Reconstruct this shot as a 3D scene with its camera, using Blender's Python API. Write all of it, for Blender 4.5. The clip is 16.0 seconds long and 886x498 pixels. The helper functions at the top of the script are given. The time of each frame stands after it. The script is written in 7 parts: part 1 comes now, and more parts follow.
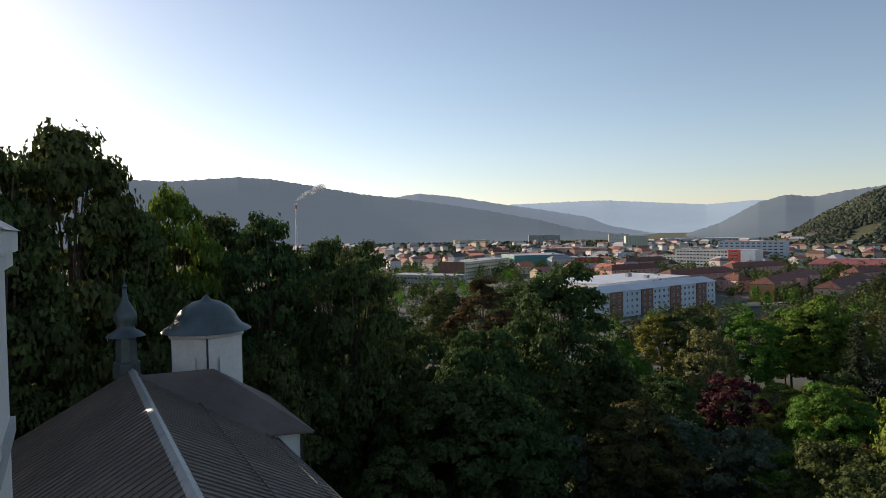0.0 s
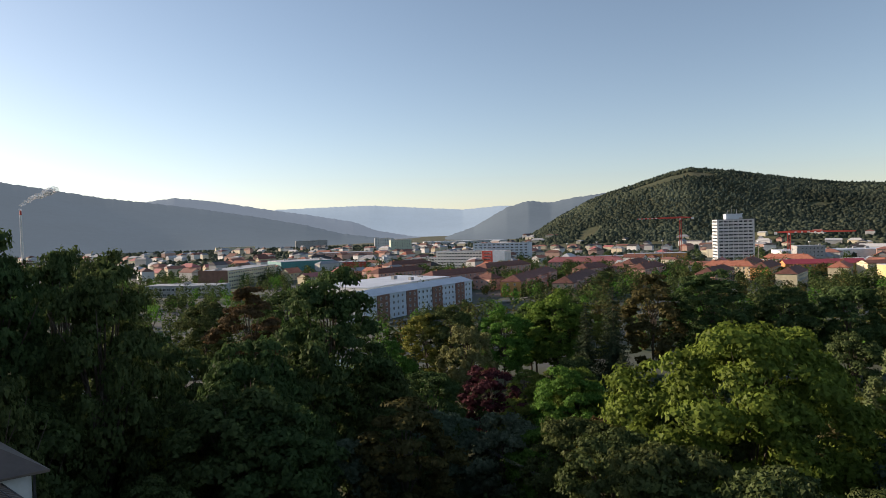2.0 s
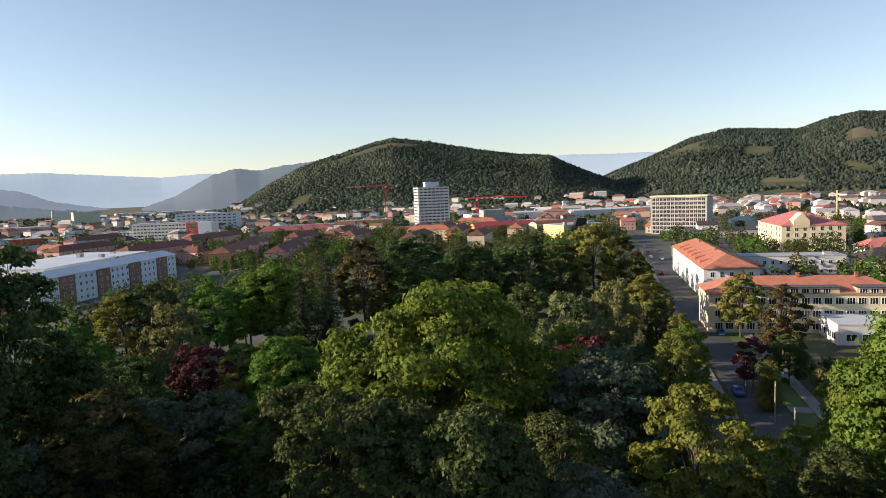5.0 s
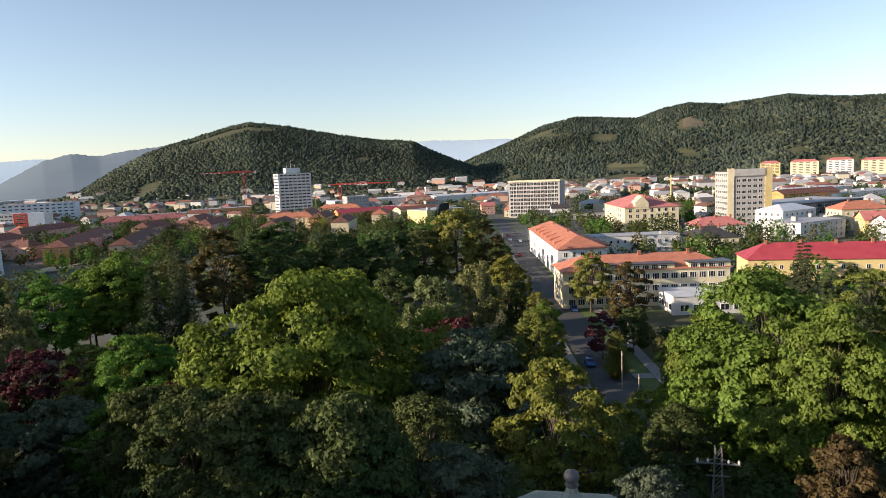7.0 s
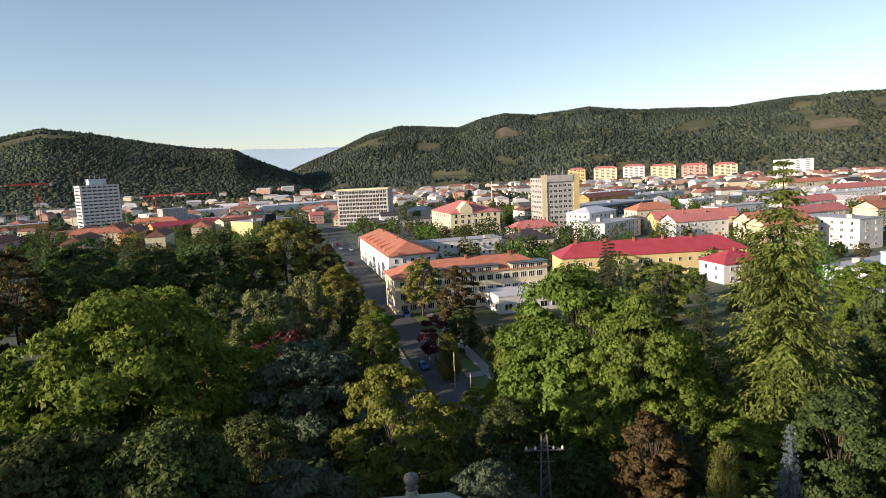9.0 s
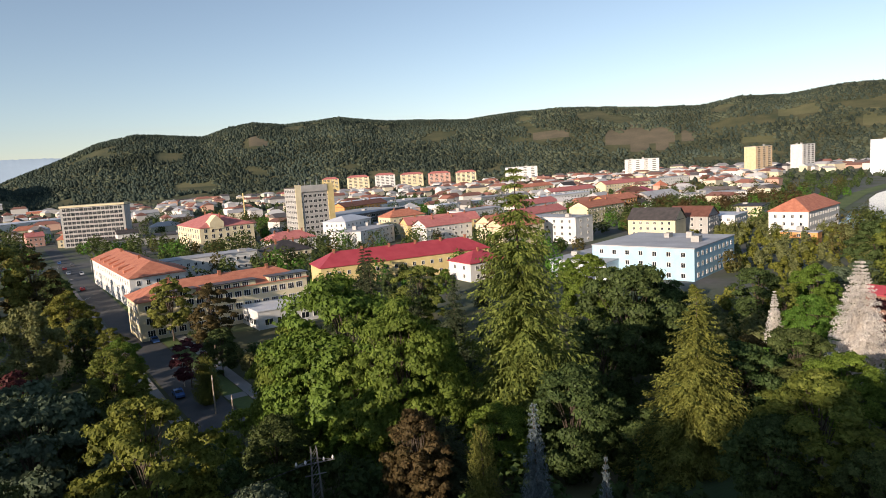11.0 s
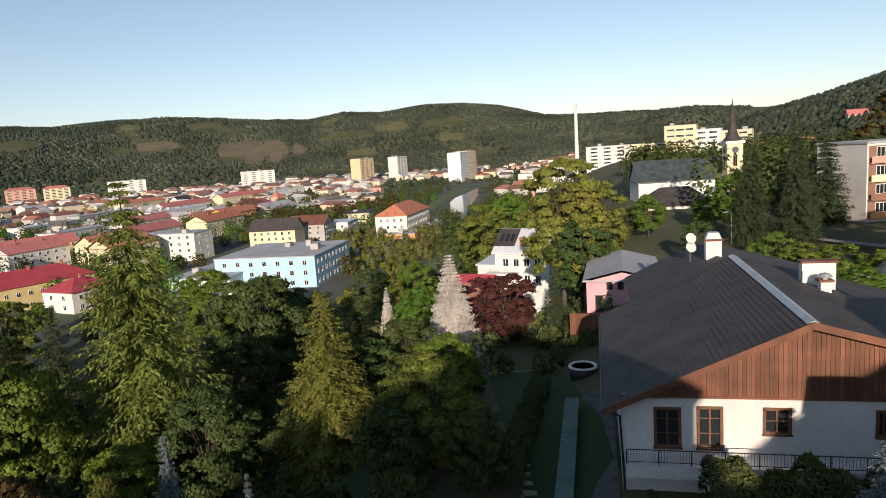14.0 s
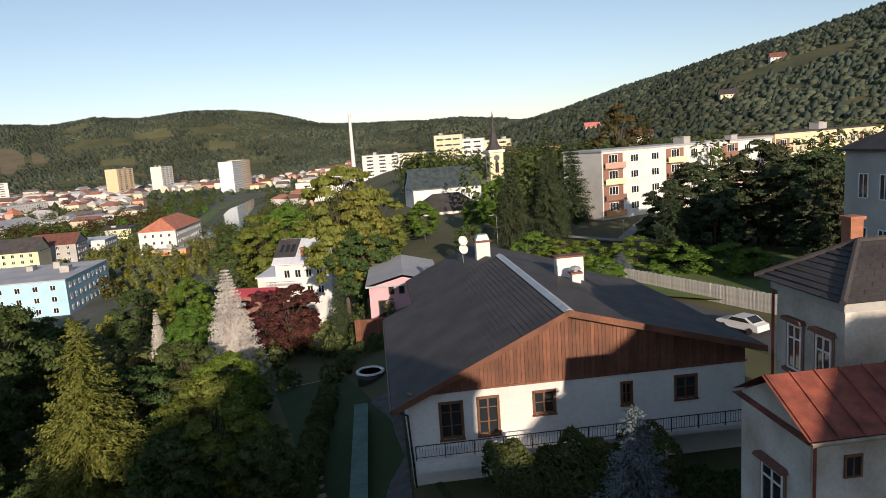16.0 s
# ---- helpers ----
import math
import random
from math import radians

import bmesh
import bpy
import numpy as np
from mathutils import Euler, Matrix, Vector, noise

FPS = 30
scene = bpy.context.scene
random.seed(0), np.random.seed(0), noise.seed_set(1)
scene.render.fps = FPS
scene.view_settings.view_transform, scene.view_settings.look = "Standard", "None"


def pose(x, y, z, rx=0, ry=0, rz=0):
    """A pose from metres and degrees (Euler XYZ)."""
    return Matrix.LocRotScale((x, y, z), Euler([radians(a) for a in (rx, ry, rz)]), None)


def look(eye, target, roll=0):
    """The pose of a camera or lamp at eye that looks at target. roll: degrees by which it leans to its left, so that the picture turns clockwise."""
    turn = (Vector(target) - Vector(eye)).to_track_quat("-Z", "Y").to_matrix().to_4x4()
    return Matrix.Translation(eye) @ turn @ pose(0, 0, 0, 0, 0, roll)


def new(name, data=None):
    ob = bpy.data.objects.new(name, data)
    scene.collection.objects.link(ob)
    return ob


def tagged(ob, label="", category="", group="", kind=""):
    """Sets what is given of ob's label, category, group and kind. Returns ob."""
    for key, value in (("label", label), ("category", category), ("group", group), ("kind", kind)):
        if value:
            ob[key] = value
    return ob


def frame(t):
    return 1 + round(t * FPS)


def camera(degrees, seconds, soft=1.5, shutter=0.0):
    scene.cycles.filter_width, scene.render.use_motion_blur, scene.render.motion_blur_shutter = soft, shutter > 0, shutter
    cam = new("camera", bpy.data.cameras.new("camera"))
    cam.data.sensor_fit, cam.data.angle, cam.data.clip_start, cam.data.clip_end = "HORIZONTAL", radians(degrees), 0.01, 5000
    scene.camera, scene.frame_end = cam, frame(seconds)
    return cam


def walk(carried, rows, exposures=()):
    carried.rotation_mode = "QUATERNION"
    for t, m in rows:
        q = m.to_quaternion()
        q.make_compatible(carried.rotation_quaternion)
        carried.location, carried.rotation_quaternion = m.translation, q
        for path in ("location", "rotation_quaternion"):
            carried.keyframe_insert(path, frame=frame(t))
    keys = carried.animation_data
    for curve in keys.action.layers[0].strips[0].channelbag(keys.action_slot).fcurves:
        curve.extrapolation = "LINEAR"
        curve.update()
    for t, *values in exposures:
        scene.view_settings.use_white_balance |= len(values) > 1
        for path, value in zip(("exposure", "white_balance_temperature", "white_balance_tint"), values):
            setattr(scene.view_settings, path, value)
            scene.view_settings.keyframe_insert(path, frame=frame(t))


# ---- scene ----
cam = camera(68.1, 16.0, soft=0.8)

# time, yaw, pitch, roll of the drone's turn on the spot
YAW = """0.0 0.31 -1.70 0.98
0.5 -4.73 -1.71 1.13
1.0 -9.75 -1.73 1.31
1.5 -14.81 -1.70 1.55
2.0 -19.83 -1.72 1.70
2.5 -24.84 -1.72 1.94
3.0 -29.68 -1.71 2.08
3.5 -34.10 -2.05 2.15
4.0 -38.12 -3.13 2.20
6.5 -53.37 -7.02 2.29
7.0 -56.58 -7.02 2.39
7.5 -59.87 -6.98 2.45
8.0 -63.39 -6.97 2.62
10.5 -86.72 -7.19 3.38
11.0 -92.66 -7.36 3.63
11.5 -98.48 -7.50 3.80
12.0 -104.17 -7.64 3.82
12.5 -109.86 -7.87 3.89
13.0 -115.25 -8.13 3.92
13.5 -120.47 -8.32 3.88
14.0 -125.15 -8.49 3.83
14.5 -129.84 -8.61 3.85
15.0 -134.56 -8.74 3.88
15.5 -139.40 -8.90 3.83
16.0 -144.35 -9.04 3.87"""
rows = []
for line in YAW.splitlines():
    t, a, p, r = [float(v) for v in line.split()]
    rows.append((t, pose(0, 0, 37, 90 + p, r, a)))
walk(cam, rows, exposures=[(0, 0.34, 6650, 17), (3.5, 0.6, 6650, 17), (7, 0.78, 6650, 17), (11, 0.42, 6650, 17), (14, 0.22, 6650, 17), (16, 0.22, 6650, 17)])

# ---- light ----
SUN_AZ, SUN_EL = -48.0, 15.5          # degrees from +y towards +x, and above the horizon
world = bpy.data.worlds.new("world")
scene.world = world
world.use_nodes = True
wn = world.node_tree
sky = wn.nodes.new("ShaderNodeTexSky")
sky.sky_type = 'NISHITA'
sky.sun_disc = False
sky.sun_elevation = radians(SUN_EL)
sky.sun_rotation = radians(SUN_AZ)
sky.altitude = 300
sky.air_density, sky.dust_density, sky.ozone_density = 0.9, 0.5, 1.5
paler = wn.nodes.new("ShaderNodeHueSaturation")
paler.inputs["Hue"].default_value, paler.inputs["Saturation"].default_value = 0.492, 0.88
wn.links.new(sky.outputs[0], paler.inputs["Color"])
wn.links.new(paler.outputs[0], wn.nodes["Background"].inputs[0])
wn.nodes["Background"].inputs[1].default_value = 0.113
sun = bpy.data.lights.new("sun", 'SUN')
sun.energy, sun.angle, sun.color = 5.0, radians(0.6), (1.0, 0.85, 0.66)
sa, se = radians(SUN_AZ), radians(SUN_EL)
SUNV = Vector((math.sin(sa) * math.cos(se), math.cos(sa) * math.cos(se), math.sin(se)))
new("sun", sun).matrix_world = look(SUNV * 500, (0, 0, 0))


# ---- materials ----
def mat(name, c1, c2, rough=0.8, scale=1.0, bump=0.0, metal=0.0, grain=0.15, vary=0.0, bscale=None, detail=5):
    """Two-colour surface: stains at one scale, grain at another, relief, and a change of value from piece to piece."""
    m = bpy.data.materials.new(name)
    m.use_nodes = True
    n, l = m.node_tree.nodes, m.node_tree.links
    bs = n["Principled BSDF"]
    bs.inputs["Roughness"].default_value = rough
    bs.inputs["Metallic"].default_value = metal
    co = n.new("ShaderNodeTexCoord")
    t1 = n.new("ShaderNodeTexNoise")
    t1.inputs["Scale"].default_value, t1.inputs["Detail"].default_value = scale, detail
    l.new(co.outputs["Object"], t1.inputs["Vector"])
    ramp = n.new("ShaderNodeValToRGB")
    ramp.color_ramp.elements[0].position, ramp.color_ramp.elements[1].position = 0.32, 0.68
    ramp.color_ramp.elements[0].color, ramp.color_ramp.elements[1].color = (*c1, 1), (*c2, 1)
    l.new(t1.outputs["Fac"], ramp.inputs[0])
    t2 = n.new("ShaderNodeTexNoise")
    t2.inputs["Scale"].default_value, t2.inputs["Detail"].default_value = scale * 14, 3
    l.new(co.outputs["Object"], t2.inputs["Vector"])
    hsv = n.new("ShaderNodeHueSaturation")
    mr = n.new("ShaderNodeMapRange")
    mr.inputs["To Min"].default_value, mr.inputs["To Max"].default_value = 1 - grain, 1 + grain
    l.new(t2.outputs["Fac"], mr.inputs["Value"])
    val = mr.outputs[0]
    if vary:
        oi = n.new("ShaderNodeObjectInfo")
        m2 = n.new("ShaderNodeMapRange")
        m2.inputs["To Min"].default_value, m2.inputs["To Max"].default_value = 1 - vary, 1 + vary
        l.new(oi.outputs["Random"], m2.inputs["Value"])
        mu = n.new("ShaderNodeMath")
        mu.operation = 'MULTIPLY'
        l.new(val, mu.inputs[0])
        l.new(m2.outputs[0], mu.inputs[1])
        val = mu.outputs[0]
    l.new(val, hsv.inputs["Value"])
    l.new(ramp.outputs[0], hsv.inputs["Color"])
    l.new(hsv.outputs[0], bs.inputs["Base Color"])
    if bump:
        t3 = n.new("ShaderNodeTexNoise")
        t3.inputs["Scale"].default_value, t3.inputs["Detail"].default_value = bscale or scale * 8, 6
        l.new(co.outputs["Object"], t3.inputs["Vector"])
        b = n.new("ShaderNodeBump")
        b.inputs["Strength"].default_value = bump
        b.inputs["Distance"].default_value = 0.05
        l.new(t3.outputs["Fac"], b.inputs["Height"])
        l.new(b.outputs[0], bs.inputs["Normal"])
    return m


def leafmat(name, c1, c2, through_light=0.3, hue=0.03, scale=0.45, low=0.7, high=1.3, sheen=0.006):
    """Foliage: value and hue change from leaf to leaf and tree to tree, light passes through."""
    c1, c2 = (c1[0], c1[1], c1[2] + 0.08 * c1[1]), (c2[0], c2[1], c2[2] + 0.08 * c2[1])
    m = bpy.data.materials.new(name)
    m.use_nodes = True
    n, l = m.node_tree.nodes, m.node_tree.links
    n.remove(n["Principled BSDF"])
    geo, oi = n.new("ShaderNodeNewGeometry"), n.new("ShaderNodeObjectInfo")
    mix = n.new("ShaderNodeMix")
    mix.data_type = 'RGBA'
    mix.inputs[6].default_value, mix.inputs[7].default_value = (*c1, 1), (*c2, 1)
    l.new(geo.outputs["Random Per Island"], mix.inputs[0])
    hsv = n.new("ShaderNodeHueSaturation")
    h = n.new("ShaderNodeMapRange")
    h.inputs["To Min"].default_value, h.inputs["To Max"].default_value = 0.5 - hue, 0.5 + hue
    l.new(oi.outputs["Random"], h.inputs["Value"])
    l.new(h.outputs[0], hsv.inputs["Hue"])
    co = n.new("ShaderNodeTexCoord")
    tn = n.new("ShaderNodeTexNoise")
    tn.inputs["Scale"].default_value = scale
    l.new(co.outputs["Object"], tn.inputs["Vector"])
    v = n.new("ShaderNodeMapRange")
    v.inputs["From Min"].default_value, v.inputs["From Max"].default_value = 0.3, 0.7
    v.inputs["To Min"].default_value, v.inputs["To Max"].default_value = low, high
    l.new(tn.outputs["Fac"], v.inputs["Value"])
    l.new(v.outputs[0], hsv.inputs["Value"])
    l.new(mix.outputs[2], hsv.inputs["Color"])
    d, tr, ms = n.new("ShaderNodeBsdfDiffuse"), n.new("ShaderNodeBsdfTranslucent"), n.new("ShaderNodeMixShader")
    l.new(hsv.outputs[0], d.inputs[0])
    l.new(hsv.outputs[0], tr.inputs[0])
    ms.inputs[0].default_value = through_light
    l.new(d.outputs[0], ms.inputs[1])
    l.new(tr.outputs[0], ms.inputs[2])
    gl, mg = n.new("ShaderNodeBsdfGlossy"), n.new("ShaderNodeMixShader")
    gl.inputs["Roughness"].default_value = 0.5
    gl.inputs["Color"].default_value = (0.8, 0.8, 0.8, 1)
    mg.inputs[0].default_value = sheen
    l.new(ms.outputs[0], mg.inputs[1])
    l.new(gl.outputs[0], mg.inputs[2])
    l.new(mg.outputs[0], n["Material Output"].inputs[0])
    return m


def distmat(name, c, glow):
    """Distant backdrop of hills: haze put into the colour, with a glow of its own."""
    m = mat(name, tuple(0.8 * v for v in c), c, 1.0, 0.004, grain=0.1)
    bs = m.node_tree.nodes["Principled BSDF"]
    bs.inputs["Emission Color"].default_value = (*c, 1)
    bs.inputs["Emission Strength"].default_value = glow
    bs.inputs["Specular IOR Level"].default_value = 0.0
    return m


GLASS = bpy.data.materials.new("window_glass")
GLASS.use_nodes = True
_b = GLASS.node_tree.nodes["Principled BSDF"]
_b.inputs["Base Color"].default_value = (0.02, 0.025, 0.03, 1)
_b.inputs["Roughness"].default_value = 0.06
WATER = mat("river_water", (0.03, 0.04, 0.035), (0.05, 0.055, 0.045), 0.08, 0.02, 0.2, bscale=0.6)
GRASS = mat("grass_ground", (0.035, 0.048, 0.016), (0.095, 0.09, 0.036), 0.95, 0.02, 0.5, grain=0.35, bscale=3)
# Two tones of one grass: shade put into the first, sunlight into the second.
LAWN_SHADED = mat("lawn_shade_tone", (0.016, 0.04, 0.008), (0.032, 0.062, 0.013), 0.95, 0.15, 0.4, grain=0.3, bscale=8)
LAWN_SUNLIT = mat("lawn_sun_tone", (0.06, 0.1, 0.02), (0.1, 0.14, 0.035), 0.95, 0.12, 0.4, grain=0.3, bscale=8)
HAY = mat("mown_hill_meadow", (0.085, 0.09, 0.035), (0.13, 0.125, 0.052), 0.95, 0.02, grain=0.25)
CUT = mat("felled_slope", (0.095, 0.082, 0.05), (0.145, 0.118, 0.074), 0.95, 0.02, grain=0.3)
STEEL = mat("dull_grey_steel", (0.13, 0.135, 0.135), (0.2, 0.205, 0.2), 0.6, 2, metal=0.2)
ASPH = mat("asphalt", (0.05, 0.052, 0.055), (0.075, 0.075, 0.075), 0.85, 0.2, 0.2)
PAVE = mat("pavement_concrete", (0.2, 0.19, 0.18), (0.28, 0.27, 0.25), 0.9, 0.15, 0.2)
SETT = mat("stone_setts", (0.06, 0.058, 0.06), (0.12, 0.115, 0.11), 0.9, 1.5, 0.8, bscale=9)
WHITE = mat("white_plaster", (0.56, 0.56, 0.54), (0.7, 0.69, 0.66), 0.85, 0.3, 0.15, vary=0.05)
CREAM = mat("cream_plaster", (0.6, 0.52, 0.34), (0.7, 0.62, 0.42), 0.85, 0.3, 0.15, vary=0.05)
YELLOW = mat("yellow_plaster", (0.56, 0.44, 0.19), (0.64, 0.52, 0.26), 0.85, 0.3, 0.15)
ORANGE = mat("orange_plaster", (0.58, 0.27, 0.09), (0.65, 0.33, 0.13), 0.85, 0.3, 0.15)
PINKW = mat("pink_plaster", (0.5, 0.28, 0.22), (0.58, 0.36, 0.29), 0.85, 0.3, 0.15, vary=0.1)
ROSE = mat("rose_plaster", (0.55, 0.32, 0.36), (0.6, 0.37, 0.4), 0.85, 0.4, 0.15)
BROWN = mat("brown_plaster", (0.2, 0.1, 0.075), (0.26, 0.14, 0.1), 0.85, 0.3, 0.15)
GREYW = mat("grey_concrete", (0.32, 0.32, 0.31), (0.42, 0.41, 0.39), 0.85, 0.3, 0.2, vary=0.08)
DARKW = mat("dark_cladding", (0.05, 0.055, 0.065), (0.08, 0.085, 0.095), 0.4, 0.3)
BLUEW = mat("pale_blue_plaster", (0.32, 0.53, 0.64), (0.38, 0.59, 0.7), 0.8, 0.3, 0.1)
TEALW = mat("teal_cladding", (0.05, 0.2, 0.2), (0.08, 0.26, 0.25), 0.6, 0.3)
PANELW = mat("ribbed_pale_blue_cladding", (0.5, 0.56, 0.62), (0.6, 0.65, 0.7), 0.7, 0.3)
REDP = mat("red_paint", (0.5, 0.05, 0.035), (0.58, 0.08, 0.05), 0.6, 0.3)
OLDWALL = mat("peeling_old_plaster", (0.34, 0.3, 0.24), (0.58, 0.56, 0.52), 0.95, 0.55, 0.6, grain=0.2, bscale=5)
TILE = mat("orange_clay_tile", (0.38, 0.13, 0.08), (0.5, 0.2, 0.12), 0.8, 0.5, 0.6, grain=0.3, vary=0.12, bscale=4)
TILEP = mat("pinkish_red_tile", (0.42, 0.13, 0.12), (0.5, 0.19, 0.17), 0.75, 0.5, 0.5, grain=0.2, vary=0.08, bscale=4)
REDM = mat("red_sheet_roof", (0.34, 0.04, 0.055), (0.42, 0.065, 0.08), 0.5, 0.3, 0.2)
RUST = mat("rusty_red_sheet", (0.13, 0.035, 0.025), (0.32, 0.085, 0.05), 0.75, 1.8, 0.4, grain=0.3)
ROOFD = mat("dark_slate_roof", (0.035, 0.032, 0.033), (0.065, 0.057, 0.056), 0.75, 0.5, 0.6, grain=0.3, vary=0.1, bscale=5)
ROOFB = mat("brown_tile_roof", (0.13, 0.05, 0.035), (0.2, 0.085, 0.06), 0.8, 0.5, 0.5, grain=0.3, vary=0.15, bscale=4)
ROOFG = mat("grey_felt_roof", (0.3, 0.31, 0.33), (0.42, 0.43, 0.45), 0.7, 0.12, 0.2, vary=0.1)
ROOFL = mat("pale_metal_roof", (0.5, 0.53, 0.58), (0.62, 0.65, 0.7), 0.5, 0.12, 0.1)
SHEET = mat("weathered_sheet_roof", (0.095, 0.073, 0.06), (0.17, 0.132, 0.108), 0.55, 0.4, 0.3, metal=0.1, grain=0.15)
COPPER = mat("dark_patinated_dome", (0.05, 0.07, 0.075), (0.11, 0.14, 0.14), 0.45, 0.7, 0.2, metal=0.4)
WOOD = mat("dark_brown_boards", (0.1, 0.04, 0.022), (0.19, 0.075, 0.04), 0.7, 0.7, 0.4, grain=0.3, vary=0.25)
POLEW = mat("grey_weathered_wood", (0.2, 0.16, 0.12), (0.32, 0.27, 0.21), 0.9, 2, 0.4, vary=0.15)
FENCEW = mat("silvered_fence_boards", (0.36, 0.34, 0.31), (0.5, 0.48, 0.44), 0.9, 2, 0.4, vary=0.15)
IRON = mat("black_iron", (0.02, 0.02, 0.02), (0.035, 0.035, 0.035), 0.5, 2)
GALV = mat("galvanised_steel", (0.4, 0.42, 0.42), (0.52, 0.54, 0.54), 0.45, 2, metal=0.6)
GREENM = mat("green_sheet_metal", (0.07, 0.14, 0.12), (0.12, 0.2, 0.175), 0.8, 1.2, 0.1)
FRAME = mat("white_frame", (0.7, 0.7, 0.68), (0.78, 0.78, 0.76), 0.5, 3)
FRAMEB = mat("brown_frame", (0.12, 0.05, 0.025), (0.17, 0.08, 0.04), 0.5, 3)
BRICK = mat("red_brick_chimney", (0.28, 0.11, 0.06), (0.4, 0.17, 0.1), 0.9, 4, 0.6, grain=0.3)
BARK = mat("bark", (0.06, 0.045, 0.032), (0.12, 0.095, 0.07), 0.95, 2.5, 0.8)
RUBBER = mat("tyre_rubber", (0.015, 0.015, 0.015), (0.025, 0.025, 0.025), 0.9, 5)

L_OAK = leafmat("oak_leaves", (0.074, 0.134, 0.012), (0.148, 0.242, 0.022), 0.36)
L_DARK = leafmat("dark_green_leaves", (0.045, 0.068, 0.018), (0.1, 0.135, 0.034), 0.3)
L_YEL = leafmat("yellowing_leaves", (0.105, 0.13, 0.016), (0.215, 0.24, 0.032), 0.36)
L_BIRCH = leafmat("birch_leaves", (0.13, 0.145, 0.045), (0.22, 0.23, 0.075), 0.36)
L_BRN = leafmat("browning_leaves", (0.065, 0.055, 0.018), (0.12, 0.092, 0.03), 0.3)
L_PURP = leafmat("purple_leaves", (0.05, 0.018, 0.018), (0.115, 0.04, 0.036), 0.28)
L_BLUEG = leafmat("blue_green_leaves", (0.07, 0.1, 0.055), (0.125, 0.165, 0.09), 0.28)
L_SPR = leafmat("spruce_needles", (0.1, 0.115, 0.018), (0.21, 0.22, 0.034), 0.22)
L_SPRD = leafmat("dark_spruce_needles", (0.03, 0.045, 0.02), (0.07, 0.088, 0.036), 0.14)
L_SPRB = leafmat("blue_spruce_needles", (0.09, 0.12, 0.12), (0.19, 0.23, 0.225), 0.12, 0.01)
L_SPRW = leafmat("silver_spruce_needles", (0.6, 0.57, 0.48), (0.8, 0.77, 0.66), 0.4, 0.01)
L_OLIVE = leafmat("olive_leaves", (0.09, 0.135, 0.014), (0.18, 0.245, 0.026), 0.36)
# Far woods: leaf colours lightened and blued with some of the haze.
L_HILL = leafmat("hazed_hill_leaves", (0.082, 0.1, 0.06), (0.115, 0.132, 0.078), 0.4, 0.0, 0.007, 0.65, 1.5, 0.0)
L_HILC = leafmat("hazed_hill_conifers", (0.048, 0.068, 0.05), (0.075, 0.098, 0.07), 0.4, 0.0, 0.006, 0.65, 1.5, 0.0)


# ---- mesh helpers ----
def mesh_of(name, verts, faces, mats, idx=None, smooth=False):
    me = bpy.data.meshes.new(name)
    me.from_pydata([tuple(v) for v in verts], [], [tuple(f) for f in faces])
    for m in (mats if isinstance(mats, (list, tuple)) else [mats]):
        me.materials.append(m)
    if idx is not None:
        me.polygons.foreach_set("material_index", np.array(idx, dtype=np.int32))
    if smooth:
        me.polygons.foreach_set("use_smooth", np.ones(len(me.polygons), dtype=bool))
    me.update()
    return me


def part(name, data, parent, label="", m=None):
    """A mesh as one object under a thing or part."""
    ob = new(name, data)
    ob.parent = parent
    if m is not None:
        ob.matrix_basis = m
    if label:
        ob["label"] = label
    return ob


def thing(name, label, category, m, group="", kind=""):
    ob = new(name)
    ob.empty_display_size = 0.5
    ob.matrix_basis = m
    return tagged(ob, label, category, group, kind)


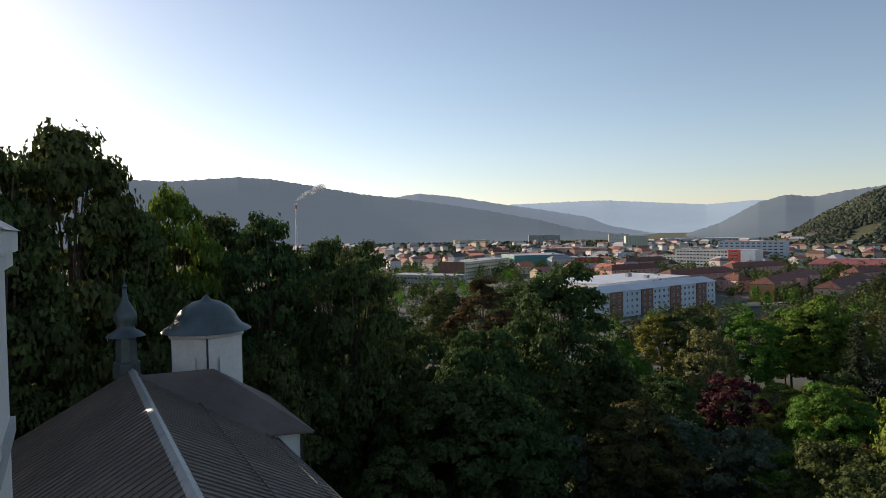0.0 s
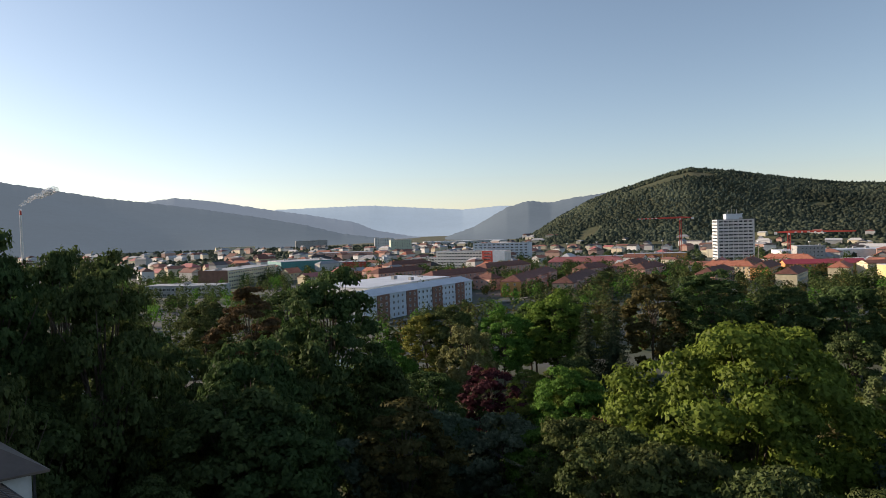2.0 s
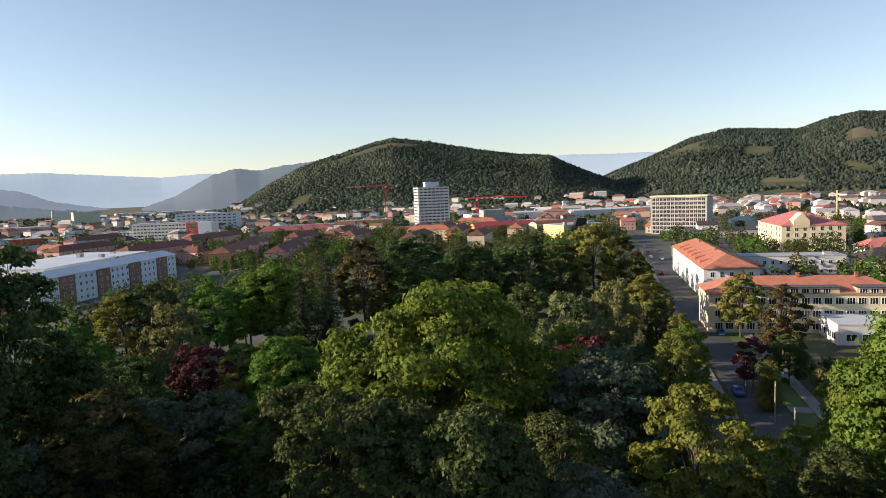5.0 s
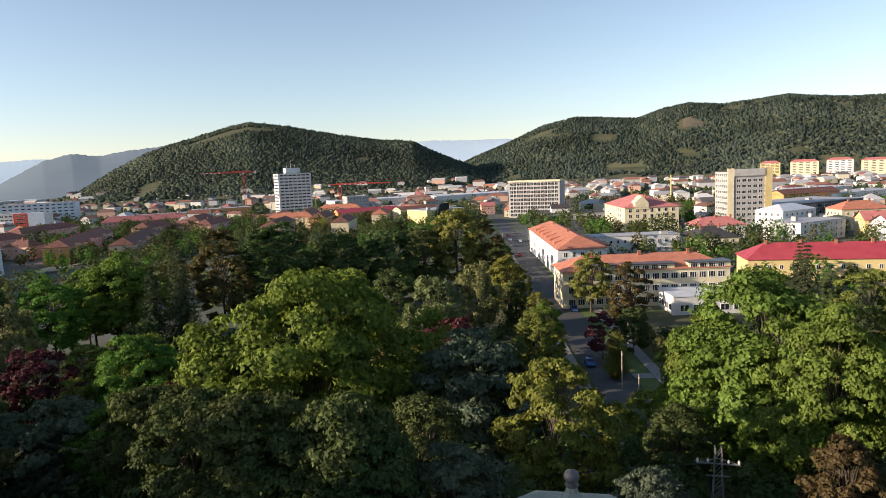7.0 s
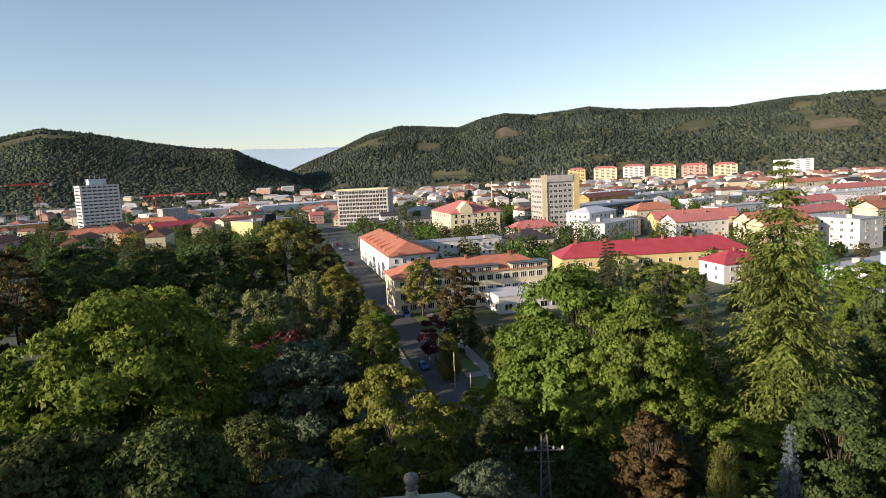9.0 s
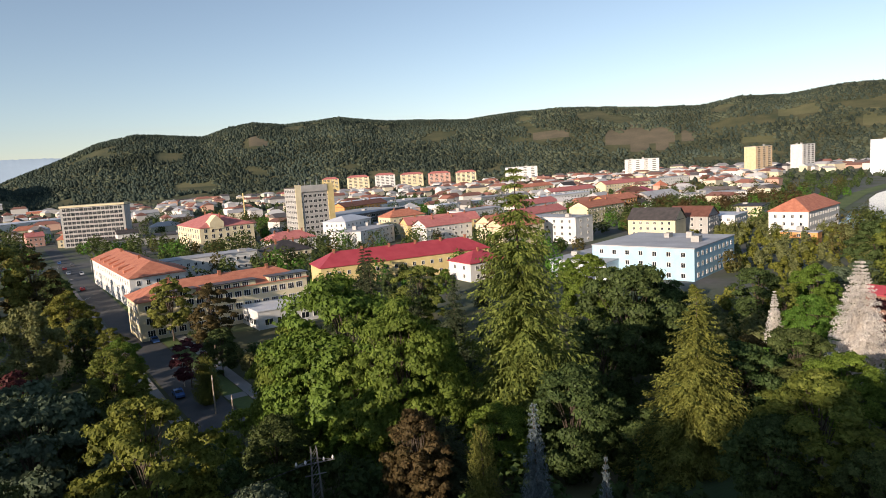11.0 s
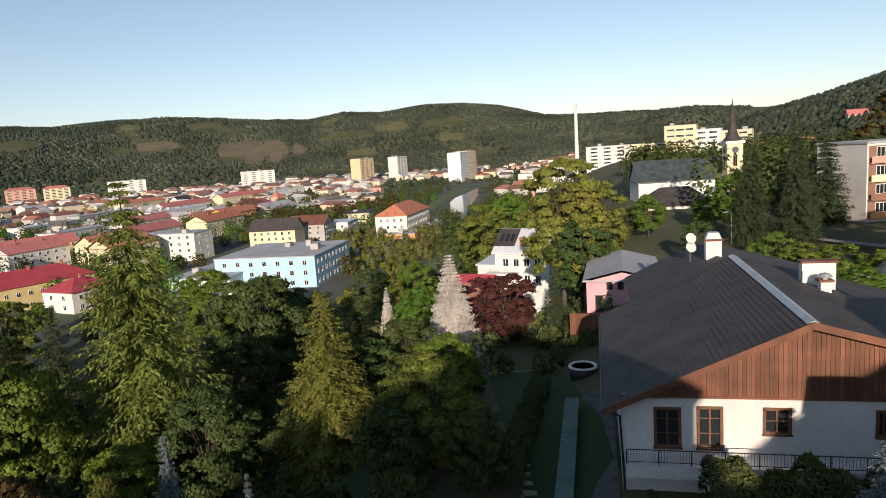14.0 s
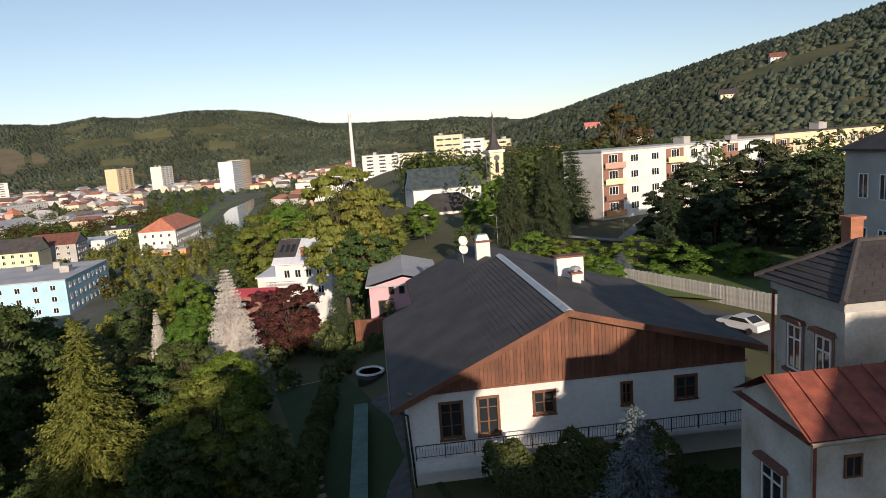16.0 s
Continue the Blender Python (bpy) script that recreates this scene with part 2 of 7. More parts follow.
class Geo:
    """Collects boxes, tubes and faces of one part."""

    def __init__(self):
        self.v, self.f, self.i = [], [], []

    def face(self, pts, i=0):
        k = len(self.v)
        self.v += [tuple(p) for p in pts]
        self.f.append(tuple(range(k, k + len(pts))))
        self.i.append(i)
        return self

    def box(self, x0, y0, z0, x1, y1, z1, i=0):
        k = len(self.v)
        self.v += [(x0, y0, z0), (x1, y0, z0), (x1, y1, z0), (x0, y1, z0), (x0, y0, z1), (x1, y0, z1), (x1, y1, z1), (x0, y1, z1)]
        for q in ((0, 3, 2, 1), (4, 5, 6, 7), (0, 1, 5, 4), (1, 2, 6, 5), (2, 3, 7, 6), (3, 0, 4, 7)):
            self.f.append(tuple(k + j for j in q))
            self.i.append(i)
        return self

    def tube(self, p, q, r0, r1=None, n=6, i=0):
        r1 = r0 if r1 is None else r1
        p, q = Vector(p), Vector(q)
        d = (q - p).normalized()
        a = d.orthogonal().normalized()
        b = d.cross(a)
        k = len(self.v)
        for c, r in ((p, r0), (q, r1)):
            for j in range(n):
                s = 2 * math.pi * j / n
                self.v.append(tuple(c + a * (r * math.cos(s)) + b * (r * math.sin(s))))
        for j in range(n):
            self.f.append((k + j, k + (j + 1) % n, k + n + (j + 1) % n, k + n + j))
            self.i.append(i)
        self.f += [tuple(k + j for j in reversed(range(n))), tuple(k + n + j for j in range(n))]
        self.i += [i, i]
        return self

    def lathe(self, prof, n=16, i=0, turn=0.0, cx=0, cy=0):
        k = len(self.v)
        for r, z in prof:
            for j in range(n):
                s = 2 * math.pi * j / n + turn
                self.v.append((cx + r * math.cos(s), cy + r * math.sin(s), z))
        for a in range(len(prof) - 1):
            for j in range(n):
                self.f.append((k + a * n + j, k + a * n + (j + 1) % n, k + (a + 1) * n + (j + 1) % n, k + (a + 1) * n + j))
                self.i.append(i)
        self.f.append(tuple(k + (len(prof) - 1) * n + j for j in range(n)))
        self.i.append(i)
        return self

    def prism(self, poly, y0, y1, i=0):
        """An outline in x and z, drawn out from y0 to y1."""
        a, b = [(x, y0, z) for x, z in poly], [(x, y1, z) for x, z in poly]
        self.face(a, i)
        self.face(b[::-1], i)
        for j in range(len(poly)):
            self.face([a[j], b[j], b[(j + 1) % len(poly)], a[(j + 1) % len(poly)]], i)
        return self

    def mesh(self, name, mats, smooth=False):
        return mesh_of(name, self.v, self.f, mats, self.i, smooth)


# ---- ground: one sheet from the castle hill to the ridges ----
def polar(az, r, z=0.0):
    return (math.sin(radians(az)) * r, math.cos(radians(az)) * r, z)


def sm(a, b, x):
    t = np.clip((np.asarray(x, float) - a) / (b - a), 0, 1)
    return t * t * (3 - 2 * t)


# crest of each hill: bearing and rise over the lens, as a share of the distance
HILL_D = ((20, -.05), (27.7, -.005), (30, .019), (33, .043), (36, .058), (39, .075), (40.5, .081), (43, .076), (48, .059), (51, .05), (54, .045), (55.6, .03), (57.3, .016), (59, .003), (63, -.04))
HILL_F = ((52, -.04), (59.4, .018), (62.3, .036), (65.2, .057), (68, .067), (73, .062), (75, .074), (77, .079), (79.5, .073), (82, .076), (84, .081), (88, .072), (91, .069), (95, .064), (99, .069), (103, .073),
          (109, .063), (114, .061), (117, .07), (120, .065), (124, .071), (127, .069), (130, .063), (134, .046), (138, .042), (143, .038), (146, .041), (150, .034), (160, .02))
HILL_H = ((138, -.04), (145, .0), (150, .029), (154.9, .046), (159.5, .068), (164, .084), (168, .102), (172, .115), (175.4, .13), (178, .14), (186, .15), (200, .13), (220, .05), (240, -.02))


def crest(tab, az):
    return np.interp(az, [p[0] for p in tab], [p[1] for p in tab])


def wave(x, y, s, k=0.0):
    return np.sin(x / s + 1.3 * k + 1.7 * np.sin(y / (1.37 * s) + k)) * np.cos(y / (0.83 * s) - k + 1.1 * np.sin(x / (1.9 * s)))


def gz(x, y):
    """Height of the ground."""
    x, y = np.asarray(x, float), np.asarray(y, float)
    r = np.hypot(x, y)
    az = np.degrees(np.arctan2(x, y))
    az = np.where(az < -120, az + 360, az)
    # castle hill falls to the town; to the south it stays a terrace
    down = 17.5 - 22.5 * sm(14, 112, r)
    terrace = 18.6 + 1.4 * sm(60, 150, r)
    w = sm(132, 141, az) * (1 - sm(235, 255, az))
    garden = 17.5 - 22.5 * sm(32, 190, r)
    g = sm(108, 128, az) * (1 - w)
    z = terrace * w + garden * g + down * (1 - w - g)
    far_south = sm(300, 420, r) * w
    z = z + 0.25 * wave(x, y, 37.0) * sm(30, 60, r)
    top = lambda tab, foot, ridge: np.where(r < foot, -99, np.where(r <= ridge, sm(0, 1, (r - foot) / (ridge - foot)) ** 0.9 * (28 + crest(tab, az) * ridge + 5 + 5 * wave(x, y, 160, 2.0)) - 5,
                                                                  (28 + crest(tab, az) * ridge) - 0.25 * (r - ridge)))
    for tab, foot, ridge in ((HILL_D, 1180, 1750), (HILL_F, 1350, 2350), (HILL_H, 250, 1050)):
        z = np.maximum(z, np.where(crest(tab, az) > -0.035, top(tab, foot, ridge), -99))
    return z


def gnd(x, y):
    return float(gz(x, y))


def clearing(az, r, k):
    """Felled slopes (0) and open meadows (1) on the wooded ridge."""
    spots = ((109.5, 1750, 3.4, 120), (101.5, 1800, 1.4, 50), (77, 1900, 1.3, 60)) if k == 0 else ((121, 1900, 1.7, 70), (115.5, 2050, 1.2, 60), (125.8, 1750, 1.3, 50), (118, 1650, 1.1, 40), (99.5, 2080, 1.0, 40), (72, 1560, 1.8, 50), (45, 1260, 2.0, 40))
    out = np.zeros(np.shape(az), bool)
    for a, d, w, h in spots:
        out |= ((az - a) / w) ** 2 + ((r - d) / h) ** 2 < 1 + 0.4 * np.sin(az * 3.1 + d)
    return out


azs = np.concatenate([np.arange(-60, 196, 0.5), np.arange(196, 300, 4.0)])
rs = np.concatenate([[0.0], np.geomspace(3, 4900, 170)])
AZ, RR = np.meshgrid(np.radians(azs), rs, indexing="ij")
X, Y = np.sin(AZ) * RR, np.cos(AZ) * RR
Z = gz(X, Y)
na, nr = X.shape
gv = np.stack([X, Y, Z], -1).reshape(-1, 3)
ia, ir = np.meshgrid(np.arange(na), np.arange(nr - 1), indexing="ij")
ib = (ia + 1) % na
gf = np.stack([ia * nr + ir, ia * nr + ir + 1, ib * nr + ir + 1, ib * nr + ir], -1).reshape(-1, 4)
fa_, fr_ = np.degrees((AZ[ia, ir])), RR[ia, ir]
gi = np.where(clearing(fa_, fr_, 0), 1, np.where(clearing(fa_, fr_, 1), 2, 0)).reshape(-1)
tagged(new("ground", mesh_of("ground", gv.tolist(), gf.tolist(), [GRASS, CUT, HAY], gi, True)), "dark grassy ground falling from the hill to the town", "ground", kind="structure")


def ribbon(name, pts, width, mt, label, category, lift=0.05, zs=None):
    """A strip along a line on the ground."""
    P = [Vector((x, y, 0)) for x, y in pts]
    fine = []
    for a, b in zip(P, P[1:]):
        k = max(2, int((b - a).length / 6))
        fine += [a.lerp(b, j / k) for j in range(k)]
    fine.append(P[-1])
    ge = Geo()
    vs = []
    for j, p in enumerate(fine):
        d = (fine[min(j + 1, len(fine) - 1)] - fine[max(j - 1, 0)]).normalized()
        s = Vector((-d.y, d.x, 0)) * width / 2
        for q in (p + s, p - s):
            vs.append((q.x, q.y, (gnd(q.x, q.y) if zs is None else zs) + lift))
    fs = [(2 * j, 2 * j + 1, 2 * j + 3, 2 * j + 2) for j in range(len(fine) - 1)]
    return tagged(new(name, mesh_of(name, vs, fs, mt)), label, category, kind="structure")


# ---- buildings of the town ----
WIN = {}
FOOT = []        # footprints, kept free of trees


def window_mesh(w, h, frame_mat, bars=1):
    key = (round(w, 2), round(h, 2), frame_mat.name, bars)
    if key not in WIN:
        b = 0.09
        cx = [-w / 2, -w / 2 + b]
        for k in range(bars):
            x = -w / 2 + w * (k + 1) / (bars + 1)
            cx += [x - 0.04, x + 0.04]
        cx += [w / 2 - b, w / 2]
        cz = [0, b, h - b, h]
        vs, fs, ix, seen = [], [], [], {}

        def vert(x, y, z):
            q = (round(x, 4), round(y, 4), round(z, 4))
            if q not in seen:
                seen[q] = len(vs)
                vs.append(q)
            return seen[q]

        def quad(p, i=0):
            fs.append([vert(*q) for q in p])
            ix.append(i)

        F_, P_ = -0.07, -0.015
        for i in range(len(cx) - 1):
            for j in range(3):
                x0, x1, z0, z1 = cx[i], cx[i + 1], cz[j], cz[j + 1]
                if i % 2 == 1 and j == 1:
                    quad([(x0, P_, z0), (x1, P_, z0), (x1, P_, z1), (x0, P_, z1)], 1)
                    for p, q in (((x0, z0), (x1, z0)), ((x1, z0), (x1, z1)), ((x1, z1), (x0, z1)), ((x0, z1), (x0, z0))):
                        quad([(p[0], F_, p[1]), (q[0], F_, q[1]), (q[0], P_, q[1]), (p[0], P_, p[1])])
                else:
                    quad([(x0, F_, z0), (x1, F_, z0), (x1, F_, z1), (x0, F_, z1)])
        for i in range(len(cx) - 1):
            for z in (0, h):
                quad([(cx[i], F_, z), (cx[i + 1], F_, z), (cx[i + 1], 0.02, z), (cx[i], 0.02, z)])
        for j in range(3):
            for x in (-w / 2, w / 2):
                quad([(x, F_, cz[j]), (x, F_, cz[j + 1]), (x, 0.02, cz[j + 1]), (x, 0.02, cz[j])])
        WIN[key] = mesh_of("window", vs, fs, [frame_mat, GLASS], ix)
    return WIN[key]


def windows(parent, w, h, storeys, n, face, size, frame_mat, first=1.0, bars=1, margin=1.2, deep=0.0):
    """Rows of windows on the face y = 0 ('R'), x = 0 ('L'); deep: length of the other side."""
    me = window_mesh(size[0], size[1], frame_mat, bars)
    fl = (h - 0.4) / storeys
    for s in range(storeys):
        for k in range(n):
            u = margin + (w - 2 * margin) * (k + 0.5) / n
            z = s * fl + first
            m = pose(u, -0.02, z) if face == 'R' else pose(-0.02, u, z, 0, 0, -90)
            part("window", me, parent, m=m)


def building(name, label, B, ang, a, b, h, wall, roof="flat", roofmat=None, storeys=3, nR=0, nL=0, z0=None, rise=3.0, size=(1.3, 1.5), frame_mat=None, over=0.5, chim=0, bars=1, category="building", group="", ridge="x", base=3.0):
    """Near corner B, side a along ang, side b to its left; roof flat, gable or hip."""
    x, y = B
    FOOT.append((x, y, radians(ang), a, b))
    z = gnd(x, y) if z0 is None else z0
    ob = thing(name, label, category, pose(x, y, z, 0, 0, ang), group)
    part("wall", Geo().box(0, 0, -base, a, b, h).mesh("wall", wall), ob)
    roofmat = roofmat or ROOFG
    g = Geo()
    o = over
    if roof == "flat":
        g.box(-0.2, -0.2, h + 0.003, a + 0.2, b + 0.2, h + 0.35)
        g.box(0.2, 0.2, h + 0.354, a - 0.2, b - 0.2, h + 0.36)
        k = max(1, int(a * b / 260))
        rnd = random.Random(int(x * 7 + y))
        pr = part("roof", g.mesh("roof", roofmat), ob)
        for _ in range(min(k, 3)):
            sx, sy, hh = rnd.uniform(1.5, 3.5), rnd.uniform(1.5, 3), rnd.uniform(0.8, 2.2)
            px, py = rnd.uniform(1, max(1.1, a - sx - 1)), rnd.uniform(1, max(1.1, b - sy - 1))
            part("roof_vent", Geo().box(px, py, h + 0.36, px + sx, py + sy, h + 0.36 + hh).box(px - .1, py - .1, h + 0.36 + hh, px + sx + .1, py + sy + .1, h + 0.46 + hh).mesh("roof_vent", GREYW), pr)
    else:
        x0, x1, y0, y1, e, t = -o, a + o, -o, b + o, h, 0.22
        if ridge == "x":
            ym = b / 2
            ins = 0 if roof == "gable" else min(b / 2, a / 2 - 0.5)
            r0, r1 = (x0 + ins + (0 if not ins else 0), ym, e + rise), (x1 - ins, ym, e + rise)
            A, Bq, C, D = (x0, y0, e), (x1, y0, e), (x1, y1, e), (x0, y1, e)
            quads = [[A, Bq, r1, r0], [C, D, r0, r1]]
            ends = [[D, A, r0], [Bq, C, r1]]
        else:
            xm = a / 2
            ins = 0 if roof == "gable" else min(a / 2, b / 2 - 0.5)
            r0, r1 = (xm, y0 + ins, e + rise), (xm, y1 - ins, e + rise)
            A, Bq, C, D = (x0, y0, e), (x1, y0, e), (x1, y1, e), (x0, y1, e)
            quads = [[D, A, r0, r1], [Bq, C, r1, r0]]
            ends = [[A, Bq, r0], [C, D, r1]]
        up = lambda q: [(p[0], p[1], p[2] + t) for p in q]
        for q in quads + (ends if roof == "hip" else []):
            g.face(up(q))
        g.face([A, D, C, Bq])
        for p, q in ((A, Bq), (Bq, C), (C, D), (D, A)):
            g.face([p, q, (q[0], q[1], q[2] + t), (p[0], p[1], p[2] + t)])
        pr = part("roof", g.mesh("roof", roofmat), ob)
        if roof == "gable":
            if ridge == "x":
                for xx in (0.0, a):
                    part("gable", Geo().face([(xx, 0, h), (xx, b, h), (xx, b / 2, h + rise * b / (b + 2 * o))]).mesh("gable", wall), ob)
            else:
                for yy in (0.0, b):
                    part("gable", Geo().face([(0, yy, h), (a, yy, h), (a / 2, yy, h + rise * a / (a + 2 * o))]).mesh("gable", wall), ob)
        for k in range(chim):
            f = (k + 0.7) / (chim + 0.4)
            cx, cy = (x0 + (x1 - x0) * f, b / 2 - 0.8) if ridge == "x" else (a / 2 - 0.8, y0 + (y1 - y0) * f)
            part("chimney", Geo().box(cx - 0.4, cy - 0.3, h + rise * 0.5, cx + 0.4, cy + 0.3, h + rise + 1.0).box(cx - 0.5, cy - 0.4, h + rise + 1.003, cx + 0.5, cy + 0.4, h + rise + 1.15).mesh("chimney", BRICK), pr)
    fm = frame_mat or FRAME
    if nR:
        windows(ob, a, h, storeys, nR, 'R', size, fm, bars=bars)
    if nL:
        windows(ob, b, h, storeys, nL, 'L', size, fm, bars=bars)
    return ob


T0 = -5.0
FOOT.append((78, -70, radians(-60), 22, 18))      # open garden before the villa
FOOT.append((101, -132, radians(-130), 27, 18))      # church yard
FOOT.append((176, -90, radians(-45), 27, 27))      # forecourt of the clinic
FOOT.append((58, 258, radians(37), 118, 34))      # open ground before the long flats
# long flats beside the river
lb = building("apartment_block", "long pale blue and brown flats with a metal roof", (67, 292), 37.2, 95, 15, 12, PANELW, "gable", ROOFL, 4, 26, 4, T0, 2.2, size=(1.3, 1.4))
for k in range(4):
    part("stair_bay", Geo().box(8 + 23 * k, -0.5, 0, 17 + 23 * k, -0.003, 12.2).mesh("stair_bay", BROWN), lb, "brown projecting bay")
for k in range(4):
    for s in range(4):
        for j in range(2):
            part("window", window_mesh(1.3, 1.4, FRAME), lb, m=pose(10.5 + 23 * k + 4 * j, -0.53, 1 + 2.9 * s))
building("apartment_block", "lower flats with white flat roofs behind the long block", (80, 345), 37, 82, 42, 11.5, WHITE, "flat", ROOFL, 4, 6, 0, T0)
building("school", "low grey school with bands of windows and a flat roof", (-43, 502), -30, 55, 20, 8, GREYW, "flat", ROOFG, 2, 16, 0, T0, size=(2.4, 1.7))
br = building("office_block", "brown and beige office block with a flat roof", (14.7, 554), 60, 90, 26, 13.5, CREAM, "flat", ROOFG, 4, 22, 0, T0, size=(2.2, 1.5))
part("end_wall", Geo().box(-0.3, 0, 0, -0.003, 26, 14.2).mesh("end_wall", BROWN), br)
building("shop_hall", "teal clad shopping hall with a flat roof", (76, 740), 12, 62, 50, 11, TEALW, "flat", ROOFG, 2, 0, 0, T0)
building("shop_hall", "low red hall with a flat roof", (135, 760), -10, 40, 30, 7, REDP, "flat", ROOFG, 2, 8, 0, T0)
building("apartment_block", "long pale flats below the hill", (20, 1720), 5, 95, 20, 13, CREAM, "flat", ROOFG, 4, 22, 0, T0)
building("apartment_block", "pale eight storey tower of flats", (345, 1400), -12, 42, 20, 26, WHITE, "flat", ROOFG, 8, 8, 0, T0)
building("apartment_block", "greenish tower of flats", (330, 1210), -5, 40, 20, 24.5, mat("pale_green_plaster", (.4, .46, .36), (.48, .54, .43), .85, .3), "flat", ROOFG, 8, 8, 0, T0)
building("apartment_block", "pale block of flats below the hill", (225, 1800), -5, 85, 20, 22, GREYW, "flat", ROOFG, 6, 16, 0, T0)
building("shop_hall", "wide low hall with a grey roof", (165, 1060), -12, 90, 40, 9, PINKW, "flat", ROOFG, 2, 14, 0, T0)
of = building("office_block", "white offices with a red stair tower", (240, 690), -47, 82, 18, 17, WHITE, "flat", ROOFG, 5, 22, 0, T0, size=(2.6, 1.5))
part("stair_tower", Geo().box(56, -0.6, 0, 68, -0.003, 17.5).mesh("stair_tower", REDP), of, "red stair tower")
for s in range(5):
    part("window", window_mesh(8, 1.2, FRAME, 4), of, m=pose(62, -0.63, 1.4 + 3.3 * s))
part("end_wall", Geo().box(68.1, -0.6, 0, 82, -0.003, 17.5).mesh("end_wall", PANELW), of)
building("office_block", "low white wing of the offices", (224, 735), -47, 40, 14, 9, WHITE, "flat", ROOFG, 3, 10, 0, T0, size=(2.2, 1.5))
building("office_block", "blue grey glazed offices", (330, 800), -40, 75, 18, 22, PANELW, "flat", ROOFG, 6, 12, 0, T0, size=(3.5, 1.5))
building("factory_hall", "long white factory hall with a flat roof", (560, 1700), -12, 230, 60, 8.5, WHITE, "flat", ROOFL, 1, 20, 0, T0)
building("factory_hall", "long white factory hall beside the railway", (740, 1470), -30, 190, 50, 8, WHITE, "flat", ROOFL, 1, 16, 0, T0)
for i, (x, y, a) in enumerate(((140, 410, 62), (118, 470, 50), (157, 575, 52), (205, 470, 60))):
    building("apartment_block", "brownish pink flats with a dark tiled roof", (x, y), 28, a, 13, 10.5, PINKW, "hip", ROOFB, 4, 12, 0, T0, 3.5, chim=4, group="pink flats")
def gabled_row(B, a, b, wallend, lab):
    h = building("apartment_block", lab, B, 48, a, b, 9, PINKW, "hip", ROOFB, 3, int(a / 4), 3, T0, 3.6, chim=6)
    part("end_wall", Geo().box(-0.25, 0, 0, -0.003, b, 8.9).mesh("end_wall", wallend), h)
    for s in range(3):
        for j in range(2):
            part("window", window_mesh(1.1, 1.4, FRAME), h, m=pose(-0.28, 4 + 4.5 * j, 0.9 + 2.9 * s, 0, 0, -90))
    for k in range(3):
        part("stair_bay", Geo().box(10 + k * a / 3.4, -1.2, 0, 16 + k * a / 3.4, -0.003, 9.8).mesh("stair_bay", PINKW), h)
gabled_row((177, 355), 100, 13, ORANGE, "pink flats with an orange end and brown hipped roof")
gabled_row((195, 325), 85, 12.4, mat("salmon_plaster", (.6, .38, .28), (.66, .43, .32), .85, .3), "pink flats with a salmon end and red hipped roof")
building("apartment_block", "rose flats with a red mansard roof", (300, 545), -32, 70, 14, 8, PINKW, "hip", TILEP, 3, 18, 2, T0, 4.5, chim=4)
building("depot", "long yellow depot with a flat roof", (350, 620), -30, 75, 20, 8, YELLOW, "flat", ROOFG, 2, 14, 0, T0)
building("depot", "orange station hall with a flat roof", (430, 600), -30, 60, 20, 9, ORANGE, "flat", ROOFG, 2, 10, 0, T0)
# white tower block
tw = building("tower_block", "white fourteen storey tower block with roof masts", (440, 480), -30, 32, 20, 43, WHITE, "flat", ROOFG, 14, 7, 5, T0, size=(3.4, 1.5), bars=2)
part("roof_cabin", Geo().box(9, 5, 43.4, 23, 15, 48).box(8.5, 4.5, 48.003, 23.5, 15.5, 48.4).mesh("roof_cabin", PANELW), tw)
for k, hh in enumerate((5, 8, 4)):
    part("mast", Geo().tube((11 + 4 * k, 9, 48.4), (11 + 4 * k, 9, 48.4 + hh), 0.15, 0.06).mesh("mast", GALV), tw)
building("office_block", "low grey wing beside the tower block", (505, 450), -30, 22, 20, 17, GREYW, "flat", ROOFG, 5, 6, 0, T0)
# terraces in the middle of town
terr = [((330, 455), 34, 40, ROOFB, PINKW), ((300, 400), 33, 46, ROOFB, PINKW), ((352, 400), -57, 36, TILE, CREAM), ((395, 395), 33, 40, ROOFB, PINKW), ((365, 350), 33, 44, ROOFB, ORANGE),
        ((400, 318), 33, 30, TILE, CREAM), ((300, 330), 33, 50, ROOFB, PINKW), ((335, 300), 33, 40, ROOFB, CREAM), ((450, 440), -57, 40, TILE, WHITE), ((270, 430), 33, 40, ROOFB, PINKW)]
for (x, y), an, ln, rm, wm in terr:
    building("terrace_house", "terrace with a red brown tiled roof", (x, y), an, ln, 12, 8.5, wm, "hip", rm, 3, int(ln / 4), 0, T0, 3.8, chim=3, group="terraces")
building("terrace_house", "orange and yellow terrace with a dark red roof", (404, 372), -30, 55, 14, 8.5, ORANGE, "gable", REDM, 3, 15, 0, T0, 3)
building("terrace_house", "long yellow terrace with a dark red roof", (410, 312), -25, 34, 14, 11, CREAM, "gable", ROOFB, 3, 10, 0, T0, 2)
ci = building("cinema", "yellow hall with a sloping glazed front", (386, 270), -20, 34, 26, 12, YELLOW, "flat", ROOFG, 1, 0, 0, T0)
part("glazed_front", Geo().prism([(3, 0), (18, 0), (18, 17), (10, 17)], -2.5, -0.003).mesh("glazed_front", GLASS), ci)
for k in range(9):
    part("louvre", Geo().box(19, -1.2, 1 + 1.6 * k, 26, -0.1, 1.7 + 1.6 * k).mesh("louvre", WHITE), ci)
for k in range(2):
    building("factory_hall", "wide white hall beside the railway", (560 + 90 * k, 520 - 80 * k), -32, 120, 40, 9, WHITE, "flat", ROOFL, 1, 14, 0, T0)
